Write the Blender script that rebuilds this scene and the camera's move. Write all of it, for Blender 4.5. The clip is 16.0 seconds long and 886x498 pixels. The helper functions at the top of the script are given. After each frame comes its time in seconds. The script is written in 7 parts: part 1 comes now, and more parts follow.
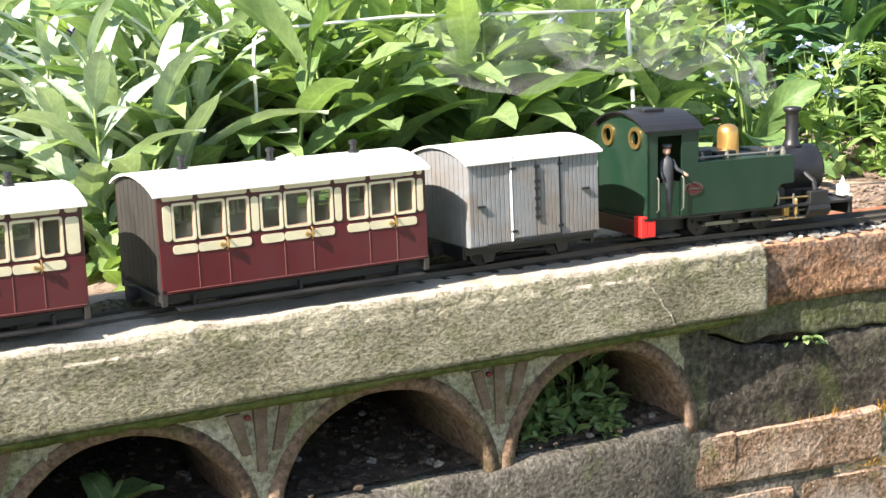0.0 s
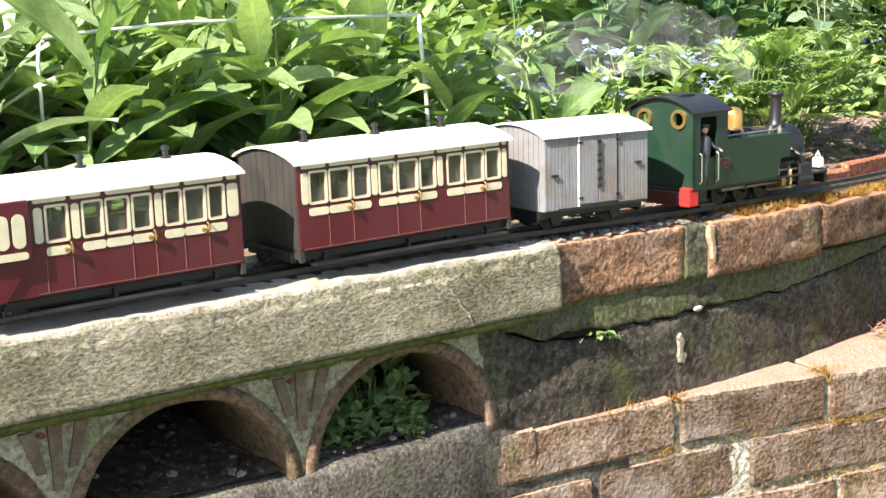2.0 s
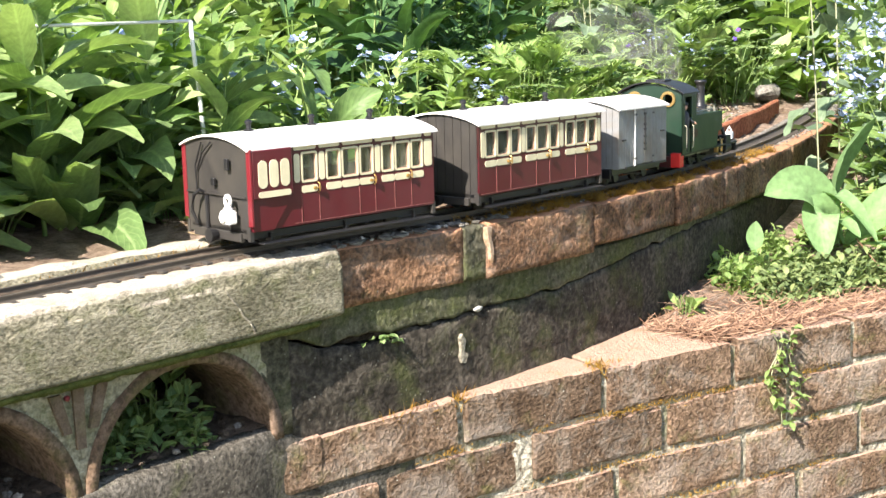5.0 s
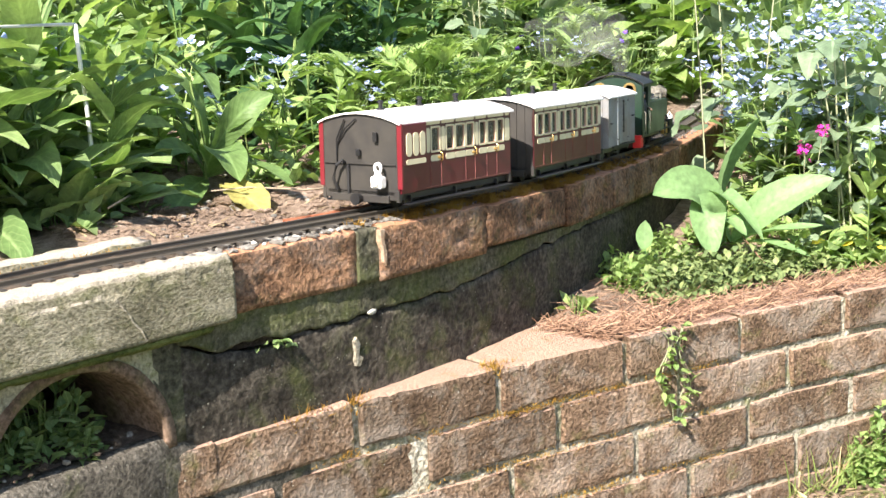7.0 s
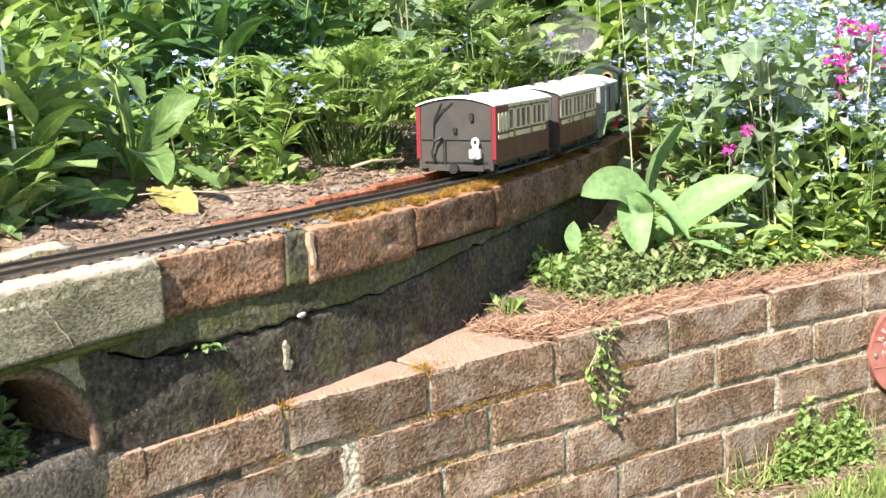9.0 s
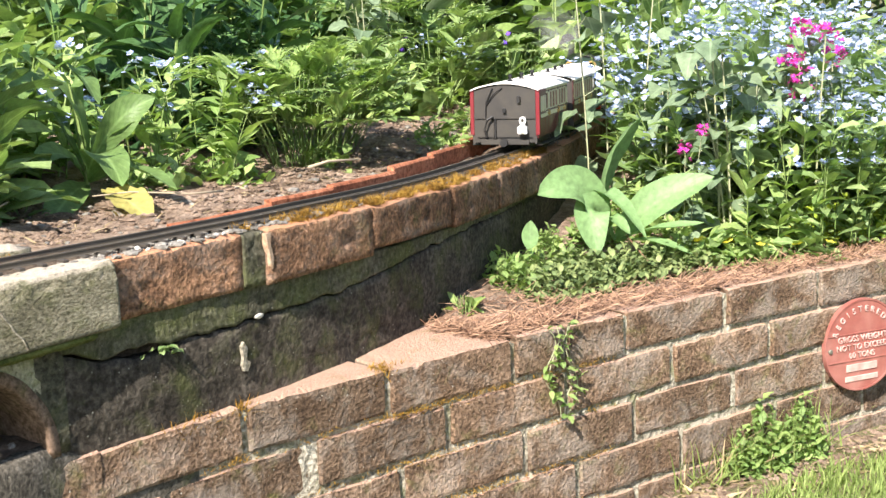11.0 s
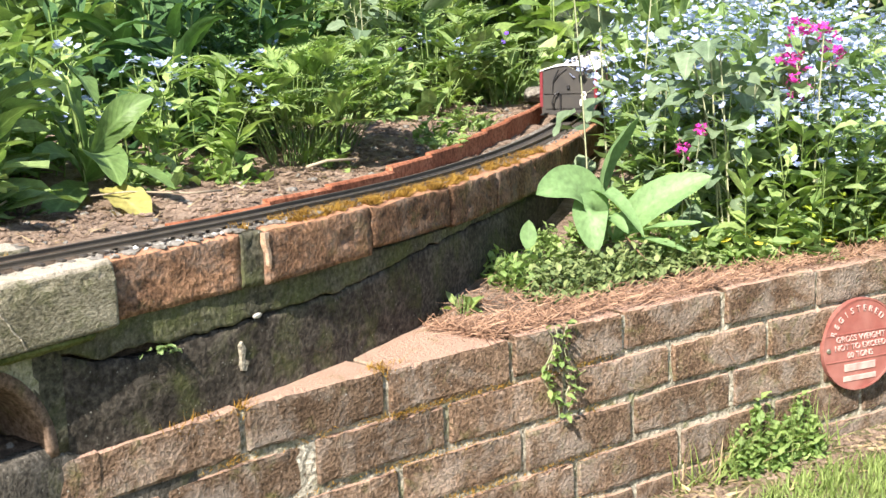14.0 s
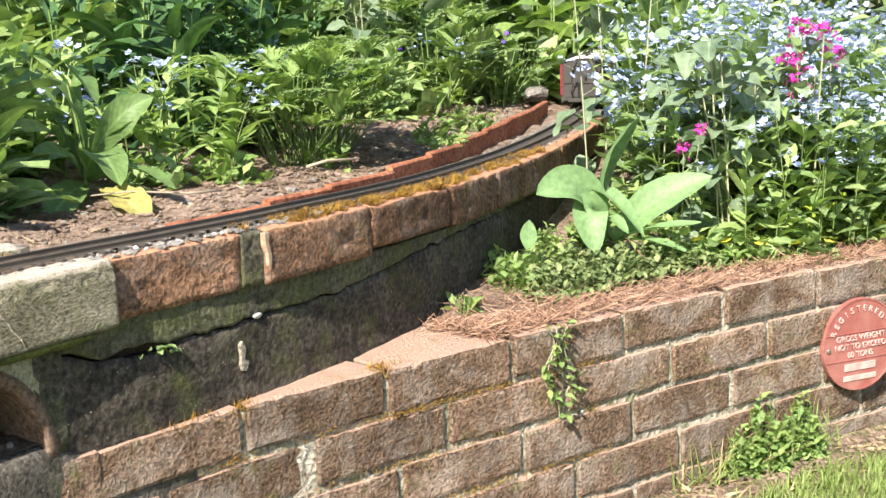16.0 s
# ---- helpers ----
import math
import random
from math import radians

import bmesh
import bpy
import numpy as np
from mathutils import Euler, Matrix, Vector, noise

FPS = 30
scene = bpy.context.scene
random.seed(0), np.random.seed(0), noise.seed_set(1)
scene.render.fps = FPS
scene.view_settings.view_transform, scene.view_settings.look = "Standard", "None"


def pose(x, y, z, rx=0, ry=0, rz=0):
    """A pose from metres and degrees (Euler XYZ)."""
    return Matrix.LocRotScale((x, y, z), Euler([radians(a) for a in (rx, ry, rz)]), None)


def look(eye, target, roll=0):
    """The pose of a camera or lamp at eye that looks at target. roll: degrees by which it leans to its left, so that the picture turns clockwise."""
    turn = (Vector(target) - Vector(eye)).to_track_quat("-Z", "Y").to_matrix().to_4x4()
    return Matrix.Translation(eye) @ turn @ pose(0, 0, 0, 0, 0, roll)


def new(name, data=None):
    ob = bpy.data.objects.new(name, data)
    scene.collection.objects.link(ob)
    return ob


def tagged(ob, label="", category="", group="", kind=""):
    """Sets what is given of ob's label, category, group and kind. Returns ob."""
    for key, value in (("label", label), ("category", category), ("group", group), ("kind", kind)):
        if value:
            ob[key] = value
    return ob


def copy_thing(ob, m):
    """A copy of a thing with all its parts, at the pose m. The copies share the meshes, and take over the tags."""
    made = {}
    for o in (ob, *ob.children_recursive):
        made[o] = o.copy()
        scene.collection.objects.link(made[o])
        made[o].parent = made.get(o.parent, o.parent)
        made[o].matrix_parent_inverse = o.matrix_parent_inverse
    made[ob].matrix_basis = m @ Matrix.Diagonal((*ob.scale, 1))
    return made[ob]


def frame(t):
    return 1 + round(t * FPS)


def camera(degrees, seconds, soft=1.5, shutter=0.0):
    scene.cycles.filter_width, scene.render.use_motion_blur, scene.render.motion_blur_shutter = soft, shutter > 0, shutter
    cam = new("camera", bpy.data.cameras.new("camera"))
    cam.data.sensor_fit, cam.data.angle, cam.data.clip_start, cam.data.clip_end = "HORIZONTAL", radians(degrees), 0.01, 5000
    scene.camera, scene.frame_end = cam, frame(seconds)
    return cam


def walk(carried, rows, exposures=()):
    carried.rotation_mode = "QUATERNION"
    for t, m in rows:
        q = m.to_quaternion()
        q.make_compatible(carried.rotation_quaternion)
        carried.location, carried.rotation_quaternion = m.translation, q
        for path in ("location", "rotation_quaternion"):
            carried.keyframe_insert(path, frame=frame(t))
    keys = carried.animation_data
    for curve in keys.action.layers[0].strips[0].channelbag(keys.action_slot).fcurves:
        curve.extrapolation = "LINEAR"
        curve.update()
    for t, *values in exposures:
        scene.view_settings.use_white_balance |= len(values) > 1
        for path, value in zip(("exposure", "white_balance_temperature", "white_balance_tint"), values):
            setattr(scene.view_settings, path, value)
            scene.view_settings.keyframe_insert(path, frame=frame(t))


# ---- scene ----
# The camera stands on a tripod and pans along a garden railway.
cam = camera(35.0, 16.0, soft=1.5)
EYE = (0.0, 0.0, 0.85)
PAN = [
    (0.0, 79.853, 1.760, -29.207),
    (0.5, 79.834, 1.791, -31.630),
    (1.0, 79.808, 1.778, -33.620),
    (1.5, 79.798, 1.802, -35.515),
    (2.0, 79.785, 1.792, -37.563),
    (2.5, 79.770, 1.804, -39.389),
    (3.0, 79.756, 1.818, -41.158),
    (3.5, 79.745, 1.816, -42.909),
    (4.0, 79.749, 1.790, -43.807),
    (4.5, 79.738, 1.809, -45.239),
    (7.0, 79.690, 1.854, -51.087),
    (7.5, 79.688, 1.830, -52.178),
    (8.0, 79.691, 1.851, -52.849),
    (8.5, 79.680, 1.858, -53.322),
    (9.0, 79.680, 1.838, -54.004),
    (9.5, 79.674, 1.852, -54.762),
    (10.0, 79.683, 1.828, -55.498),
    (12.5, 79.594, 1.869, -55.843),
    (13.0, 79.593, 1.870, -55.843),
    (13.5, 79.591, 1.858, -55.839),
    (14.0, 79.591, 1.858, -55.839),
    (14.5, 79.591, 1.852, -55.835),
    (15.0, 79.589, 1.843, -55.831),
    (15.5, 79.589, 1.834, -55.828),
    (16.0, 79.591, 1.844, -55.831),
]
# the camera opens a little for the shaded start
EXPOSURES = [(0.0, 1.75), (3.0, 1.76), (4.5, 1.73), (8.5, 1.60), (12.0, 1.48), (16.0, 1.47)]
walk(cam, [(t, pose(*EYE, rx, ry, rz)) for t, rx, ry, rz in PAN], EXPOSURES)

# ---- daylight ----
SUN_WAY = Vector((1.1, 0.245, -1.0)).normalized()
world = bpy.data.worlds.new("sky")
scene.world = world
world.use_nodes = True
wn = world.node_tree
sky = wn.nodes.new("ShaderNodeTexSky")
sky.sky_type, sky.sun_disc = "NISHITA", False
sky.sun_elevation = math.asin(-SUN_WAY.z)
sky.sun_rotation = math.atan2(-SUN_WAY.x, -SUN_WAY.y)
wn.links.new(sky.outputs[0], wn.nodes["Background"].inputs[0])
wn.nodes["Background"].inputs[1].default_value = 0.085
sun_data = bpy.data.lights.new("sun", "SUN")
sun_data.energy, sun_data.angle, sun_data.color = 4.7, radians(0.53), (1.0, 0.92, 0.83)
sun = new("sun", sun_data)
sun.matrix_world = look((-4, -1, 5), Vector((-4, -1, 5)) + SUN_WAY)


# ---- materials ----
def nodes_of(name):
    m = bpy.data.materials.new(name)
    m.use_nodes = True
    nt = m.node_tree
    return m, nt, nt.nodes["Principled BSDF"]


def add(nt, kind, **inputs):
    n = nt.nodes.new(kind)
    for key, value in inputs.items():
        n.inputs[key.replace("_", " ")].default_value = value
    return n


def ramp(nt, source, stops):
    r = nt.nodes.new("ShaderNodeValToRGB")
    r.color_ramp.interpolation = "LINEAR"
    while len(r.color_ramp.elements) < len(stops):
        r.color_ramp.elements.new(0.5)
    for e, (p, c) in zip(r.color_ramp.elements, stops):
        e.position, e.color = p, (*c, 1) if len(c) == 3 else c
    nt.links.new(source, r.inputs[0])
    return r.outputs[0]


def mix(nt, fac, a, b, kind="MIX"):
    n = nt.nodes.new("ShaderNodeMix")
    n.data_type, n.blend_type = "RGBA", kind
    for sock, v in ((n.inputs[0], fac), (n.inputs[6], a), (n.inputs[7], b)):
        if hasattr(v, "is_linked"):
            nt.links.new(v, sock)
        else:
            sock.default_value = v if isinstance(v, (int, float)) else (*v, 1)
    return n.outputs[2]


def mth(nt, op, a, b=0.0):
    n = nt.nodes.new("ShaderNodeMath")
    n.operation = op
    for sock, v in ((n.inputs[0], a), (n.inputs[1], b)):
        if hasattr(v, "is_linked"):
            nt.links.new(v, sock)
        else:
            sock.default_value = v
    return n.outputs[0]


def coords(nt, what="Object"):
    return nt.nodes.new("ShaderNodeTexCoord").outputs[what]


def place(nt):
    return nt.nodes.new("ShaderNodeNewGeometry").outputs["Position"]


def noise_tex(nt, vec, scale, detail=6.0, rough=0.6, warp=0.0):
    n = add(nt, "ShaderNodeTexNoise", Scale=scale, Detail=detail, Roughness=rough, Distortion=warp)
    nt.links.new(vec, n.inputs["Vector"])
    return n.outputs[0]


def bump(nt, bsdf, height, strength, dist=0.002):
    b = add(nt, "ShaderNodeBump", Strength=strength, Distance=dist)
    nt.links.new(height, b.inputs["Height"])
    nt.links.new(b.outputs[0], bsdf.inputs["Normal"])


def painted(name, colour, rough=0.45, grime=0.25, metal=0.0, dirt=(0.10, 0.085, 0.06), scale=60.0):
    """Paint with faint streaks, dust and fine unevenness."""
    m, nt, b = nodes_of(name)
    v = coords(nt)
    n1 = noise_tex(nt, v, scale, 8, 0.7)
    n2 = noise_tex(nt, v, scale * 0.22, 4, 0.6, 0.6)
    f = mth(nt, "MULTIPLY", ramp(nt, n2, [(0.42, (0, 0, 0)), (0.75, (1, 1, 1))]), grime)
    col = mix(nt, f, colour, dirt)
    shade = ramp(nt, n1, [(0.3, (0.86,) * 3), (0.7, (1.08,) * 3)])
    col = mix(nt, 1.0, col, shade, "MULTIPLY")
    nt.links.new(col, b.inputs["Base Color"])
    b.inputs["Metallic"].default_value = metal
    nt.links.new(ramp(nt, n2, [(0.3, (rough,) * 3), (0.8, (min(1, rough + 0.25),) * 3)]), b.inputs["Roughness"])
    bump(nt, b, n1, 0.15, 0.0006)
    return m


def stone(name, stops, scale=18.0, bump_strength=0.7, bump_dist=0.004, moss=0.0, rough=0.92, lichen=0.0, vary=0.0, moss_at=(0.5, 0.62), bloom=0.0, worn_lit=None, stretch=1.0, drag=0.0, sink=0.0025):
    """Brick, concrete, render or soil: two scales of mottling, pits and optional moss."""
    m, nt, b = nodes_of(name)
    v = place(nt)
    if stretch != 1.0:
        sc = nt.nodes.new("ShaderNodeVectorMath")
        sc.operation = "MULTIPLY"
        sc.inputs[1].default_value = (1, 1, stretch)
        nt.links.new(v, sc.inputs[0])
        v = sc.outputs[0]
    stops = [(0.5 + (q - 0.5) * 0.55, c) for q, c in stops]
    big = noise_tex(nt, v, scale * 0.35, 5, 0.6, 0.3)
    mid = noise_tex(nt, v, scale * 2.2, 8, 0.7)
    fine = noise_tex(nt, v, scale * 14, 6, 0.75)
    # dragged, pitted face of the clay or cement
    grit = noise_tex(nt, v, drag, 3.0, 0.58, 0.15) if drag else mid
    col = ramp(nt, mth(nt, "ADD", mth(nt, "MULTIPLY", big, 0.4), mth(nt, "ADD", mth(nt, "MULTIPLY", mid, 0.3), mth(nt, "MULTIPLY", grit, 0.3))), stops)
    if drag:
        # pits darkened and ridges lightened in colour, like shade and highlights
        col = mix(nt, 1.0, col, ramp(nt, grit, [(0.34, (0.62,) * 3), (0.48, (0.97,) * 3), (0.66, (1.15,) * 3)]), "MULTIPLY")
    col = mix(nt, 1.0, col, ramp(nt, fine, [(0.36, (0.70,) * 3), (0.5, (0.97,) * 3), (0.64, (1.24,) * 3)]), "MULTIPLY")
    if vary:
        info = nt.nodes.new("ShaderNodeObjectInfo")
        col = mix(nt, 1.0, col, ramp(nt, info.outputs["Random"], [(0.0, (1 - vary, 1 - vary * 1.1, 1 - vary * 1.2)), (0.5, (1, 0.97, 0.95)), (1.0, (1 + vary, 1 + vary * 0.8, 1 + vary * 0.7))]), "MULTIPLY")
    if bloom:
        bl = noise_tex(nt, v, scale * 0.5, 6, 0.7, 0.5)
        col = mix(nt, mth(nt, "MULTIPLY", ramp(nt, bl, [(0.47, (0, 0, 0)), (0.62, (1, 1, 1))]), bloom), col, (0.56, 0.51, 0.45))
    # upward faces painted paler: worn tops, with sunlight put into their colour
    if worn_lit:
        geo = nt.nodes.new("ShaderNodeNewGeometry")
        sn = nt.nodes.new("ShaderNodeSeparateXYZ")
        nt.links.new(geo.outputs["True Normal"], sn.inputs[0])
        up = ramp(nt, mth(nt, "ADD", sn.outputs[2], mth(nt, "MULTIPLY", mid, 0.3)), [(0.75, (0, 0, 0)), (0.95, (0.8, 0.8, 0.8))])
        col = mix(nt, up, col, mix(nt, 1.0, worn_lit, ramp(nt, fine, [(0.3, (0.7,) * 3), (0.7, (1.25,) * 3)]), "MULTIPLY"))
    if lichen:
        vo = add(nt, "ShaderNodeTexVoronoi", Scale=scale * 5)
        nt.links.new(v, vo.inputs["Vector"])
        spots = ramp(nt, mth(nt, "ADD", vo.outputs[0], mth(nt, "MULTIPLY", mid, 0.5)), [(0.28, (1, 1, 1)), (0.36, (0, 0, 0))])
        col = mix(nt, mth(nt, "MULTIPLY", spots, lichen), col, (0.55, 0.54, 0.46))
    if moss:
        mm = noise_tex(nt, v, scale * 0.8, 7, 0.65, 0.4)
        f = mth(nt, "MULTIPLY", ramp(nt, mm, [(moss_at[0], (0, 0, 0)), (moss_at[1], (1, 1, 1))]), moss)
        col = mix(nt, f, col, ramp(nt, fine, [(0.3, (0.05, 0.075, 0.012)), (0.7, (0.17, 0.2, 0.035))]))
    nt.links.new(col, b.inputs["Base Color"])
    b.inputs["Roughness"].default_value = rough
    b.inputs["Specular IOR Level"].default_value = 0.25
    h = mth(nt, "ADD", mth(nt, "MULTIPLY", mid, 0.55), mth(nt, "MULTIPLY", fine, 0.45))
    if drag:
        h = mth(nt, "ADD", mth(nt, "MULTIPLY", h, 0.35), mth(nt, "MULTIPLY", ramp(nt, grit, [(0.3, (0,) * 3), (0.7, (1,) * 3)]), sink / bump_dist))
    bump(nt, b, h, bump_strength, bump_dist)
    return m


def leafy(name, dark, light, vein=0.3, rough=0.45, glow=0.35, dust=0.0):
    """A leaf: colour differs from leaf to leaf, pale midrib, some light passes through."""
    m, nt, b = nodes_of(name)
    g = nt.nodes.new("ShaderNodeNewGeometry")
    uv = nt.nodes.new("ShaderNodeTexCoord").outputs["UV"]
    sep = nt.nodes.new("ShaderNodeSeparateXYZ")
    nt.links.new(uv, sep.inputs[0])
    col = ramp(nt, g.outputs["Random Per Island"], [(0.0, dark), (0.55, tuple(0.5 * (a + c) for a, c in zip(dark, light))), (1.0, light)])
    across = mth(nt, "ABSOLUTE", mth(nt, "SUBTRACT", sep.outputs[0], 0.5))
    rib = ramp(nt, across, [(0.015, (1, 1, 1)), (0.07, (0, 0, 0))])
    wave = mth(nt, "SINE", mth(nt, "MULTIPLY", mth(nt, "SUBTRACT", sep.outputs[1], mth(nt, "MULTIPLY", across, 0.5)), 70.0))
    side = ramp(nt, wave, [(0.75, (0, 0, 0)), (1.0, (0.4,) * 3)])
    col = mix(nt, mth(nt, "MULTIPLY", mth(nt, "MAXIMUM", rib, side), vein), col, tuple(min(1, c * 1.5 + 0.05) for c in light))
    n = noise_tex(nt, place(nt), 90, 5, 0.6)
    col = mix(nt, 1.0, col, ramp(nt, n, [(0.3, (0.75,) * 3), (0.7, (1.2,) * 3)]), "MULTIPLY")
    if dust:
        col = mix(nt, dust, col, (0.5, 0.55, 0.48))
    nt.links.new(col, b.inputs["Base Color"])
    b.inputs["Roughness"].default_value = rough
    b.inputs["Specular IOR Level"].default_value = 0.35
    bump(nt, b, mth(nt, "ADD", mth(nt, "MULTIPLY", wave, 0.15), n), 0.35, 0.0015)
    tr = nt.nodes.new("ShaderNodeBsdfTranslucent")
    nt.links.new(mix(nt, 1.0, col, (1.12, 1.25, 0.6), "MULTIPLY"), tr.inputs[0])
    ms = nt.nodes.new("ShaderNodeMixShader")
    ms.inputs[0].default_value = glow
    nt.links.new(b.outputs[0], ms.inputs[1])
    nt.links.new(tr.outputs[0], ms.inputs[2])
    nt.links.new(ms.outputs[0], nt.nodes["Material Output"].inputs["Surface"])
    return m


def glass_mat():
    m, nt, b = nodes_of("window_glass")
    b.inputs["Base Color"].default_value = (0.55, 0.6, 0.55, 1)
    b.inputs["Roughness"].default_value = 0.06
    tr = nt.nodes.new("ShaderNodeBsdfTransparent")
    tr.inputs[0].default_value = (0.8, 0.85, 0.78, 1)
    gl = nt.nodes.new("ShaderNodeBsdfGlossy")
    gl.inputs["Roughness"].default_value = 0.04
    fr = nt.nodes.new("ShaderNodeFresnel")
    fr.inputs[0].default_value = 1.5
    ms = nt.nodes.new("ShaderNodeMixShader")
    nt.links.new(fr.outputs[0], ms.inputs[0])
    nt.links.new(tr.outputs[0], ms.inputs[1])
    nt.links.new(gl.outputs[0], ms.inputs[2])
    # a thin patchy pale haze mixed over the panes
    du = nt.nodes.new("ShaderNodeBsdfDiffuse")
    du.inputs[0].default_value = (0.6, 0.6, 0.5, 1)
    film = nt.nodes.new("ShaderNodeMixShader")
    nt.links.new(ramp(nt, noise_tex(nt, coords(nt), 40, 4, 0.6), [(0.35, (0.01,) * 3), (0.7, (0.14,) * 3)]), film.inputs[0])
    nt.links.new(ms.outputs[0], film.inputs[1])
    nt.links.new(du.outputs[0], film.inputs[2])
    nt.links.new(film.outputs[0], nt.nodes["Material Output"].inputs["Surface"])
    return m


CONCRETE = stone("weathered_concrete", [(0.3, (0.135, 0.122, 0.078)), (0.5, (0.245, 0.222, 0.152)), (0.7, (0.37, 0.335, 0.245))], 34, 1.0, 0.010, moss=0.3, moss_at=(0.5, 0.66), lichen=0.3, worn_lit=(0.58, 0.50, 0.41), stretch=1.6, drag=210.0, sink=0.0013)
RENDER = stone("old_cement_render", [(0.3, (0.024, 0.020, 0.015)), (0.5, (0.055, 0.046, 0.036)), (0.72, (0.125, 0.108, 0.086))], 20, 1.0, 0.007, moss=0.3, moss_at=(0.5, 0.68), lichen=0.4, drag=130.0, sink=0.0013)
GREEN_RENDER = stone("algae_stained_render", [(0.3, (0.036, 0.035, 0.022)), (0.5, (0.078, 0.074, 0.05)), (0.72, (0.15, 0.138, 0.1))], 20, 1.0, 0.007, moss=0.4, moss_at=(0.42, 0.66), lichen=0.4, drag=130.0, sink=0.0014)
# footing render darkened throughout: the shade it lies in is put into the colour
FOOTING = stone("shade_toned_footing", [(0.3, (0.045, 0.039, 0.031)), (0.5, (0.09, 0.08, 0.064)), (0.72, (0.18, 0.16, 0.135))], 20, 1.0, 0.007, moss=0.3, moss_at=(0.54, 0.7), lichen=0.35, drag=180.0, sink=0.0011)
BRICK = stone("rough_brown_brick", [(0.3, (0.085, 0.054, 0.034)), (0.5, (0.16, 0.107, 0.070)), (0.7, (0.285, 0.203, 0.142))], 28, 1.0, 0.010, moss=0.35, moss_at=(0.56, 0.68), lichen=0.7, vary=0.25, bloom=0.26, worn_lit=(0.54, 0.35, 0.26), drag=190.0, sink=0.0027)
COPING = stone("orange_coping_brick", [(0.3, (0.075, 0.044, 0.027)), (0.5, (0.18, 0.10, 0.058)), (0.72, (0.38, 0.22, 0.13))], 26, 1.0, 0.008, moss=0.25, moss_at=(0.56, 0.68), lichen=0.35, vary=0.14, bloom=0.15, worn_lit=(0.55, 0.28, 0.16), drag=160.0, sink=0.002)
MORTAR = stone("crumbling_mortar", [(0.3, (0.18, 0.16, 0.12)), (0.5, (0.35, 0.315, 0.245)), (0.7, (0.52, 0.48, 0.395))], 34, 1.0, 0.006, moss=0.5, moss_at=(0.52, 0.64), drag=150.0)
CLAY = stone("clay_pipe", [(0.3, (0.085, 0.058, 0.038)), (0.5, (0.145, 0.095, 0.062)), (0.72, (0.22, 0.152, 0.11))], 22, 0.7, 0.003, moss=0.25, drag=130.0, sink=0.0012)
TILE = stone("terracotta_tile", [(0.3, (0.22, 0.075, 0.038)), (0.5, (0.33, 0.125, 0.066)), (0.72, (0.43, 0.20, 0.12))], 20, 0.6, 0.002, vary=0.12, drag=120.0, sink=0.0008)
CHIP = stone("brown_tile_chip", [(0.3, (0.099, 0.0715, 0.0495)), (0.5, (0.154, 0.11, 0.077)), (0.72, (0.22, 0.165, 0.121))], 30, 0.6, 0.002, moss=0.2)
SPANDREL = stone("lime_mortar", [(0.3, (0.20, 0.185, 0.125)), (0.5, (0.31, 0.285, 0.205)), (0.72, (0.43, 0.395, 0.30))], 26, 0.9, 0.004, moss=0.5, moss_at=(0.48, 0.64), drag=160.0, sink=0.0012)
SOIL = stone("dry_soil", [(0.3, (0.14, 0.095, 0.065)), (0.5, (0.29, 0.208, 0.152)), (0.72, (0.47, 0.355, 0.275))], 22, 1.0, 0.012)
DARK_SOIL = stone("dark_brown_soil", [(0.3, (0.062, 0.045, 0.033)), (0.5, (0.125, 0.093, 0.068)), (0.72, (0.22, 0.168, 0.125))], 30, 1.0, 0.01)
EARTH = stone("lawn_earth", [(0.3, (0.07, 0.075, 0.03)), (0.5, (0.13, 0.12, 0.06)), (0.72, (0.2, 0.17, 0.1))], 12, 0.9, 0.01, moss=0.5)
BALLAST = stone("pale_gravel", [(0.3, (0.098, 0.0875, 0.0735)), (0.5, (0.21, 0.193, 0.168)), (0.72, (0.35, 0.329, 0.294))], 60, 0.8, 0.003)
PEBBLE = stone("white_pebble", [(0.3, (0.4, 0.38, 0.34)), (0.5, (0.55, 0.53, 0.48)), (0.72, (0.7, 0.68, 0.63))], 40, 0.4, 0.002)
PEBBLE_MORTAR = stone("pale_orange_mortar", [(0.3, (0.25, 0.15, 0.09)), (0.5, (0.38, 0.25, 0.16)), (0.72, (0.5, 0.37, 0.27))], 40, 0.8, 0.003)
MOSS = stone("orange_moss", [(0.3, (0.16, 0.085, 0.015)), (0.5, (0.36, 0.20, 0.035)), (0.72, (0.5, 0.33, 0.07))], 60, 1.0, 0.005)
GREEN_MOSS = stone("green_moss", [(0.3, (0.05, 0.065, 0.012)), (0.5, (0.11, 0.13, 0.03)), (0.72, (0.18, 0.19, 0.06))], 60, 1.0, 0.005)
NEEDLE = leafy("brown_pine_needle", (0.12, 0.06, 0.035), (0.50, 0.31, 0.20), 0.0, 0.7, 0.1)
TWIG = painted("pale_dry_twig", (0.42, 0.34, 0.24), 0.8, 0.3)
RAIL = painted("tarnished_rail", (0.10, 0.085, 0.07), 0.5, 0.5, 0.4)
SLEEPER = painted("black_sleeper", (0.035, 0.03, 0.027), 0.8, 0.6)
WIRE = painted("galvanised_wire", (0.72, 0.72, 0.70), 0.45, 0.1, 0.2)
MAROON = painted("maroon_gloss", (0.085, 0.008, 0.014), 0.28, 0.12)
MAROON_DARK = painted("dark_maroon", (0.07, 0.014, 0.014), 0.35, 0.15)
CORNER_RED = painted("corner_red", (0.17, 0.012, 0.02), 0.3, 0.12)
CREAM = painted("cream_gloss", (0.66, 0.60, 0.41), 0.3, 0.2)
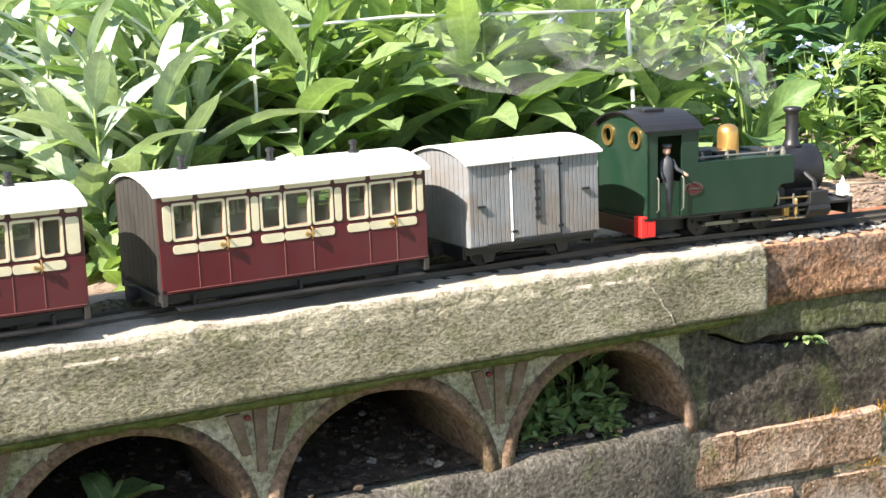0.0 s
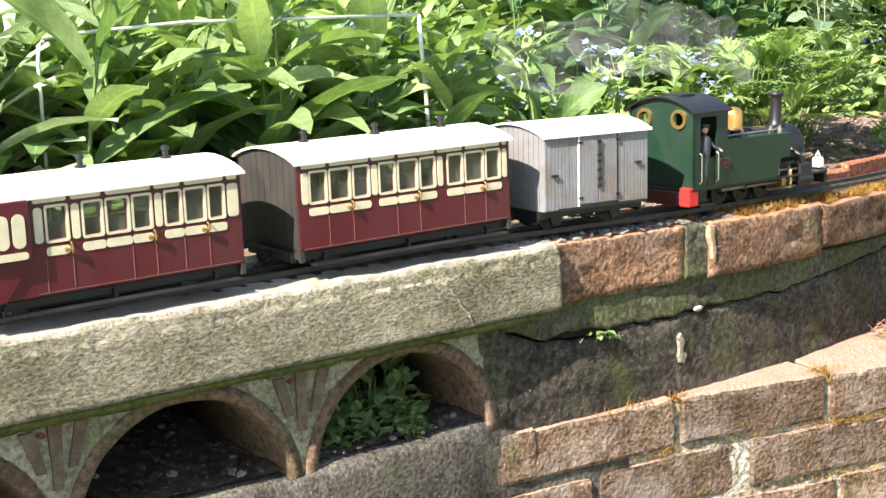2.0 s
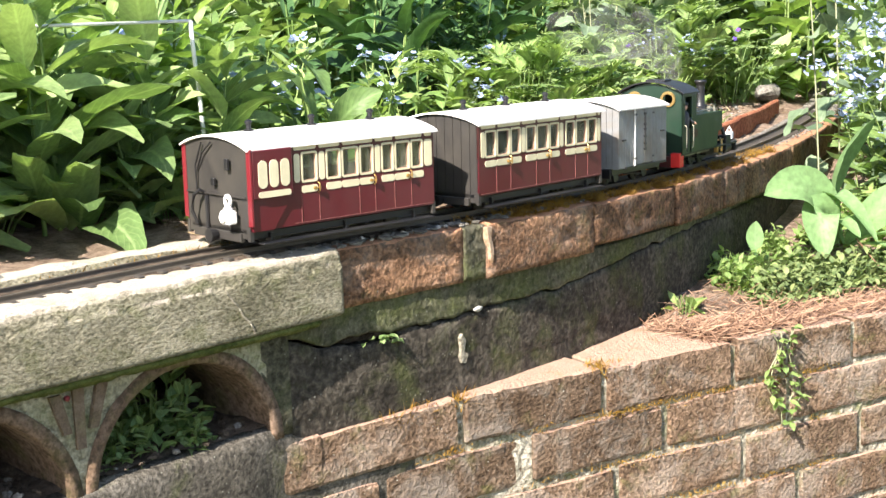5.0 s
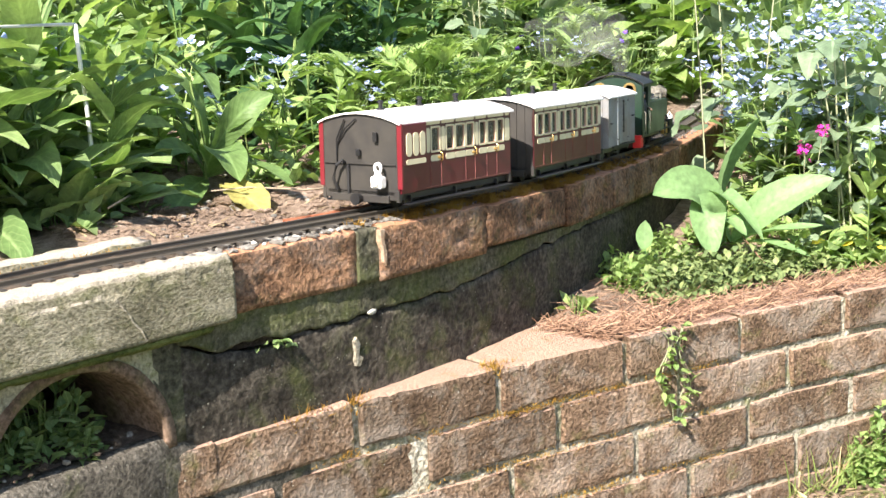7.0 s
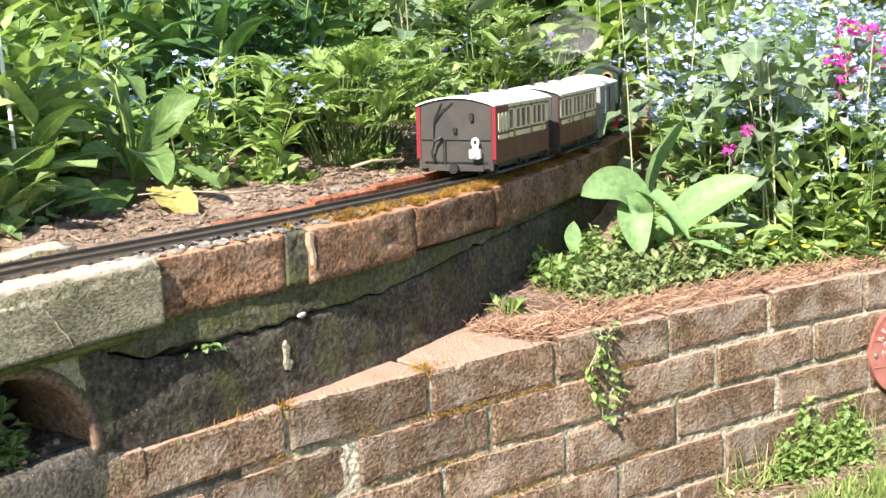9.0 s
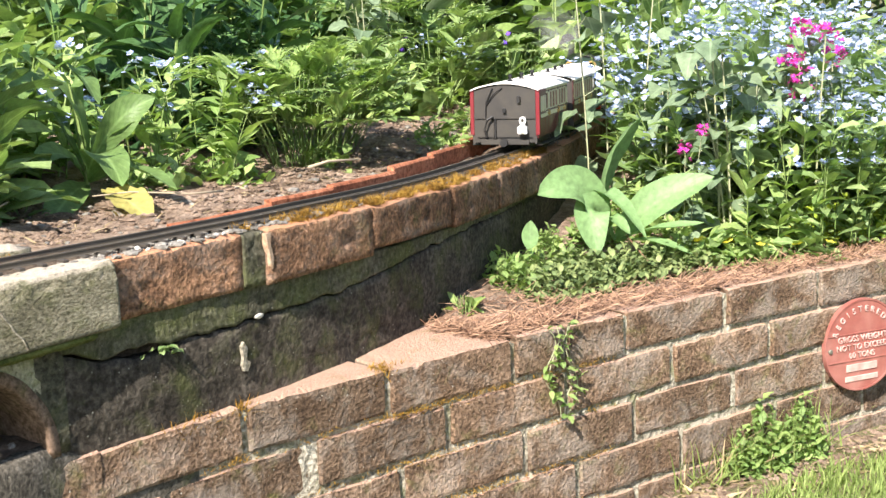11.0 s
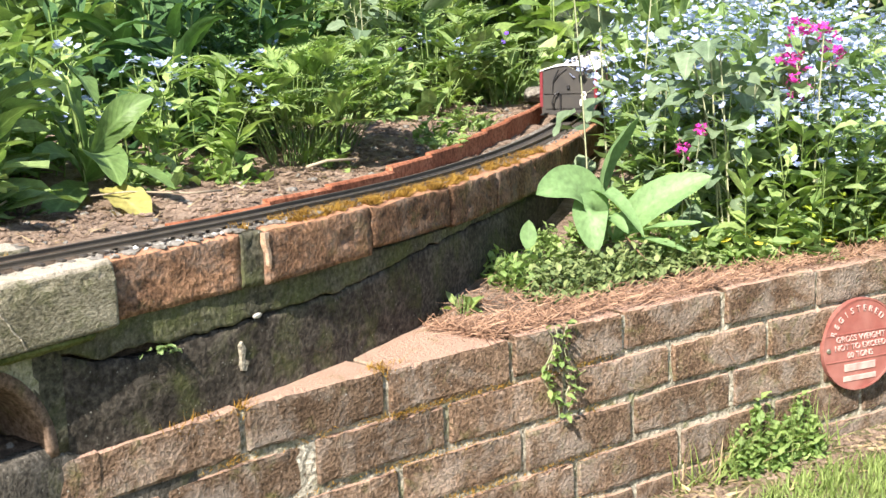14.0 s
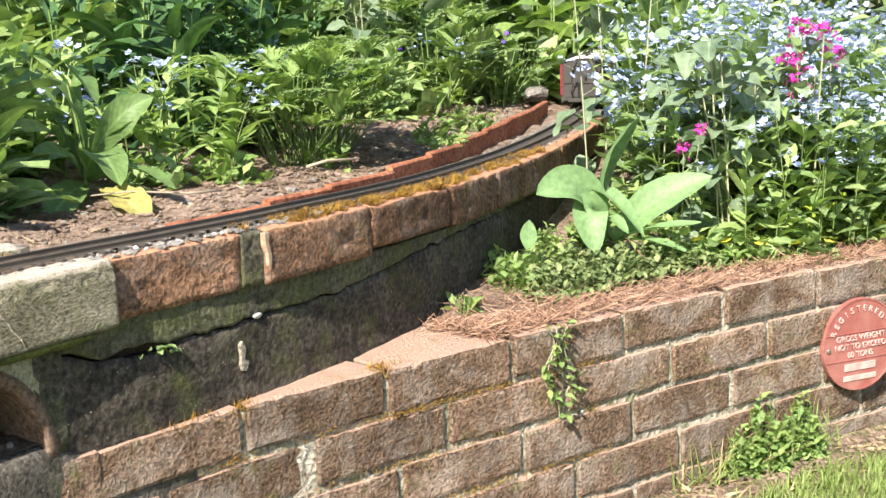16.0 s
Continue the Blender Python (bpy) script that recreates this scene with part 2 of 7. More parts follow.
GOLD = painted("gold_lining", (0.45, 0.27, 0.2), 0.4, 0.1, 0.0)
BEAD = painted("faded_lining", (0.23, 0.075, 0.07), 0.4, 0.1, 0.0)
WHITE = painted("white_roof_paint", (0.82, 0.79, 0.76), 0.55, 0.14)
END_GREY = painted("brown_black_end", (0.030, 0.027, 0.025), 0.5, 0.3)
BLACK = painted("satin_black", (0.010, 0.010, 0.012), 0.36, 0.14)
BRASS = painted("brass", (0.58, 0.38, 0.14), 0.3, 0.15, 0.9)
COPPER = painted("copper_dome", (0.80, 0.44, 0.14), 0.28, 0.08, 0.85)
VAN_GREY = painted("pale_grey_van", (0.215, 0.22, 0.225), 0.5, 0.75, dirt=(0.17, 0.115, 0.065), scale=75.0)
GREEN = painted("loco_green", (0.010, 0.032, 0.019), 0.28, 0.12)
RED = painted("signal_red", (0.62, 0.025, 0.022), 0.35, 0.1)
STEEL = painted("dull_steel", (0.30, 0.29, 0.24), 0.42, 0.5, 0.7)
LAMP_WHITE = painted("lamp_white", (0.82, 0.81, 0.79), 0.4, 0.06)
PLAQUE = painted("plaque_red", (0.27, 0.085, 0.068), 0.55, 0.55, dirt=(0.42, 0.22, 0.18))
PLAQUE_WHITE = painted("plaque_letters", (0.54, 0.36, 0.32), 0.65, 0.6, dirt=(0.30, 0.11, 0.09), scale=110.0)
FIGURE = painted("figure_paint", (0.04, 0.045, 0.05), 0.6, 0.2)
GLASS = glass_mat()
LANCE = leafy("lance_leaf", (0.125, 0.21, 0.07), (0.35, 0.45, 0.19), 0.3, 0.46)
SILVER = leafy("felted_leaf", (0.22, 0.30, 0.19), (0.45, 0.53, 0.37), 0.3, 0.5, 0.25, dust=0.2)
FRESH = leafy("fresh_leaf", (0.16, 0.26, 0.075), (0.39, 0.50, 0.18), 0.25, 0.46, 0.4)
DEEP = leafy("deep_leaf", (0.035, 0.085, 0.03), (0.11, 0.21, 0.07), 0.25, 0.45, 0.25)
GREYGREEN = leafy("grey_green_leaf", (0.10, 0.155, 0.09), (0.22, 0.29, 0.17), 0.35, 0.55, 0.25)
STONECROP = leafy("stonecrop_leaf", (0.10, 0.15, 0.055), (0.26, 0.31, 0.12), 0.1, 0.6, 0.2)
TULIP = leafy("tulip_leaf", (0.14, 0.25, 0.095), (0.23, 0.355, 0.15), 0.12, 0.5, 0.25)
DOCK = leafy("veined_leaf", (0.085, 0.155, 0.045), (0.175, 0.27, 0.085), 0.4, 0.5, 0.3)
LIME = leafy("lime_leaf", (0.22, 0.32, 0.03), (0.42, 0.50, 0.06), 0.2, 0.5, 0.35)
YELLOWED = leafy("yellowed_leaf", (0.30, 0.29, 0.08), (0.44, 0.38, 0.13), 0.3, 0.6, 0.3)
STEM = leafy("stem", (0.12, 0.2, 0.05), (0.26, 0.34, 0.12), 0.0, 0.5, 0.1)
PALE_STEM = leafy("pale_stem", (0.36, 0.38, 0.22), (0.46, 0.47, 0.3), 0.0, 0.6, 0.1)
BLUE = leafy("blue_petal", (0.32, 0.40, 0.80), (0.60, 0.66, 0.92), 0.1, 0.6, 0.3)
PINK = leafy("magenta_petal", (0.52, 0.02, 0.30), (0.75, 0.07, 0.48), 0.1, 0.6, 0.3)
VIOLET = leafy("violet_petal", (0.10, 0.04, 0.45), (0.2, 0.09, 0.62), 0.1, 0.6, 0.3)
YELLOW = leafy("yellow_petal", (0.75, 0.58, 0.05), (0.88, 0.75, 0.12), 0.1, 0.6, 0.3)
GRASS = leafy("grass_blade", (0.17, 0.25, 0.06), (0.40, 0.48, 0.17), 0.0, 0.5, 0.35)
STRAW = leafy("dry_leaf", (0.30, 0.22, 0.12), (0.48, 0.38, 0.24), 0.2, 0.7, 0.2)


def steam_mat():
    """Thin drifting steam: pale scatter with much light passing through."""
    m, nt, b = nodes_of("thin_steam")
    da, db, d = nt.nodes.new("ShaderNodeBsdfDiffuse"), nt.nodes.new("ShaderNodeBsdfTranslucent"), nt.nodes.new("ShaderNodeMixShader")
    da.inputs[0].default_value = db.inputs[0].default_value = (0.95, 0.96, 0.95, 1)
    # droplets scatter the daylight alike whichever way the shell faces
    way = nt.nodes.new("ShaderNodeCombineXYZ")
    for k, c in enumerate((-0.62, -0.30, 0.72)):
        way.inputs[k].default_value = c
    nt.links.new(way.outputs[0], da.inputs["Normal"])
    nt.links.new(way.outputs[0], db.inputs["Normal"])
    d.inputs[0].default_value = 0.15
    nt.links.new(da.outputs[0], d.inputs[1])
    nt.links.new(db.outputs[0], d.inputs[2])
    tr = nt.nodes.new("ShaderNodeBsdfTransparent")
    ms = nt.nodes.new("ShaderNodeMixShader")
    n = noise_tex(nt, coords(nt), 11, 2, 0.5, 0.2)
    nt.links.new(ramp(nt, n, [(0.35, (0.0, 0.0, 0.0)), (0.8, (0.045, 0.045, 0.045))]), ms.inputs[0])
    nt.links.new(tr.outputs[0], ms.inputs[1])
    nt.links.new(d.outputs[0], ms.inputs[2])
    nt.links.new(ms.outputs[0], nt.nodes["Material Output"].inputs["Surface"])
    return m


STEAM = steam_mat()


# ---- building helpers ----
def mesh_of(name, bm):
    bmesh.ops.recalc_face_normals(bm, faces=bm.faces)
    me = bpy.data.meshes.new(name)
    bm.to_mesh(me)
    bm.free()
    return me


def part(name, bm, material, parent=None, label="", smooth=False):
    me = mesh_of(name, bm) if isinstance(bm, bmesh.types.BMesh) else bm
    if not me.materials:
        me.materials.append(material)
    if smooth:
        me.polygons.foreach_set("use_smooth", [True] * len(me.polygons))
    ob = new(name, me)
    if parent:
        ob.parent = parent
    return tagged(ob, label)


def box(bm, x0, x1, y0, y1, z0, z1, bevel=0.0, seg=1):
    m = Matrix.LocRotScale(((x0 + x1) / 2, (y0 + y1) / 2, (z0 + z1) / 2), None, (x1 - x0, y1 - y0, z1 - z0))
    vs = bmesh.ops.create_cube(bm, size=1, matrix=m)["verts"]
    if bevel:
        es = list({e for v in vs for e in v.link_edges})
        bmesh.ops.bevel(bm, geom=es, offset=bevel, segments=seg, affect="EDGES")
    return bm


def boxed(*a, **k):
    return box(bmesh.new(), *a, **k)


def tube(bm, pts, r, n=8, cap=True):
    """A round rod along points; r may be a list."""
    pts = [Vector(p) for p in pts]
    rings = []
    for i, p in enumerate(pts):
        d = (pts[min(i + 1, len(pts) - 1)] - pts[max(i - 1, 0)]).normalized()
        a = d.orthogonal().normalized() if abs(d.z) > 0.9 else d.cross(Vector((0, 0, 1))).normalized()
        b = d.cross(a)
        rr = r[i] if isinstance(r, (list, tuple)) else r
        rings.append([bm.verts.new(p + rr * (math.cos(2 * math.pi * k / n) * a + math.sin(2 * math.pi * k / n) * b)) for k in range(n)])
    for q, s in zip(rings, rings[1:]):
        for k in range(n):
            bm.faces.new((q[k], q[(k + 1) % n], s[(k + 1) % n], s[k]))
    if cap:
        bm.faces.new(rings[0][::-1])
        bm.faces.new(rings[-1])
    return bm


def lathe(bm, profile, n=20, axis="z", at=(0, 0, 0)):
    """Turn (radius, along) pairs about an axis."""
    rings = []
    for r, h in profile:
        ring = []
        for k in range(n):
            c, s = r * math.cos(2 * math.pi * k / n), r * math.sin(2 * math.pi * k / n)
            p = {"z": (c, s, h), "x": (h, c, s), "y": (c, h, s)}[axis]
            ring.append(bm.verts.new(Vector(p) + Vector(at)))
        rings.append(ring)
    for q, s in zip(rings, rings[1:]):
        for k in range(n):
            bm.faces.new((q[k], q[(k + 1) % n], s[(k + 1) % n], s[k]))
    bm.faces.new(rings[0][::-1])
    bm.faces.new(rings[-1])
    return bm


def rounded(u0, u1, z0, z1, r, n=4):
    r = min(r, (u1 - u0) / 2.01, (z1 - z0) / 2.01)
    out = []
    for cx, cz, a0 in ((u1 - r, z1 - r, 0), (u0 + r, z1 - r, 90), (u0 + r, z0 + r, 180), (u1 - r, z0 + r, 270)):
        for i in range(n + 1):
            a = radians(a0 + 90 * i / n)
            out.append((cx + r * math.cos(a), cz + r * math.sin(a)))
    return out


def plate(bm, loop, y0, y1):
    """A prism over a loop of (along, up), from depth y0 to y1."""
    a = [bm.verts.new((u, y0, z)) for u, z in loop]
    b = [bm.verts.new((u, y1, z)) for u, z in loop]
    n = len(loop)
    bm.faces.new(a)
    bm.faces.new(b[::-1])
    for k in range(n):
        bm.faces.new((a[k], a[(k + 1) % n], b[(k + 1) % n], b[k]))
    return bm


def hoop(bm, outer, inner, y0, y1):
    """A flat frame between two loops of equal count."""
    n = len(outer)
    v = [[bm.verts.new((u, y, z)) for u, z in lp] for lp, y in ((outer, y0), (outer, y1), (inner, y1), (inner, y0))]
    for i in range(4):
        p, q = v[i], v[(i + 1) % 4]
        for k in range(n):
            bm.faces.new((p[k], p[(k + 1) % n], q[(k + 1) % n], q[k]))
    return bm


def rough_up(bm, amount, scale, seed=0.0, keep=None):
    for v in bm.verts:
        if keep and keep(v.co):
            continue
        d = noise.noise_vector(v.co * scale + Vector((seed, seed * 0.7, 3.1)))
        e = noise.noise_vector(v.co * scale * 4.3 + Vector((seed, 1.7, seed)))
        v.co += amount * (d + 0.45 * e)
    return bm


# ---- the line of the track ----
TRACK = [(-2.5, 1.215), (-1.5, 1.215), (-0.5, 1.215), (0.2, 1.216), (0.6, 1.218), (0.9, 1.213), (1.15, 1.197), (1.4, 1.194), (1.75, 1.243), (2.15, 1.345),
         (2.5, 1.455), (2.85, 1.585), (3.2, 1.735), (3.55, 1.895), (3.9, 2.08), (4.3, 2.30)]
RAIL_X = [-3.0, 0.2, 0.6, 0.9, 1.15, 1.4, 1.75, 2.15, 2.5, 2.85, 3.2, 4.5]
RAIL_Z = [0.579, 0.579, 0.582, 0.586, 0.584, 0.582, 0.571, 0.560, 0.556, 0.553, 0.549, 0.545]


def spline(c, n=30):
    c, out = np.array(c), []
    t = np.linspace(0, 1, n, endpoint=False)[:, None]
    for i in range(1, len(c) - 2):
        p0, p1, p2, p3 = c[i - 1:i + 3]
        out.append(0.5 * (2 * p1 + (p2 - p0) * t + (2 * p0 - 5 * p1 + 4 * p2 - p3) * t ** 2 + (3 * p1 - p0 - 3 * p2 + p3) * t ** 3))
    return np.vstack(out)


LINE = spline(TRACK)
ALONG = np.r_[0, np.cumsum(np.hypot(*np.diff(LINE, axis=0).T))]
ALONG = ALONG - np.interp(0, LINE[:, 0], ALONG)


def on_track(s):
    x, y = float(np.interp(s, ALONG, LINE[:, 0])), float(np.interp(s, ALONG, LINE[:, 1]))
    return Vector((x, y, float(np.interp(x, RAIL_X, RAIL_Z))))


def track_y(x):
    return float(np.interp(x, LINE[:, 0], LINE[:, 1]))


def rail_z(x):
    return float(np.interp(x, RAIL_X, RAIL_Z))


def beside(s, off, dz=0.0):
    """A point beside the track; off to the left of the way of travel."""
    a, b = on_track(s - 0.01), on_track(s + 0.01)
    d = (b - a).normalized()
    p = on_track(s)
    return Vector((p.x - d.y * off, p.y + d.x * off, p.z + dz))


def ribbon(bm, s_list, section, closed=True):
    """Sweep a section of (off, dz) along the track."""
    rings = [[bm.verts.new(beside(s, o, dz)) for o, dz in section] for s in s_list]
    n = len(section)
    for q, r in zip(rings, rings[1:]):
        for k in range(n if closed else n - 1):
            bm.faces.new((q[k], q[(k + 1) % n], r[(k + 1) % n], r[k]))
    if closed:
        bm.faces.new(rings[0][::-1])
        bm.faces.new(rings[-1])
    return bm


def wall_y(x):
    """Front line of the low brick wall."""
    u = x - 1.21
    return 1.135 - 0.12 * u if u < 0 else 1.135 - 0.24 * u - 0.066 * u * u


WALL_TOP, COURSE, PITCH = 0.363, 0.0705, 0.225
# ---- ground ----
def sheet(name, xs, ys, height, material, label, category="ground"):
    vs = [(x, y, height(x, y)) for x in xs for y in ys]
    n = len(ys)
    fs = [(i * n + j, (i + 1) * n + j, (i + 1) * n + j + 1, i * n + j + 1) for i in range(len(xs) - 1) for j in range(n - 1)]
    me = bpy.data.meshes.new(name)
    me.from_pydata(vs, [], fs)
    me.materials.append(material)
    me.polygons.foreach_set("use_smooth", [True] * len(me.polygons))
    return tagged(new(name, me), label, category, kind="structure")


GROUND_Z = 0.055


def ground_height(x, y):
    return GROUND_Z + 0.006 * noise.noise(Vector((x * 6, y * 6, 0)))


gx = [-60, -20, -6, -2] + list(np.arange(-1, 4.01, 0.1)) + [6, 12, 30, 60]
gy = [-60, -20, -6, -2, -1] + list(np.arange(-0.5, 1.31, 0.1)) + [3, 10, 30, 60]
sheet("ground", gx, gy, ground_height, EARTH, "mossy earth under the lawn", "ground")


def bed_height(x, y):
    """Soil behind the track, rising gently away from it."""
    d = max(0.0, y - track_y(max(-2.4, min(4.0, x))) - 0.05)
    z = rail_z(x) - 0.016 + 0.05 * min(d, 3.0) - 0.03 * max(0, 0.08 - d)
    return z + 0.010 * noise.noise(Vector((x * 9, y * 9, 0))) + 0.006 * noise.noise(Vector((x * 31, y * 31, 5)))


bx = list(np.arange(-1.6, 4.41, 0.03)) + [5, 6, 8, 11]


def grid_bed():
    rows = list(np.r_[0.052, 0.08:1.0:0.03, 1.05:2.5:0.1, 2.8, 3.4, 4.5, 7.0, 10.0])
    vs, fs = [], []
    for x in bx:
        for d in rows:
            y = track_y(max(-2.4, min(4.0, x))) + d + (0.6 * (x - 4.0) if x > 4 else 0)
            vs.append((x, y, bed_height(x, y)))
    n = len(rows)
    for i in range(len(bx) - 1):
        for j in range(n - 1):
            fs.append((i * n + j, (i + 1) * n + j, (i + 1) * n + j + 1, i * n + j + 1))
    me = bpy.data.meshes.new("garden_bed")
    me.from_pydata(vs, [], fs)
    me.materials.append(SOIL)
    me.polygons.foreach_set("use_smooth", [True] * len(me.polygons))
    return tagged(new("garden_bed", me), "dry crumbly brown soil behind the track", "soil", kind="structure")


grid_bed()


def front_height(x, y):
    """Planted strip between the low wall and the railway wall."""
    w = wall_y(min(x, 3.4)) + 0.1
    u = min(1.0, max(0.0, (y - w) / max(0.05, track_y(min(x, 4.0)) - 0.06 - w)))
    rise = 0.14 * min(1.0, max(0.0, (x - 2.1) / 1.2))
    return WALL_TOP - 0.004 - 0.5 * max(0.0, 1.75 - x) + 0.02 * u + rise * u + 0.006 * noise.noise(Vector((x * 14, y * 14, 2)))


def grid_front():
    vs, fs = [], []
    xs = list(np.arange(1.66, 4.4, 0.035))
    for x in xs:
        lo = wall_y(min(x, 3.4)) + 0.07
        hi = track_y(min(x, 4.2)) - 0.035
        for j in range(24):
            y = lo + max(0.0, hi - lo) * j / 23
            vs.append((x, y, front_height(x, y)))
    for i in range(len(xs) - 1):
        for j in range(23):
            fs.append((i * 24 + j, (i + 1) * 24 + j, (i + 1) * 24 + j + 1, i * 24 + j + 1))
    me = bpy.data.meshes.new("front_bed")
    me.from_pydata(vs, [], fs)
    me.materials.append(SOIL)
    me.polygons.foreach_set("use_smooth", [True] * len(me.polygons))
    tagged(new("front_bed", me), "soil of the planted strip below the railway wall", "soil", kind="structure")


grid_front()

# ---- concrete slab with its back kerb ----
SLAB_Y, SLAB_END, SLAB_TOP, SLAB_LOW = 1.139, 1.032, 0.5765, 0.500


def block(name, x0, x1, y0, y1, z0, z1, step, rough, seed, material, label, category, round_by=0.006):
    """A worn cast block: a fine grid on all sides, rounded and uneven at its edges."""
    bm = bmesh.new()
    nx, ny, nz = (max(1, round((b - a) / step)) for a, b in ((x0, x1), (y0, y1), (z0, z1)))
    box(bm, x0, x1, y0, y1, z0, z1)
    for axis, n in ((0, nx), (1, ny), (2, nz)):
        if n > 1:
            lo, hi = ((x0, x1), (y0, y1), (z0, z1))[axis]
            for k in range(1, n):
                co, no = [0, 0, 0], [0, 0, 0]
                co[axis], no[axis] = lo + (hi - lo) * k / n, 1
                bmesh.ops.bisect_plane(bm, geom=bm.verts[:] + bm.edges[:] + bm.faces[:], plane_co=co, plane_no=no)
    lo, hi = Vector((x0, y0, z0)), Vector((x1, y1, z1))
    for v in bm.verts:
        c = Vector([min(max(v.co[i], lo[i] + round_by), hi[i] - round_by) for i in range(3)])
        d = v.co - c
        if d.length > round_by:
            chip = 1.0 + 0.9 * max(0, noise.noise(v.co * 22 + Vector((seed, 0, 0))))
            v.co = c + d.normalized() * round_by * (2 - chip) if d.length > 1.2 * round_by else c + d.normalized() * round_by
        v.co += rough * (noise.noise_vector(v.co * 30 + Vector((seed, 2, 1))) + 0.6 * noise.noise_vector(v.co * 90))
    return tagged(part(name, bm, material, smooth=True), label, category, kind="structure")


def slab_mesh():
    """Front and top skin of the slab as one fine grid with a ragged upper arris."""
    xs = np.r_[np.arange(-1.4, -0.2, 0.012), np.arange(-0.2, SLAB_END - 0.004, 0.0042)]
    xs = np.r_[xs, SLAB_END - 0.003, SLAB_END]
    prof = [(0.035, SLAB_LOW), (0.006, SLAB_LOW), (0.001, SLAB_LOW + 0.003)] + [(0.0, SLAB_LOW + 0.004 + 0.062 * k / 17) for k in range(18)]
    prof += [(0.003, SLAB_TOP - 0.005), (0.007, SLAB_TOP - 0.001)] + [(0.010 + 0.10 * k / 12, SLAB_TOP) for k in range(13)] + [(0.112, SLAB_LOW)]
    bm = bmesh.new()
    rings = []
    for x in xs:
        ring = []
        for i, (d, z) in enumerate(prof):
            p = Vector((x, SLAB_Y + d, z))
            n1 = noise.noise(Vector((x * 24, z * 60, d * 30)))
            n2 = noise.noise(Vector((x * 75, z * 160, d * 90 + 4)))
            n3 = noise.noise(Vector((x * 8, 7.0, 2.0)))
            if 3 <= i <= 20:
                p.y += 0.0004 * n1 + 0.0005 * n2 + 0.0007 * noise.noise(Vector((x * 150, z * 260, 8.0)))
                # the weathered skin has broken away along a ragged line below the arris
                skin = SLAB_TOP - 0.016 + 0.010 * noise.noise(Vector((x * 7, 1.0, 0))) + 0.007 * noise.noise(Vector((x * 38, 2.0, 0))) + 0.004 * noise.noise(Vector((x * 110, 5.0, 0)))
                if z > skin:
                    p.y += 0.0022
            if 19 <= i <= 24:
                p.z += 0.0022 * n1 + 0.0012 * n2 - 0.004 * max(0.0, n3)
                p.y += 0.003 * max(0, n1) + 0.003 * max(0.0, n3)
            elif i > 24:
                p.z += 0.0012 * n1 + 0.0010 * n2
            if x > SLAB_END - 0.002:
                p.y += 0.002
                p.z += 0.001 if i < 6 else -0.001
            ring.append(bm.verts.new(p))
        rings.append(ring)
    n = len(prof)
    for q, r in zip(rings, rings[1:]):
        for k in range(n):
            bm.faces.new((q[k], q[(k + 1) % n], r[(k + 1) % n], r[k]))
    bm.faces.new(rings[0])
    bm.faces.new(rings[-1])
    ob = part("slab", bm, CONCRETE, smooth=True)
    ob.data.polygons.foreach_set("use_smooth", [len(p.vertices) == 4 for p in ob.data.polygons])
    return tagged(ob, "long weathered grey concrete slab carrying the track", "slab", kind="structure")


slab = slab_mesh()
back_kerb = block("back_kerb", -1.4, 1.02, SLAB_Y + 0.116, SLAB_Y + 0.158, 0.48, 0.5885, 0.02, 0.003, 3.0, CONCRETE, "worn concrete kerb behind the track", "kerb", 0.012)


def crack(points, width, name="crack"):
    """A fine raised and dark-edged line of old repair on the slab's face."""
    bm = bmesh.new()
    tube(bm, points, width, 5)
    return part(name, bm, MORTAR, slab, "pale crack across the face")


crack([(0.868, 1.1395, 0.556), (0.876, 1.1385, 0.545), (0.884, 1.1385, 0.535), (0.888, 1.1385, 0.527), (0.897, 1.1385, 0.518), (0.903, 1.1385, 0.505)], 0.0011)
moss_strip = bmesh.new()
mx = np.arange(-1.3, 1.0, 0.006)
rings = []
for x in mx:
    w = 0.5 + 0.5 * noise.noise(Vector((x * 9, 3, 0))) + 0.3 * noise.noise(Vector((x * 60, 1, 0)))
    h = 0.004 + 0.007 * max(0.0, w)
    rings.append([moss_strip.verts.new((x, SLAB_Y + d, z)) for d, z in ((0.003, SLAB_LOW + 0.001), (0.0025, SLAB_LOW - 0.35 * h), (0.008, SLAB_LOW - h), (0.022, SLAB_LOW - h - 0.001), (0.022, SLAB_LOW + 0.001))])
for q, r in zip(rings, rings[1:]):
    for k in range(5):
        moss_strip.faces.new((q[k], q[(k + 1) % 5], r[(k + 1) % 5], r[k]))
rough_up(moss_strip, 0.0012, 120)
tagged(part("moss_line", moss_strip, GREEN_MOSS, smooth=True), "line of green moss under the slab", "moss", kind="stuff")

# ---- arcade of clay half-pipes under the slab ----
ARCH_X, ARCH_STEP, ARCH_Z, RO, RI, ARCH_Y, LEDGE_Z = 0.828, 0.255, 0.371, 0.1265, 0.1115, 1.160, 0.386


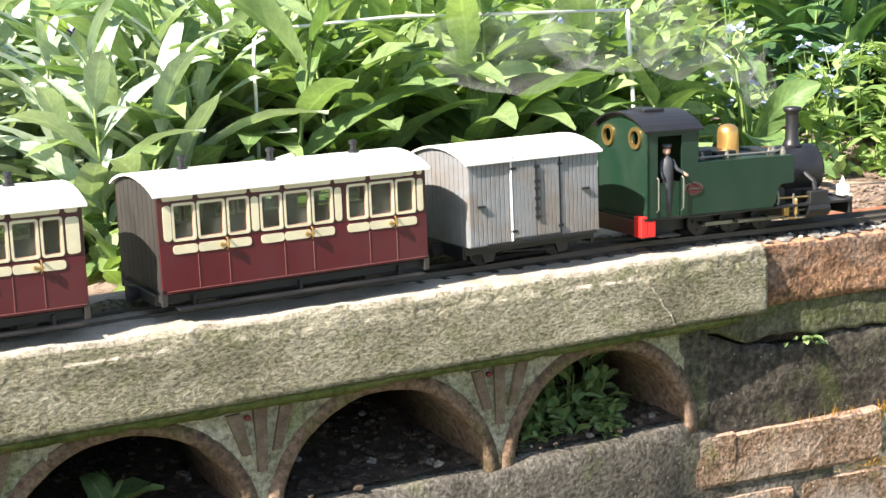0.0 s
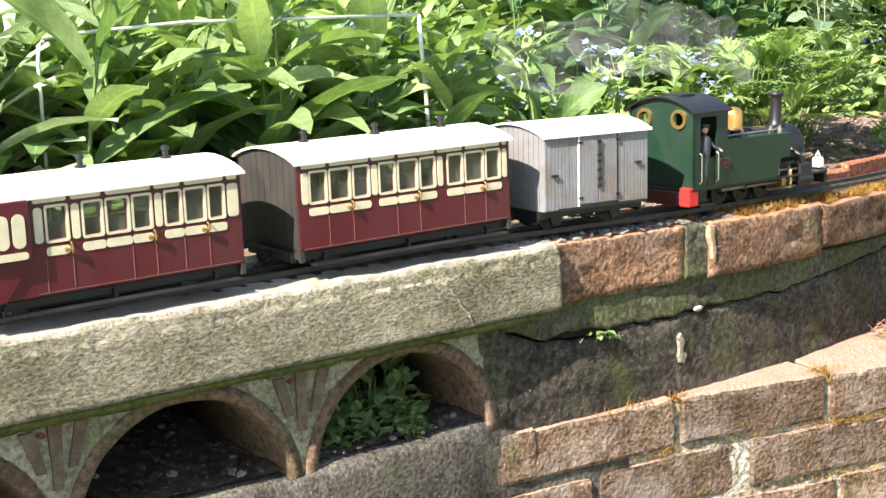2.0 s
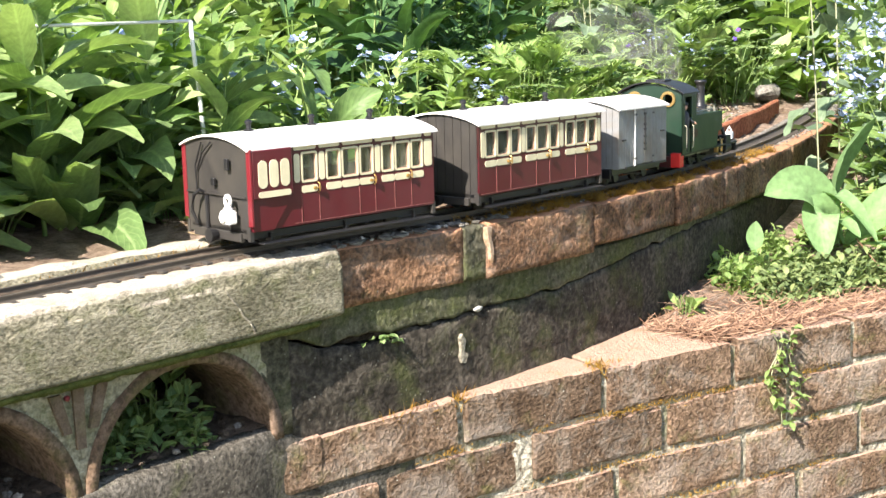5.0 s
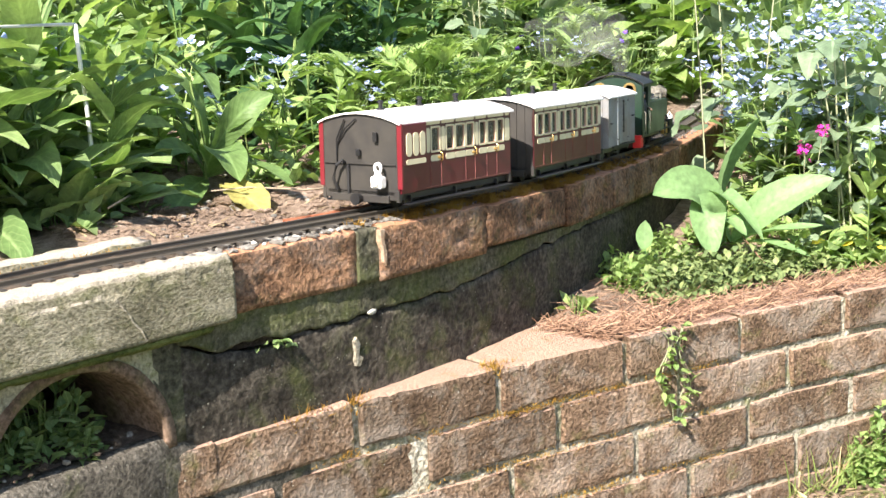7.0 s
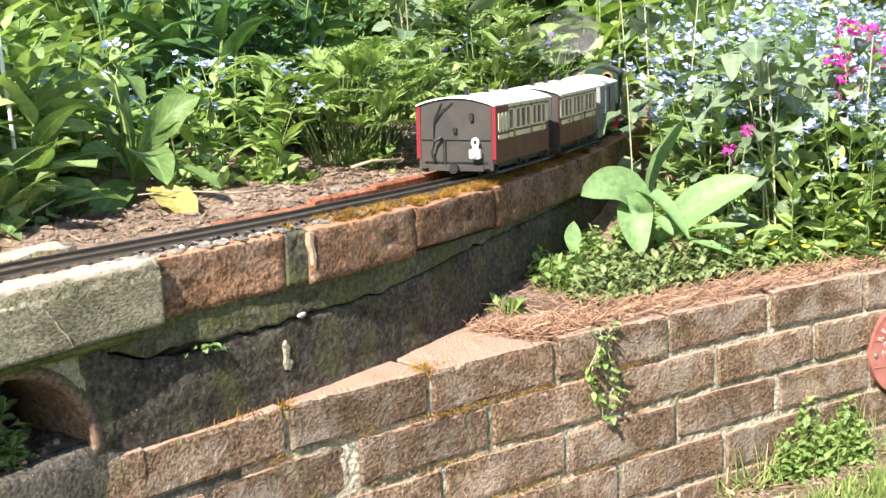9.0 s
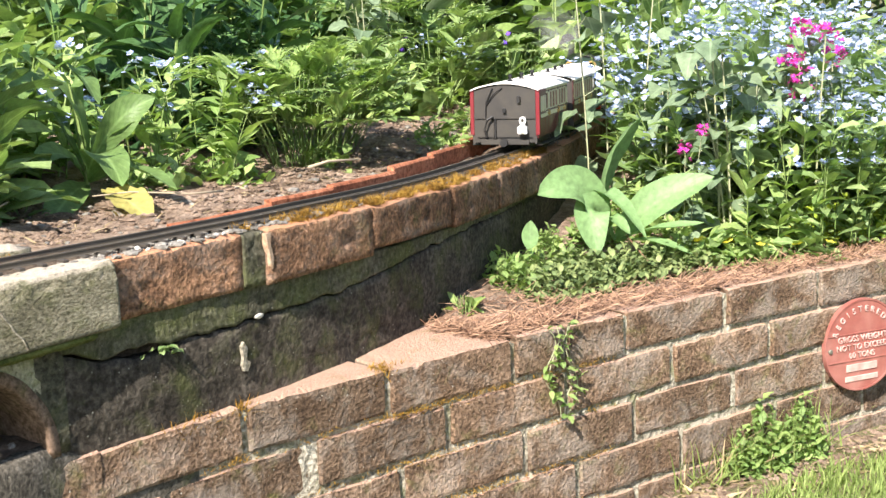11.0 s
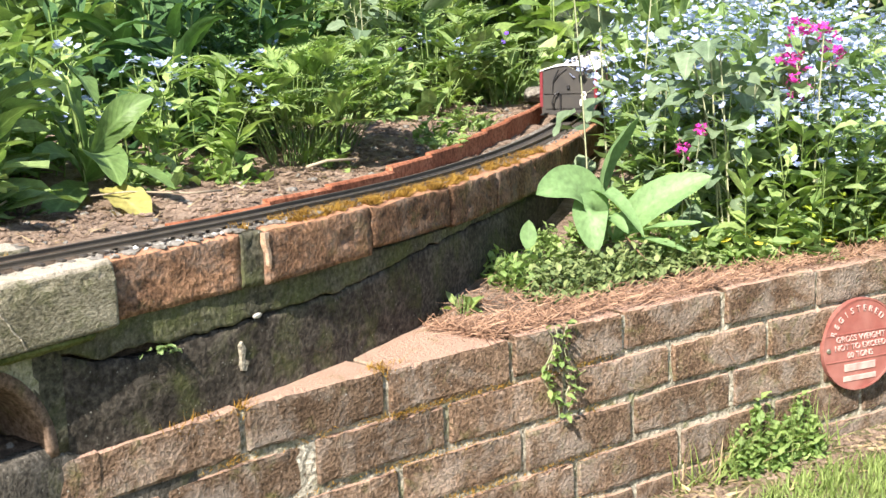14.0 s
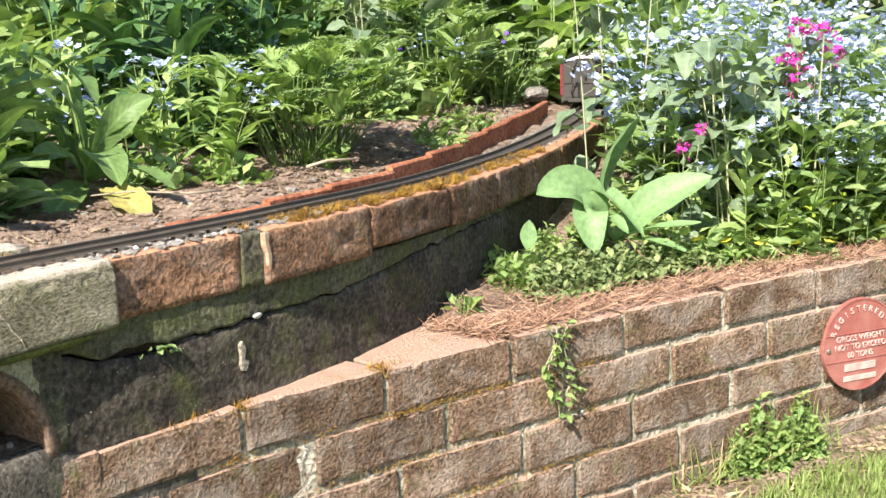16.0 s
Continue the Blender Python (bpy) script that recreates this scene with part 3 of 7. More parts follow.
def arch_pipe(cx):
    bm = bmesh.new()
    n = 40
    lo = math.asin((LEDGE_Z - 0.012 - ARCH_Z) / RO)
    loop = []
    for k in range(n + 1):
        a = lo + (math.pi - 2 * lo) * k / n
        loop.append((math.cos(a), math.sin(a)))
    front = [(RO, 0.003), (RI + 0.002, 0.002), (RI, 0.005), (RI - 0.001, 0.26), (RO, 0.26)]
    rings = [[bm.verts.new((cx + c * r, ARCH_Y + d, ARCH_Z + s * r)) for r, d in front] for c, s in loop]
    for q, r in zip(rings, rings[1:]):
        for k in range(5):
            bm.faces.new((q[k], q[(k + 1) % 5], r[(k + 1) % 5], r[k]))
    bm.faces.new(rings[0])
    bm.faces.new(rings[-1])
    rough_up(bm, 0.0012, 40, cx)
    ob = part("clay_pipe", bm, CLAY, smooth=True)
    return tagged(ob, "half-round brown clay pipe forming an arch", "pipe", "arches under the slab")


arch_centres = [ARCH_X - ARCH_STEP * k for k in range(0, 7)]
for cx in arch_centres:
    arch_pipe(cx)


def arcade_wall():
    """Mortar face between the pipes, with the openings cut through it."""
    bm = bmesh.new()
    xs, x = [], -0.95
    while x < 0.97:
        xs.append(x)
        x += 0.0065
    def low(x):
        best = LEDGE_Z - 0.01
        for cx in arch_centres:
            if abs(x - cx) < RO - 0.004:
                best = max(best, ARCH_Z + math.sqrt((RO - 0.004) ** 2 - (x - cx) ** 2))
        return best
    rings = []
    for x in xs:
        z0 = min(low(x), SLAB_LOW + 0.004)
        ring = []
        for k in range(6):
            z = z0 + (SLAB_LOW + 0.005 - z0) * k / 5
            p = Vector((x, ARCH_Y + 0.004, z))
            p.y += 0.002 * noise.noise(p * 40) + 0.001 * noise.noise(p * 120)
            ring.append(bm.verts.new(p))
        ring += [bm.verts.new((x, ARCH_Y + 0.24, SLAB_LOW + 0.005)), bm.verts.new((x, ARCH_Y + 0.24, z0))]
        rings.append(ring)
    for q, r in zip(rings, rings[1:]):
        for k in range(8):
            bm.faces.new((q[k], q[(k + 1) % 8], r[(k + 1) % 8], r[k]))
    return tagged(part("wall_arcade", bm, SPANDREL, smooth=True), "mossy mortar wall between the clay arches", "wall", kind="structure")


arcade = arcade_wall()
# past the last pipe the mortar face is the same dark render as the wall beyond
arcade.data.materials.append(GREEN_RENDER)
for f in arcade.data.polygons:
    f.material_index = int(f.center.x > 0.93 + 0.012 * noise.noise(f.center * 60))
for cx in arch_centres:
    px = cx - ARCH_STEP / 2
    for dx, tilt, top, low in ((-0.026, 0.011, 0.486, 0.446), (0.0, 0.0, 0.492, 0.428), (0.027, -0.011, 0.489, 0.446)):
        bm = bmesh.new()
        w0, w1 = 0.0065, 0.0045
        plate(bm, [(px + dx - w0, top), (px + dx + w0, top), (px + dx * 0.55 + tilt * 0 + w1, low), (px + dx * 0.55 - w1, low)], ARCH_Y - 0.0005, ARCH_Y + 0.012)
        rough_up(bm, 0.0012, 60, dx + px)
        part("tile_chip", bm, CHIP, arcade)
    bm = bmesh.new()
    lathe(bm, [(0.0028, 0.0), (0.0028, -0.003), (0.0012, -0.004)], 10, "y", (px - 0.012, ARCH_Y + 0.003, 0.481))
    part("bolt_head", bm, CORNER_RED, arcade, "small rusty red bolt head")


def ledge():
    """Ledge on which the pipes stand, and the rendered face below it."""
    bm = bmesh.new()
    xs = np.arange(-1.4, 1.16, 0.02)
    prof = [(0.30, LEDGE_Z - 0.004), (0.015, LEDGE_Z), (0.002, LEDGE_Z - 0.003), (-0.004, LEDGE_Z - 0.012), (-0.004, 0.30), (-0.004, 0.2), (-0.004, 0.1), (-0.004, 0.0), (0.30, 0.0)]
    rings = []
    for x in xs:
        ring = []
        for d, z in prof:
            f = float(min(1.0, max(0.0, (x - 0.95) / 0.06)))
            p = Vector((x, ARCH_Y + d, z - (0.026 * f if z > 0.3 else 0)))
            if d < 0.01:
                p.y += float(min(1.0, max(0.0, (x - 0.90) / 0.10))) * (wall_y(x) + 0.0045 - ARCH_Y + 0.004)
            p += (0.004 - 0.003 * f) * noise.noise_vector(p * 14) + 0.0015 * noise.noise_vector(p * 60)
            ring.append(bm.verts.new(p))
        rings.append(ring)
    n = len(prof)
    for q, r in zip(rings, rings[1:]):
        for k in range(n):
            bm.faces.new((q[k], q[(k + 1) % n], r[(k + 1) % n], r[k]))
    bm.faces.new(rings[0])
    bm.faces.new(rings[-1])
    return tagged(part("wall_ledge", bm, FOOTING, smooth=True), "rendered footing wall with a pale ledge", "wall", kind="structure")


ledge()
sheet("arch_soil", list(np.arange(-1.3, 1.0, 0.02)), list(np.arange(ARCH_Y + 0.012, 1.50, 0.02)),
      lambda x, y: LEDGE_Z + 0.004 + 0.10 * max(0, y - 1.25) + 0.006 * noise.noise(Vector((x * 30, y * 30, 0))), DARK_SOIL, "dark brown soil inside the arches", "soil")
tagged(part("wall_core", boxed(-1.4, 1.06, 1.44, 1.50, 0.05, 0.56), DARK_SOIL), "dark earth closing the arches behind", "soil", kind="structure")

# ---- railway wall beyond the slab: render, crack, coping bricks ----
FACE_OFF, COPE_OFF = -0.043, -0.060
s_from, s_to = 1.03, 3.3


def s_of(x):
    return float(np.interp(x, LINE[:, 0], ALONG))


def crack_z(x):
    pts = [(0.95, 0.486), (1.03, 0.462), (1.12, 0.459), (1.256, 0.463), (1.445, 0.462), (1.63, 0.474), (1.815, 0.478), (2.2, 0.474), (3.0, 0.47)]
    return float(np.interp(x, [p[0] for p in pts], [p[1] for p in pts])) + 0.005 * noise.noise(Vector((x * 30, 0, 0))) + 0.003 * noise.noise(Vector((x * 110, 0, 4)))


def gap(x):
    return 0.0038 + 0.013 * max(0, 1 - abs(x - 1.085) / 0.055) ** 0.7 + 0.0022 * noise.noise(Vector((x * 40, 9, 0)))


def seam(x):
    """Upper edge of the thicker render skirt along the foot of the wall."""
    return 0.392 + 0.010 * max(0.0, x - 1.1) + 0.0015 * noise.noise(Vector((x * 40, 6, 0)))


def render_band(name, low, high, off, label, material):
    bm = bmesh.new()
    rings = []
    x = 0.955
    while x < 3.2:
        s, ring = s_of(x), []
        z0, z1 = low(x), high(x)
        for k in range(15):
            z = z0 + (z1 - z0) * k / 14
            inset = 0.0012 if k in (0, 14) else 0.0
            p = beside(s, off + inset)
            p.z = z
            p.y += 0.0016 * noise.noise(p * 18) + 0.0010 * noise.noise(p * 80) - (0.0022 if z > seam(x) else 0.0)
            ring.append(bm.verts.new(p))
        for z in (z1, z0):
            p = beside(s, off + 0.03)
            p.z = z
            ring.append(bm.verts.new(p))
        rings.append(ring)
        x += 0.006
    n = len(rings[0])
    for q, r in zip(rings, rings[1:]):
        for k in range(n):
            bm.faces.new((q[k], q[(k + 1) % n], r[(k + 1) % n], r[k]))
    bm.faces.new(rings[0])
    bm.faces.new(rings[-1])
    return tagged(part(name, bm, material, smooth=True), label, "wall", kind="structure")


render_band("wall_upper", lambda x: crack_z(x) + gap(x) / 2, lambda x: rail_z(x) - 0.078, FACE_OFF - 0.001, "mossy cement render under the coping bricks", GREEN_RENDER)
render_band("wall_lower", lambda x: 0.335, lambda x: crack_z(x) - gap(x) / 2, FACE_OFF + 0.001, "dark brown cement render of the railway wall", RENDER)
core = bmesh.new()
ribbon(core, np.linspace(0.96, 3.3, 80), [(FACE_OFF + 0.026, -0.26), (FACE_OFF + 0.026, -0.02), (0.06, -0.02), (0.06, -0.26)])
tagged(part("wall_fill", core, DARK_SOIL), "dark fill of the railway wall", "wall", kind="structure")
# a patch of sunlight on the render, built as a pale mortar strip
pale = bmesh.new()
p = beside(s_of(1.232), FACE_OFF)
plate(pale, [(p.x + dx, z) for dx, z in ((-0.003, 0.402), (0.004, 0.401), (0.009, 0.410), (0.0035, 0.416), (0.006, 0.428), (0.002, 0.437), (-0.001, 0.440), (-0.005, 0.434), (-0.003, 0.42), (-0.0055, 0.41))], p.y - 0.0048, p.y + 0.008)
rough_up(pale, 0.0016, 120)
tagged(part("sunlit_strip", pale, MORTAR), "pale mortar strip standing in for a sunlit patch", "mortar", kind="structure")
shell = bmesh.new()
p0 = beside(s_of(1.262), FACE_OFF - 0.004)
bmesh.ops.create_icosphere(shell, subdivisions=2, radius=0.009, matrix=Matrix.Translation((p0.x, p0.y + 0.002, 0.4645)) @ Matrix.Diagonal((1.0, 0.35, 0.42, 1)))
rough_up(shell, 0.0012, 100)
tagged(part("white_stone", shell, PEBBLE, smooth=True), "small white stone lodged in the wall crack", "stone")

cope_meshes = []


def cope_brick(s0, s1, drop, seed, back=0.0):
    """One coping brick bent to the line of the wall, with worn uneven arrises."""
    bm = bmesh.new()
    n = 30
    face = [(COPE_OFF + (0.0012 if k == 0 else 0.0), -drop + (drop - 0.0165) * k / 9) for k in range(10)]
    sec = [(COPE_OFF + 0.036, -drop), (COPE_OFF + 0.01, -drop)] + face + [(COPE_OFF + 0.0012, -0.0135), (COPE_OFF + 0.004, -0.0122), (COPE_OFF + 0.010, -0.0118), (COPE_OFF + 0.018, -0.0115), (COPE_OFF + 0.027, -0.012), (COPE_OFF + 0.036, -0.013)]
    rings = []
    for k in range(n + 1):
        s = s0 + (s1 - s0) * {0: 0.0, 1: 0.008, n - 1: 0.992, n: 1.0}.get(k, k / n)
        ring = []
        edge = 0.0022 if k in (0, n) else 0.0
        for i, (o, dz) in enumerate(sec):
            p = beside(s, o + back + (edge if i < 13 else 0), dz - (edge if i > 10 else 0))
            chip = max(0.0, noise.noise(Vector((s * 45, dz * 50, seed))) - 0.30)
            p += 0.0011 * noise.noise_vector(p * 26 + Vector((seed, 0, 0))) + 0.0012 * noise.noise_vector(p * 95)
            if 2 <= i <= 13:
                p.y += 0.009 * chip
            if 10 <= i <= 14:
                p.z -= 0.007 * max(0, noise.noise(Vector((s * 34, seed, 0))) - 0.1)
            ring.append(bm.verts.new(p))
        rings.append(ring)
    m = len(sec)
    for q, r in zip(rings, rings[1:]):
        for k in range(m):
            bm.faces.new((q[k], q[(k + 1) % m], r[(k + 1) % m], r[k]))
    bm.faces.new(rings[0])
    bm.faces.new(rings[-1])
    return bm


coping = tagged(new("coping", None), "row of orange-brown coping bricks beside the track", "coping", kind="structure")
for n, (x0, x1, drop) in enumerate(((1.035, 1.235, 0.08), (1.268, 1.487, 0.079), (1.488, 1.727, 0.071), (1.737, 1.935, 0.075), (1.945, 2.15, 0.075), (2.16, 2.37, 0.075), (2.38, 2.6, 0.075), (2.61, 2.83, 0.075), (2.84, 3.06, 0.075))):
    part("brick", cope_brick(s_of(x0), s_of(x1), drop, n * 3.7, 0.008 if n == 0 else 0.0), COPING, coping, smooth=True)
drip = bmesh.new()
pd = beside(s_of(1.272), COPE_OFF)
plate(drip, [(pd.x + dx, z) for dx, z in ((-0.008, 0.5685), (0.001, 0.5685), (0.0, 0.556), (0.003, 0.540), (0.002, 0.527), (0.0, 0.522), (-0.003, 0.527), (-0.003, 0.541), (-0.007, 0.553))], pd.y - 0.0022, pd.y + 0.006)
rough_up(drip, 0.0014, 110)
part("mortar_run", drip, PEBBLE_MORTAR, coping, "pale run of mortar over the brick edge")
part("mortar", cope_brick(s_of(1.233), s_of(1.270), 0.079, 50.0, 0.005), GREEN_RENDER, coping, "crumbling mortar", smooth=True)
# ballast bed under the track
bal = bmesh.new()
ribbon(bal, np.linspace(0.6, 3.9, 220), [(-0.036, -0.05), (-0.034, -0.0135), (0.0, -0.0085), (0.05, -0.010), (0.055, -0.05)])
rough_up(bal, 0.0022, 50)
tagged(part("ballast_bed", bal, BALLAST, smooth=True), "thin gritty ballast under the rails", "ballast", kind="structure")
dirt = bmesh.new()
ribbon(dirt, np.linspace(-1.2, 1.035, 320), [(-0.030, -0.016), (-0.027, -0.0085), (-0.014, -0.0052), (0.014, -0.0050), (0.030, -0.0055), (0.048, -0.007), (0.050, -0.016)])
rough_up(dirt, 0.0016, 90)
tagged(part("track_dirt", dirt, DARK_SOIL, smooth=True), "dark gritty dirt packed between the sleepers on the slab", "dirt", kind="structure")
# terracotta edging tiles behind the track
edging = tagged(new("tile_edging", None), "row of upright terracotta tiles holding back the soil", "edging", kind="structure")
sx = s_of(1.22)
k = 0
while sx < 3.05:
    ln = (0.20, 0.165, 0.215, 0.19)[k % 4]
    base = 0.055 + 0.03 * min(1, max(0, (sx - 1.2) / 1.4))
    hgt = -0.006 + 0.030 * min(1, max(0, (sx - 1.25) / 1.1)) + (0.0012 if k % 2 else 0)
    tb = bmesh.new()
    sec = [(base, -0.04), (base - 0.002, hgt - 0.003), (base + 0.001, hgt), (base + 0.009, hgt), (base + 0.012, -0.04)]
    ribbon(tb, np.linspace(sx, sx + ln - 0.003, 6), sec)
    rough_up(tb, 0.0012, 50, k)
    part("tile", tb, TILE, edging)
    sx += ln
    k += 1


# ---- track ----
def rails():
    for off in (-0.0172, 0.0172):
        bm = bmesh.new()
        sec = [(off - 0.0028, -0.0062), (off - 0.0009, -0.0052), (off - 0.0008, -0.0018), (off - 0.0016, -0.0012), (off - 0.0016, 0.0), (off + 0.0016, 0.0), (off + 0.0016, -0.0012), (off + 0.0008, -0.0018), (off + 0.0009, -0.0052), (off + 0.0028, -0.0062)]
        ribbon(bm, np.linspace(-1.3, 3.9, 230), sec)
        tagged(part("rail", bm, RAIL), "dull tarnished steel rail of the narrow track", "rail", "rails")


rails()
sl_mesh = None
s = -0.6
while s < 3.2:
    if sl_mesh is None:
        sl_mesh = mesh_of("sleeper", boxed(-0.0035, 0.0035, -0.031, 0.031, -0.0095, -0.0058, 0.0006))
    a, b = on_track(s - 0.01), on_track(s + 0.01)
    ob = part("sleeper", sl_mesh, SLEEPER)
    ob.matrix_world = Matrix.Translation(on_track(s)) @ Matrix.Rotation(math.atan2(b.y - a.y, b.x - a.x), 4, "Z")
    tagged(ob, "small black sleeper under the rails", "sleeper", "sleepers of the track")
    s += 0.028


# ---- low brick wall ----
def arc_table():
    xs = np.linspace(0.9, 3.6, 600)
    ys = np.array([wall_y(x) for x in xs])
    s = np.r_[0, np.cumsum(np.hypot(np.diff(xs), np.diff(ys)))]
    return xs, s - np.interp(1.212, xs, s)


WX, WS = arc_table()


def on_wall(s, z=0.0, out=0.0):
    x = float(np.interp(s, WS, WX))
    d = Vector((0.06, wall_y(x + 0.03) - wall_y(x - 0.03), 0)).normalized()
    return Vector((x + d.y * out, wall_y(x) - d.x * out, z)), math.atan2(d.y, d.x)


low_wall = tagged(new("garden_wall", None), "low curved garden wall of rough brown bricks", "wall", kind="structure")
joint = bmesh.new()
rings = []
for s in np.linspace(-0.28, 2.3, 320):
    ring = []
    for d, z in [(0.0064, 0.012 * q) for q in range(30)] + [(0.0065, WALL_TOP - 0.006), (0.09, WALL_TOP - 0.008), (0.09, 0.0)]:
        p, a = on_wall(s, z, -d)
        p += 0.0026 * noise.noise_vector(p * 40) + 0.002 * noise.noise_vector(p * 110)
        ring.append(joint.verts.new(p))
    rings.append(ring)
for q, r in zip(rings, rings[1:]):
    for k in range(33):
        joint.faces.new((q[k], q[(k + 1) % 33], r[(k + 1) % 33], r[k]))
joint.faces.new(rings[0])
joint.faces.new(rings[-1])
part("mortar", joint, MORTAR, low_wall, "pale crumbling mortar")


def brick_mesh(length, seed, depth=0.1):
    """A hand-worn brick: chipped arrises, uneven dragged face; swept along its length."""
    h = 0.0615
    prof = [(depth, -h), (0.008, -h), (0.0015, -h + 0.0012), (0.0, -h + 0.006), (0.0, -h * 0.66), (0.0, -h * 0.33), (0.0, -0.006), (0.0015, -0.0012), (0.008, 0.0), (depth * 0.5, 0.0), (depth, 0.0)]
    off, bm, rings, n = Vector((seed * 3.3, seed, 0)), bmesh.new(), [], 15
    for k in range(n + 1):
        u = -length / 2 + length * {0: 0.0, 1: 0.012, n - 1: 0.988, n: 1.0}.get(k, k / n)
        end = 0.0022 if k in (0, n) else 0.0
        ring = []
        for i, (y, z) in enumerate(prof):
            p = Vector((u, y + (end if 1 < i < 9 else 0), z - (end if i > 6 else 0) + (end if i < 4 else 0)))
            p += 0.0016 * noise.noise_vector(p * 14 + off) + 0.0011 * noise.noise_vector(p * 70 + off)
            if i in (2, 7) or k in (0, n):
                p.y += 0.006 * max(0.0, noise.noise(Vector((u * 40, z * 60, seed * 1.7))) - 0.12)
                p.z -= (0.005 if i == 7 else -0.004 if i == 2 else 0) * max(0.0, noise.noise(Vector((u * 55, 3.0, seed))))
            ring.append(bm.verts.new(p))
        rings.append(ring)
    m = len(prof)
    for q, r in zip(rings, rings[1:]):
        for k in range(m):
            bm.faces.new((q[k], q[(k + 1) % m], r[(k + 1) % m], r[k]))
    bm.faces.new(rings[0][::-1])
    bm.faces.new(rings[-1])
    return mesh_of("brick", bm)


LONG = [brick_mesh(0.2135, k) for k in range(11)]
DEEP_LONG = [brick_mesh(0.2135, k + 40, 0.165) for k in range(3)]
HALF = [brick_mesh(0.088, k + 20, 0.17) for k in range(3)]
CUT = [brick_mesh(0.114, k + 30, 0.16) for k in range(2)]
for row in range(5):
    shift = (0.0, 0.46, 0.09, 0.55, 0.1)[row] * PITCH
    for k in range(-2, 10):
        s0 = k * PITCH + shift
        z = WALL_TOP - row * COURSE
        spans = [(s0, 0.214, LONG)]
        if row == 0 and k == 1:
            spans = [(s0, 0.214, DEEP_LONG)]
        if row == 0 and k == 2:
            spans = [(s0, 0.088, HALF), (s0 + 0.1, 0.114, CUT)]
        for a, ln, pool in spans:
            mid = a + 0.0055 + ln / 2
            if mid - ln / 2 < -0.5 or mid > 2.2:
                continue
            p, ang = on_wall(mid, z + random.uniform(-0.0025, 0.002), random.uniform(-0.0015, 0.0025))
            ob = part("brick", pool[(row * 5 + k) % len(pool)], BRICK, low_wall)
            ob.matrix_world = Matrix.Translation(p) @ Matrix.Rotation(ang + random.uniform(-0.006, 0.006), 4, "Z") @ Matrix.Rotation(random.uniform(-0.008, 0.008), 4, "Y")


# ---- the train ----
def vehicle(name, label, category, group=""):
    return tagged(new(name, None), label, category, group)


def wheelset(parent, u, r, gauge=0.0172, spokes=0):
    """Two flanged wheels on one axle; it turns about its own y axis."""
    bm = bmesh.new()
    for sg in (-1, 1):
        y = sg * gauge
        lathe(bm, [(r * 0.3, y - 0.0035), (r * 0.86, y - 0.003), (r, y - 0.0025), (r, y + 0.0018), (r * 0.8, y + 0.0022), (r * 0.3, y + 0.004)], 20, "y")
        for k in range(4):
            a = math.pi * k / 2
            lathe(bm, [(r * 0.12, y - 0.0045), (r * 0.12, y + 0.0045)], 6, "y", (0.55 * r * math.cos(a), 0, 0.55 * r * math.sin(a)))
    lathe(bm, [(0.002, -0.03), (0.002, 0.03)], 8, "y")
    ob = part("wheelset", bm, BLACK, parent, "black wheels on one axle", smooth=False)
    ob.location = (u, 0, r)
    WHEELS.append((ob, u, r))
    return ob


WHEELS = []


def arc_roof(bm, u0, u1, half, z0, z1, thick, n=14):
    """A cambered roof sheet."""
    prof = []
    for k in range(n + 1):
        y = -half + 2 * half * k / n
        prof.append((y, z0 + (z1 - z0) * math.cos(math.pi / 2 * y / half) ** 0.8))
    loop = prof + [(y, z - thick) for y, z in reversed(prof)]
    a = [bm.verts.new((u0, y, z)) for y, z in loop]
    b = [bm.verts.new((u1, y, z)) for y, z in loop]
    m = len(loop)
    for k in range(m):
        bm.faces.new((a[k], a[(k + 1) % m], b[(k + 1) % m], b[k]))
    for k in range(n):
        bm.faces.new((a[k], a[k + 1], a[m - 2 - k], a[m - 1 - k]))
        bm.faces.new((b[k], b[k + 1], b[m - 2 - k], b[m - 1 - k]))
    return bm


def end_wall(parent, u0, u1, half, z0, z1, z2, planks, material, label):
    """A planked end under a cambered roof: a backing sheet and its planks."""
    def crown(y):
        return z1 + (z2 - z1) * max(0.0, math.cos(math.pi / 2 * min(1.0, abs(y) / half))) ** 0.8
    def slab_of(ua, ub, ys):
        bm = bmesh.new()
        a = [bm.verts.new((ua, y, z)) for y, z in [(ys[0], z0), (ys[-1], z0)] + [(y, crown(y)) for y in reversed(ys)]]
        b = [bm.verts.new((ub, v.co.y, v.co.z)) for v in a]
        bm.faces.new(a)
        bm.faces.new(b[::-1])
        for k in range(len(a)):
            bm.faces.new((a[k], a[(k + 1) % len(a)], b[(k + 1) % len(a)], b[k]))
        return bm
    mid, out = (u0 + u1) / 2, (u1 if u1 > 0 else u0)
    sheet_ob = part("end_wall", slab_of(u0 if out == u1 else mid, mid if out == u1 else u1, [-half + 2 * half * k / 12 for k in range(13)]), material, parent, label)
    for k in range(planks):
        ya, yb = -half + 2 * half * k / planks + 0.0004, -half + 2 * half * (k + 1) / planks - 0.0004
        part("plank", slab_of(mid, out, [ya, (ya + yb) / 2, yb]), material, sheet_ob)
    return sheet_ob


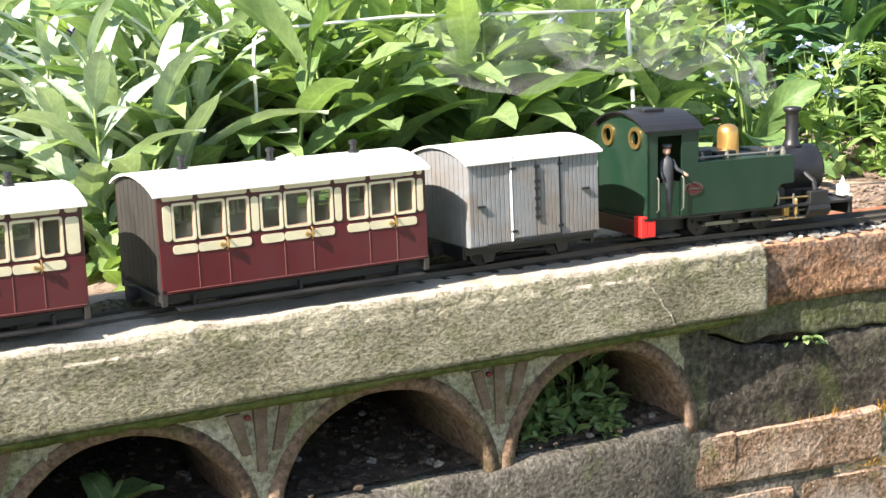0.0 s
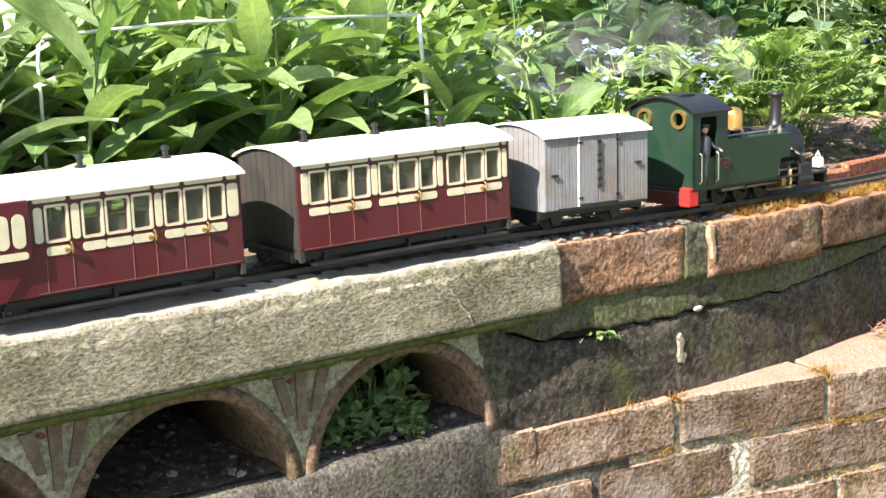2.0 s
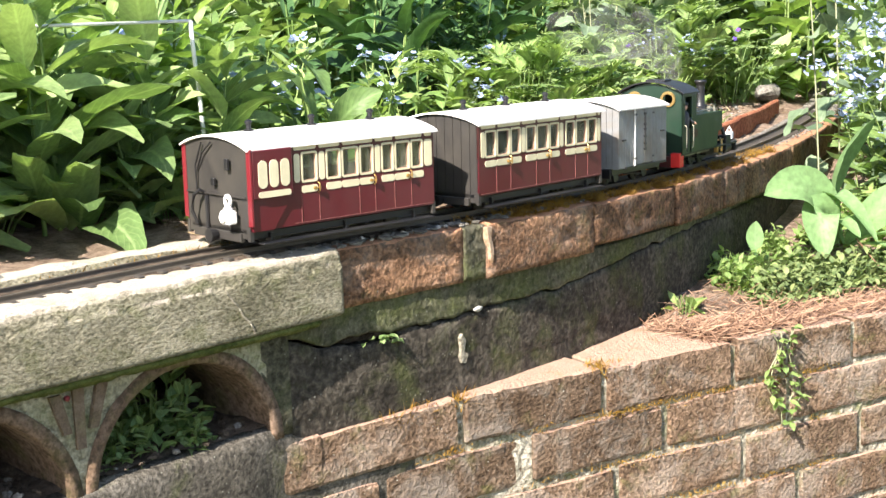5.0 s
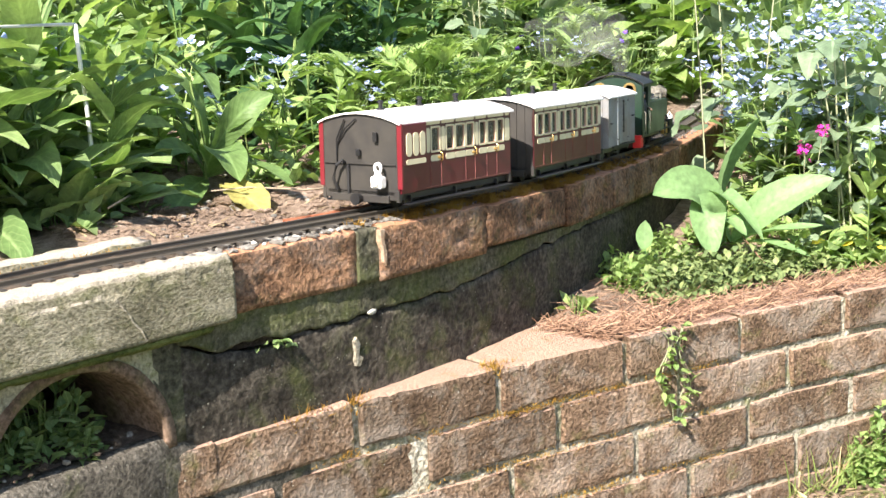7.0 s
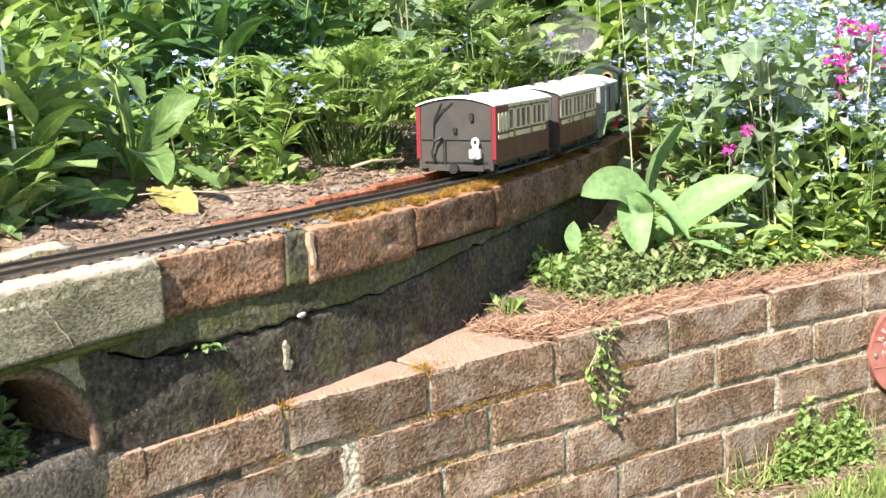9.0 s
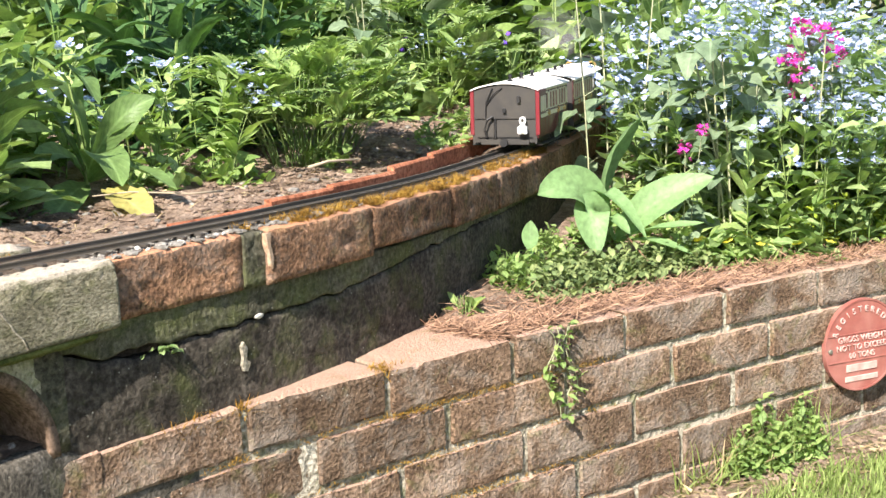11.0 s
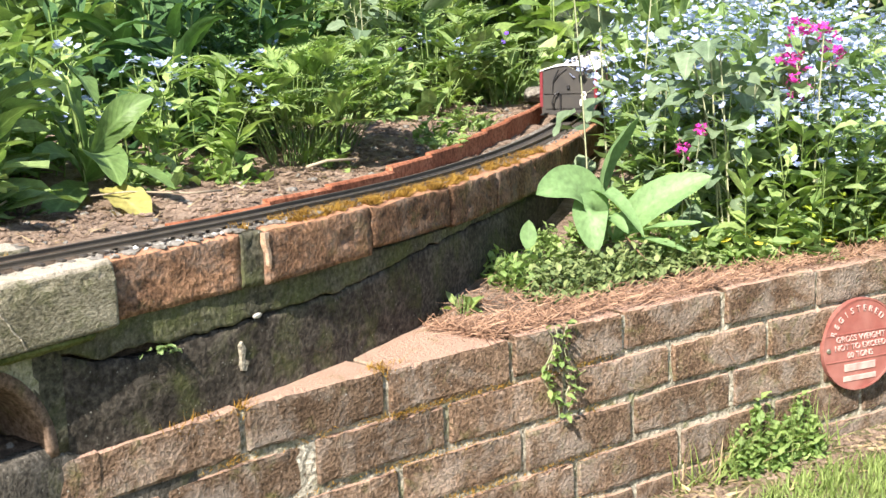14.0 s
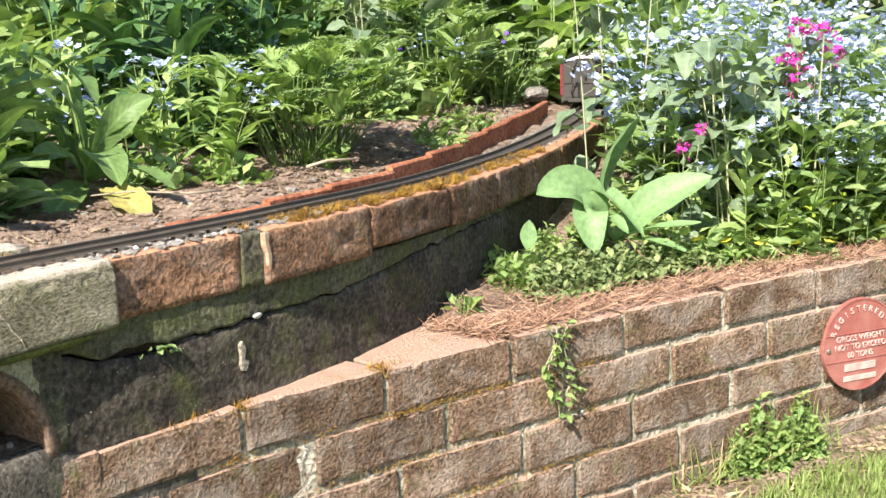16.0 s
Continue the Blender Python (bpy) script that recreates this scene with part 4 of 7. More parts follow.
def handle(parent, u, y, z, sg):
    bm = bmesh.new()
    tube(bm, [(u, y, z - 0.005), (u, y + sg * 0.003, z - 0.003), (u, y + sg * 0.003, z + 0.004), (u, y, z + 0.006)], 0.0009, 6)
    tube(bm, [(u - 0.005, y + sg * 0.002, z), (u + 0.002, y + sg * 0.002, z)], 0.001, 6)
    lathe(bm, [(0.0018, 0.0), (0.0018, sg * 0.0025)], 8, "y", (u - 0.005, y, z))
    part("door_handle", bm, BRASS, parent, "brass door handle")


def coach(guard):
    """A four-wheeled carriage; guard: with a guard's compartment and a lamp at its tail."""
    L, H = 0.268, 0.060
    a = -L / 2
    top = vehicle("passenger_coach", "maroon and cream model coach with white roof" + (" and tail lamp" if guard else ""), "model coach", "coaches of the train")
    part("floor", boxed(a, -a, -0.052, 0.052, 0.022, 0.026), BLACK, top, "black floor")
    for sg in (-1, 1):
        part("solebar", boxed(a + 0.002, -a - 0.002, sg * 0.050 - 0.003, sg * 0.050 + 0.003, 0.0145, 0.0225, 0.0005), BLACK, top, "black solebar")
        part("footboard", boxed(a + 0.012, -a - 0.006, sg * 0.0605 - 0.006, sg * 0.0605 + 0.006, 0.0095, 0.0115, 0.0005), BLACK, top, "narrow black footboard")
        for u in (a + 0.03, 0.0, -a - 0.03):
            part("bracket", boxed(u - 0.0015, u + 0.0015, sg * 0.052 - 0.001, sg * 0.058 + 0.001, 0.0095, 0.02), BLACK, top)
        for u in (-0.085, 0.085):
            bm = boxed(u - 0.009, u + 0.009, sg * 0.034 - 0.004, sg * 0.034 + 0.004, 0.006, 0.018, 0.001)
            part("axle_box", bm, BLACK, top, "black axle box and spring")
    # columns along the side: (start, end, kind)
    cols = []
    if guard:
        g = 0.058
        tail = a + g
        cols += [(tail + 0.002, tail + 0.011, "tall"), (tail + 0.0135, tail + 0.0345, "door"), (tail + 0.037, tail + 0.0455, "tall")]
        u = tail + 0.048
        cols += [(u, u + 0.0195, "win"), (u + 0.0225, u + 0.0455, "win"), (u + 0.0485, u + 0.068, "door"), (u + 0.0705, u + 0.0785, "tall")]
        u = u + 0.081
        cols += [(u, u + 0.0175, "win"), (u + 0.0205, u + 0.0425, "door"), (u + 0.0455, u + 0.063, "win"), (u + 0.0655, -a - 0.003, "tall")]
    else:
        c = (L - 0.006) / 3
        for k in range(3):
            u = a + 0.003 + c * k
            cols += [(u + (0.0005 if k else 0.001), u + (0.0045 if k else 0.0095), "tall")] if k == 0 else []
            o = 0.0105 if k == 0 else 0.0065
            cols += [(u + o, u + o + 0.0205, "win"), (u + o + 0.0235, u + o + 0.0485, "door"), (u + o + 0.0515, u + o + 0.0715, "win")]
            cols += [(u + o + 0.0735, u + o + 0.0815 if k < 2 else -a - 0.003, "tall")]
    for sg in (-1, 1):
        y0, y1 = sg * (H - 0.003), sg * H
        lo, hi = min(y0, y1), max(y0, y1)
        part("side_panel", boxed(a, -a, lo, hi, 0.024, 0.0685, 0.0004), MAROON, top, "glossy maroon lower side")
        part("cornice", boxed(a, -a, lo, hi, 0.1033, 0.113), MAROON_DARK, top, "dark maroon top rail")
        edge = a
        holes = [(u0, u1) for u0, u1, kind in cols if kind != "tall"]
        for u0, u1 in holes + [(-a, -a)]:
            if u0 - edge > 0.0005:
                part("pillar", boxed(edge, u0, lo, hi, 0.0685, 0.1033), MAROON_DARK, top)
            edge = u1
        out = H + 0.0007
        for u0, u1, kind in cols:
            if kind == "tall":
                part("cream_panel", plate(bmesh.new(), rounded(u0 + 0.0006, u1 - 0.0004, 0.0705, 0.1015, 0.003), sg * (H - 0.001), sg * out), CREAM, top)
                continue
            ol = rounded(u0 - 0.0008, u1 + 0.0008, 0.0695, 0.1028, 0.0028)
            il = rounded(u0 + 0.0012, u1 - 0.0012, 0.0715, 0.1008, 0.0018)
            part("window_frame", hoop(bmesh.new(), ol, il, sg * (H - 0.002), sg * out), CREAM, top, "cream window frame")
            il2 = rounded(u0 + 0.0019, u1 - 0.0019, 0.0722, 0.1001, 0.0012)
            part("window_bead", hoop(bmesh.new(), il, il2, sg * (H - 0.002), sg * (H - 0.0002)), GOLD, top)
            pane = part("pane", boxed(u0, u1, min(sg * (H - 0.0022), sg * (H - 0.0017)), max(sg * (H - 0.0022), sg * (H - 0.0017)), 0.069, 0.103), GLASS, top, "clear window pane")
            pane.visible_shadow = False
            # waist panel, light panel and lower bead below and above each window
            part("waist_panel", plate(bmesh.new(), rounded(u0 - 0.0012, u1 + (0.0002 if kind == "door" else 0.0012), 0.0585, 0.0662, 0.0028), sg * (H - 0.001), sg * out), CREAM, top)
            if kind == "door":
                handle(top, u1 + 0.0005, sg * out, 0.0625, sg)
            for uu in (u0 - 0.002, u1 + 0.002) if kind == "door" else ():
                part("door_bead", boxed(uu - 0.00025, uu + 0.00025, min(sg * H, sg * (H + 0.0005)), max(sg * H, sg * (H + 0.0005)), 0.026, 0.057), BEAD, top)
        # light panels above the windows
        runs = [(cols[i][0], cols[min(i + 1, len(cols) - 1)][1]) for i in range(0, len(cols), 2)]
        for u0, u1 in runs:
            part("top_panel", plate(bmesh.new(), rounded(u0 + 0.0008, u1 - 0.0008, 0.1052, 0.1105, 0.002), sg * (H - 0.001), sg * out), CREAM, top)
        part("base_bead", boxed(a + (0.06 if guard else 0.004), -a - 0.002, min(sg * H, sg * (H + 0.0005)), max(sg * H, sg * (H + 0.0005)), 0.0262, 0.0268), BEAD, top)
        if guard:
            # the guard's lookout stands proud of the side
            d0, d1 = sorted((sg * (H - 0.002), sg * (H + 0.005)))
            part("lookout", boxed(a + 0.002, a + 0.056, d0, d1, 0.058, 0.1105, 0.0015), MAROON, top, "maroon guard's lookout")
            part("lookout_foot", plate(bmesh.new(), [(a + 0.002, 0.024), (a + 0.03, 0.024), (a + 0.056, 0.058), (a + 0.002, 0.058)], sg * (H - 0.001), sg * (H + 0.002)), MAROON, top)
            for k in range(3):
                u = a + 0.0095 + k * 0.0148
                part("cream_panel", plate(bmesh.new(), rounded(u, u + 0.0115, 0.0695, 0.099, 0.0055), sg * (H + 0.004), sg * (H + 0.0058)), CREAM, top)
            part("waist_panel", plate(bmesh.new(), rounded(a + 0.009, a + 0.052, 0.0595, 0.0660, 0.003), sg * (H + 0.004), sg * (H + 0.0058)), CREAM, top)
            part("corner_strip", boxed(a - 0.001, a + 0.0022, d0, d1, 0.03, 0.1115, 0.0005), CORNER_RED, top, "deep red corner strip")
    for u, sg in ((a, -1), (-a, 1)):
        end_wall(top, min(u, u - sg * 0.003), max(u, u - sg * 0.003), H - 0.0005, 0.016, 0.113, 0.1225, 1 if guard and sg < 0 else 9, END_GREY, "brown-black planked end")
        for v in (-1, 1):
            part("corner_post", boxed(u - 0.004 if sg > 0 else u - 0.0008, u + 0.0008 if sg > 0 else u + 0.004, v * (H - 0.002) - 0.002, v * (H - 0.002) + 0.0025, 0.0135, 0.028), END_GREY, top)
        part("buffer_beam", boxed(u - 0.003, u + 0.003, -0.045, 0.045, 0.012, 0.0215, 0.0006), END_GREY, top)
        part("coupling", lathe(bmesh.new(), [(0.006, sg * 0.004), (0.0075, sg * 0.012), (0.0075, sg * 0.014)], 12, "x", (u, 0, 0.0165)), BLACK, top, "black centre buffer coupling")
    part("roof", arc_roof(bmesh.new(), a - 0.004, -a + 0.004, H + 0.004, 0.1115, 0.1245, 0.0022), WHITE, top, "cambered white roof", smooth=False)
    for u in (-0.088, 0.0, 0.088):
        vent = part("roof_lamp", lathe(bmesh.new(), [(0.0055, 0.122), (0.0055, 0.1265), (0.003, 0.127), (0.003, 0.1325), (0.0042, 0.133), (0.0042, 0.1355), (0.002, 0.137)], 12), BLACK, top, "black roof ventilator")
        vent.location.x = u
    if guard:
        e = a - 0.002
        pipe = bmesh.new()
        tube(pipe, [(e, 0.022, 0.060), (e - 0.006, 0.022, 0.064), (e - 0.009, 0.030, 0.058), (e - 0.008, 0.036, 0.040), (e - 0.004, 0.033, 0.026)], 0.0022, 8)
        part("brake_hose", pipe, BLACK, top, "black brake hose")
        for pts, r in (([(e, 0.018, 0.058), (e, 0.018, 0.022)], 0.0024), ([(e, 0.034, 0.084), (e - 0.002, 0.020, 0.104), (e - 0.001, 0.004, 0.116)], 0.001), ([(e, 0.036, 0.060), (e - 0.002, 0.034, 0.09), (e - 0.001, 0.022, 0.115)], 0.001)):
            part("end_rail", tube(bmesh.new(), pts, r, 7), BLACK, top)
        part("lamp_bracket", boxed(e - 0.004, e, -0.030, -0.024, 0.088, 0.100, 0.0006), BLACK, top)
        part("lamp_bracket", boxed(e - 0.004, e, -0.003, 0.003, 0.070, 0.078, 0.0006), BLACK, top)
        part("end_strap", boxed(e - 0.001, e, -0.056, 0.056, 0.0595, 0.061), END_GREY, top)
        lamp = part("tail_lamp", boxed(e - 0.015, e - 0.003, -0.044, -0.027, 0.032, 0.0465, 0.0015, 2), LAMP_WHITE, top, "white tail lamp")
        part("lamp_hood", lathe(bmesh.new(), [(0.0052, 0.046), (0.0048, 0.0495), (0.003, 0.0505)], 12, "z", (e - 0.009, -0.0355, 0)), LAMP_WHITE, lamp)
        ring = part("lamp_ring", hoop(bmesh.new(), [(0.0062 * math.cos(k * 0.3142), 0.0075 * math.sin(k * 0.3142)) for k in range(20)], [(0.0032 * math.cos(k * 0.3142), 0.0038 * math.sin(k * 0.3142)) for k in range(20)], -0.0012, 0.0012), LAMP_WHITE, lamp)
        ring.matrix_basis = Matrix.Translation((e - 0.009, -0.0355, 0.0565)) @ Matrix.Rotation(radians(90), 4, "Z")
        part("lamp_lens", lathe(bmesh.new(), [(0.005, 0), (0.005, -0.003), (0.002, -0.004)], 12, "x", (e - 0.015, -0.0355, 0.0395)), LAMP_WHITE, lamp)
    for u in (-0.085, 0.085):
        wheelset(top, u, 0.0125)
    return top


def van():
    L, H = 0.156, 0.057
    a = -L / 2
    top = vehicle("goods_van", "pale grey planked model goods van with white roof", "model van")
    part("underframe", boxed(a, -a, -0.046, 0.046, 0.0175, 0.027, 0.0008), BLACK, top, "black underframe")
    body = boxed(a + 0.001, -a - 0.001, -H + 0.003, H - 0.003, 0.026, 0.111)
    part("body", body, VAN_GREY, top)
    for sg in (-1, 1):
        n = 30
        for k in range(n):
            u0 = a + L * k / n
            if 0.049 < u0 - a < 0.108:
                continue
            b0, b1 = sorted((sg * (H - 0.0035), sg * (H - 0.0003)))
            part("plank", boxed(u0 + 0.00025, u0 + L / n - 0.00025, b0, b1, 0.0275, 0.110, 0.0004), VAN_GREY, top)
        for d in (0, 1):
            u0 = a + 0.0505 + d * 0.0285
            door = part("door", boxed(u0, u0 + 0.0275, *sorted((sg * (H - 0.004), sg * (H + 0.0002))), 0.030, 0.1075, 0.0005), VAN_GREY, top, "planked grey side door")
            for k in range(6):
                b0, b1 = sorted((sg * H, sg * (H + 0.0012)))
                part("plank", boxed(u0 + 0.0002 + k * 0.00455, u0 + 0.0045 + k * 0.00455, b0, b1, 0.031, 0.1065, 0.0003), VAN_GREY, door)
        for u, z in ((a + 0.015, 0.066), (-a - 0.015, 0.072)):
            part("latch", boxed(u - 0.006, u + 0.003, *sorted((sg * (H - 0.0005), sg * (H + 0.0025))), z - 0.001, z + 0.0012, 0.0004), BLACK, top, "black latch")
        bolt = bmesh.new()
        tube(bolt, [(a + 0.079, sg * (H + 0.0025), 0.100), (a + 0.079, sg * (H + 0.0025), 0.048)], 0.0009, 6)
        for z in (0.100, 0.085, 0.078, 0.068, 0.058, 0.050):
            box(bolt, a + 0.0765, a + 0.0815, *sorted((sg * H, sg * (H + 0.0032))), z - 0.0015, z + 0.0015)
        part("door_bolt", bolt, BLACK, top, "black door bolt")
        for u in (a + 0.0505, a + 0.1065):
            for z in (0.100, 0.038):
                part("hinge", boxed(u - 0.002, u + 0.004, *sorted((sg * H, sg * (H + 0.0018))), z - 0.0012, z + 0.0012), BLACK, top)
        part("door_rail", boxed(a + 0.02, -a - 0.004, *sorted((sg * (H - 0.001), sg * (H + 0.002))), 0.0255, 0.0285), BLACK, top)
        part("rain_strip", boxed(a + 0.03, a + 0.1, *sorted((sg * (H - 0.001), sg * (H + 0.0015))), 0.107, 0.1095), BLACK, top)
        part("strap", boxed(a + 0.0485, a + 0.0497, *sorted((sg * (H - 0.001), sg * (H + 0.0016))), 0.028, 0.116), LAMP_WHITE, top, "white corner strap")
        for u in (-0.045, 0.045):
            part("axle_guard", plate(bmesh.new(), [(u - 0.010, 0.019), (u + 0.010, 0.019), (u + 0.005, 0.006), (u - 0.005, 0.006)], sg * 0.032, sg * 0.036), BLACK, top, "black axle guard")
        part("brake_lever", tube(bmesh.new(), [(-0.03, sg * 0.04, 0.016), (0.03, sg * 0.042, 0.012)], 0.0012, 6), BLACK, top)
    for u, sg in ((a, -1), (-a, 1)):
        end_wall(top, min(u, u - sg * 0.002), max(u, u - sg * 0.002), H - 0.0012, 0.0265, 0.110, 0.1205, 12, VAN_GREY, "pale grey planked end")
        part("buffer_beam", boxed(u - 0.002, u + 0.002, -0.044, 0.044, 0.013, 0.0265, 0.0006), BLACK, top)
        part("coupling", lathe(bmesh.new(), [(0.006, sg * 0.003), (0.0075, sg * 0.014), (0.0075, sg * 0.016)], 12, "x", (u, 0, 0.0175)), BLACK, top)
    part("roof", arc_roof(bmesh.new(), a - 0.004, -a + 0.004, H + 0.003, 0.1095, 0.1225, 0.0022), WHITE, top, "cambered white roof")
    for u in (-0.045, 0.045):
        wheelset(top, u, 0.0135)
    return top


def loco():
    top = vehicle("steam_locomotive", "green model tank locomotive with copper dome", "model locomotive")
    part("running_plate", boxed(-0.135, 0.142, -0.049, 0.049, 0.0265, 0.0295, 0.0005), BLACK, top, "black running plate")
    part("frame", boxed(-0.13, 0.14, -0.012, 0.012, 0.008, 0.0265), BLACK, top)
    W = 0.050
    # cab: rear sheet with two round windows, sides with doorways, roof
    rear = bmesh.new()
    sheet_loop = []
    n = 14
    for k in range(n + 1):
        y = -W + 2 * W * k / n
        sheet_loop.append((y, 0.121 + 0.0145 * math.cos(math.pi / 2 * y / W)))
    for k in range(n):
        (y0, t0), (y1, t1) = sheet_loop[k], sheet_loop[k + 1]
        mid = (y0 + y1) / 2
        cuts = []
        for c in (-0.027, 0.027):
            if abs(mid - c) < 0.0085:
                h = math.sqrt(0.0095 ** 2 - (mid - c) ** 2)
                cuts = [(0.0295, 0.1125 - h), (0.1125 + h, None)]
        for lo_z, hi_z in cuts or [(0.0295, None)]:
            za, zb = (hi_z, hi_z) if hi_z else (t0, t1)
            vs = [rear.verts.new((u, y, z)) for u in (-0.131, -0.1285) for y, z in ((y0, lo_z), (y1, lo_z), (y1, zb), (y0, za))]
            for f in ((0, 1, 2, 3), (7, 6, 5, 4), (0, 4, 5, 1), (1, 5, 6, 2), (2, 6, 7, 3), (3, 7, 4, 0)):
                rear.faces.new([vs[i] for i in f])
    bmesh.ops.remove_doubles(rear, verts=rear.verts, dist=0.00002)
    part("cab_back", rear, GREEN, top, "green cab back sheet")
    for c in (-0.027, 0.027):
        ring = bmesh.new()
        hoop(ring, [(0.0118 * math.cos(k * math.pi / 12), 0.0118 * math.sin(k * math.pi / 12)) for k in range(24)], [(0.0078 * math.cos(k * math.pi / 12), 0.0078 * math.sin(k * math.pi / 12)) for k in range(24)], -0.0018, 0.0018)
        ob = part("porthole_rim", ring, BRASS, top, "round brass window rim")
        ob.matrix_basis = Matrix.Translation((-0.1315, c, 0.1125)) @ Matrix.Rotation(radians(90), 4, "Z")
    for sg in (-1, 1):
        lo, hi = sorted((sg * W, sg * (W - 0.002)))
        side = bmesh.new()
        box(side, -0.131, -0.119, lo, hi, 0.0295, 0.124)
        box(side, -0.089, -0.068, lo, hi, 0.0295, 0.124)
        box(side, -0.119, -0.089, lo, hi, 0.115, 0.124)
        part("cab_side", side, GREEN, top, "green cab side")
        for z0, z1 in ((0.0295, 0.066),):
            part("cab_door", boxed(-0.1175, -0.0905, *sorted((sg * (W - 0.003), sg * (W - 0.0015))), z0, z1), GREEN, top, "low green cab door")
        for u in (-0.1195, -0.0885):
            part("handrail", tube(bmesh.new(), [(u, sg * W, 0.036), (u, sg * (W + 0.003), 0.038), (u, sg * (W + 0.003), 0.070), (u, sg * W, 0.072)], 0.0009, 6), STEEL, top)
        part("step", boxed(-0.118, -0.092, *sorted((sg * 0.036, sg * 0.053)), 0.0085, 0.0105, 0.0005), BLACK, top)
        part("step_hanger", boxed(-0.118, -0.092, *sorted((sg * 0.036, sg * 0.038)), 0.0085, 0.027), BLACK, top)
        # side tank with the cut-away at its front foot
        tank = bmesh.new()
        plate(tank, [(-0.068, 0.0295), (0.030, 0.0295), (0.034, 0.034), (0.036, 0.047), (0.040, 0.0535), (0.058, 0.0545), (0.058, 0.083), (0.0565, 0.0845), (-0.068, 0.0845)], sg * W, sg * (W - 0.022))
        part("side_tank", tank, GREEN, top, "glossy dark green side tank")
        pl = bmesh.new()
        loop = [(-0.074 + 0.0115 * math.cos(k * math.pi / 12), 0.0575 + 0.0072 * math.sin(k * math.pi / 12)) for k in range(24)]
        plate(pl, loop, sg * (W - 0.001), sg * (W + 0.0011))
        plq = part("name_plate", pl, RAIL, top, "dark oval plate with red ground")
        plate_in = bmesh.new()
        plate(plate_in, [(-0.074 + 0.0098 * math.cos(k * math.pi / 12), 0.0575 + 0.0056 * math.sin(k * math.pi / 12)) for k in range(24)], sg * W, sg * (W + 0.0015))
        part("plate_ground", plate_in, MAROON_DARK, plq)
        part("plate_bar", boxed(-0.081, -0.067, *sorted((sg * W, sg * (W + 0.002))), 0.0567, 0.0583), RAIL, plq)
        # cylinders, rods and valve gear
        part("cylinder", lathe(bmesh.new(), [(0.009, 0.080), (0.0095, 0.082), (0.0095, 0.108), (0.009, 0.11)], 14, "x", (0, sg * 0.041, 0.0215)), BLACK, top, "black cylinder")
        part("valve_chest", boxed(0.082, 0.108, *sorted((sg * 0.033, sg * 0.049)), 0.028, 0.042, 0.001), BLACK, top)
        part("piston_rod", tube(bmesh.new(), [(0.080, sg * 0.042, 0.0215), (0.052, sg * 0.042, 0.0215)], 0.0015, 6), STEEL, top)
        part("crosshead", boxed(0.050, 0.057, *sorted((sg * 0.039, sg * 0.045)), 0.0165, 0.0265, 0.0006), BRASS, top)
        part("slide_bar", boxed(0.048, 0.08, *sorted((sg * 0.040, sg * 0.044)), 0.0275, 0.029), STEEL, top)
        part("radius_rod", tube(bmesh.new(), [(0.085, sg * 0.044, 0.036), (0.040, sg * 0.044, 0.037)], 0.0013, 6), BRASS, top)
        part("expansion_link", tube(bmesh.new(), [(0.040, sg * 0.044, 0.046), (0.0425, sg * 0.044, 0.036), (0.040, sg * 0.044, 0.026)], 0.0018, 6), STEEL, top)
        part("slide_bar", boxed(0.048, 0.08, *sorted((sg * 0.040, sg * 0.044)), 0.0135, 0.015), STEEL, top)
        part("combination_lever", tube(bmesh.new(), [(0.061, sg * 0.046, 0.041), (0.062, sg * 0.046, 0.026), (0.066, sg * 0.046, 0.013)], 0.0013, 6), STEEL, top)
        part("union_link", tube(bmesh.new(), [(0.066, sg * 0.046, 0.013), (0.054, sg * 0.0455, 0.0145)], 0.0012, 6), BRASS, top)
        part("reversing_rod", tube(bmesh.new(), [(0.040, sg * 0.047, 0.045), (0.0, sg * 0.047, 0.043), (-0.066, sg * 0.046, 0.045)], 0.0011, 6), STEEL, top)
        part("gear_bracket", plate(bmesh.new(), [(0.044, 0.0295), (0.056, 0.0295), (0.054, 0.047), (0.046, 0.05)], sg * 0.036, sg * 0.039), BLACK, top)
        part("steam_pipe", tube(bmesh.new(), [(0.095, sg * 0.041, 0.042), (0.095, sg * 0.038, 0.052), (0.092, sg * 0.026, 0.060)], 0.003, 8), BLACK, top)
        part("lubricator", lathe(bmesh.new(), [(0.002, 0.018), (0.002, 0.034), (0.001, 0.036)], 10, "z", (0.064, sg * 0.047, 0)), BRASS, top, "small brass lubricator")
        rods.append(part("coupling_rod", boxed(-0.052, 0.044, *sorted((sg * 0.0245, sg * 0.027)), -0.0022, 0.0022, 0.0006), STEEL, top, "dull steel coupling rod"))
        rods.append(part("connecting_rod", boxed(-0.006, 0.056, *sorted((sg * 0.0275, sg * 0.030)), -0.002, 0.002, 0.0006), STEEL, top, "dull steel connecting rod"))
    roof = bmesh.new()
    arc_roof(roof, -0.137, -0.064, W + 0.004, 0.1215, 0.1395, 0.002)
    part("cab_roof", roof, BLACK, top, "satin black cab roof")
    part("roof_hatch", boxed(-0.115, -0.088, -0.016, 0.016, 0.1375, 0.1412, 0.001), BLACK, top)
    front = boxed(-0.0695, -0.068, -W + 0.002, W - 0.002, 0.08, 0.124)
    part("cab_front", front, GREEN, top, "green cab front sheet")
    part("boiler", lathe(bmesh.new(), [(0.026, -0.069), (0.026, 0.06)], 24, "x", (0, 0, 0.061)), BLACK, top, "black boiler", smooth=False)
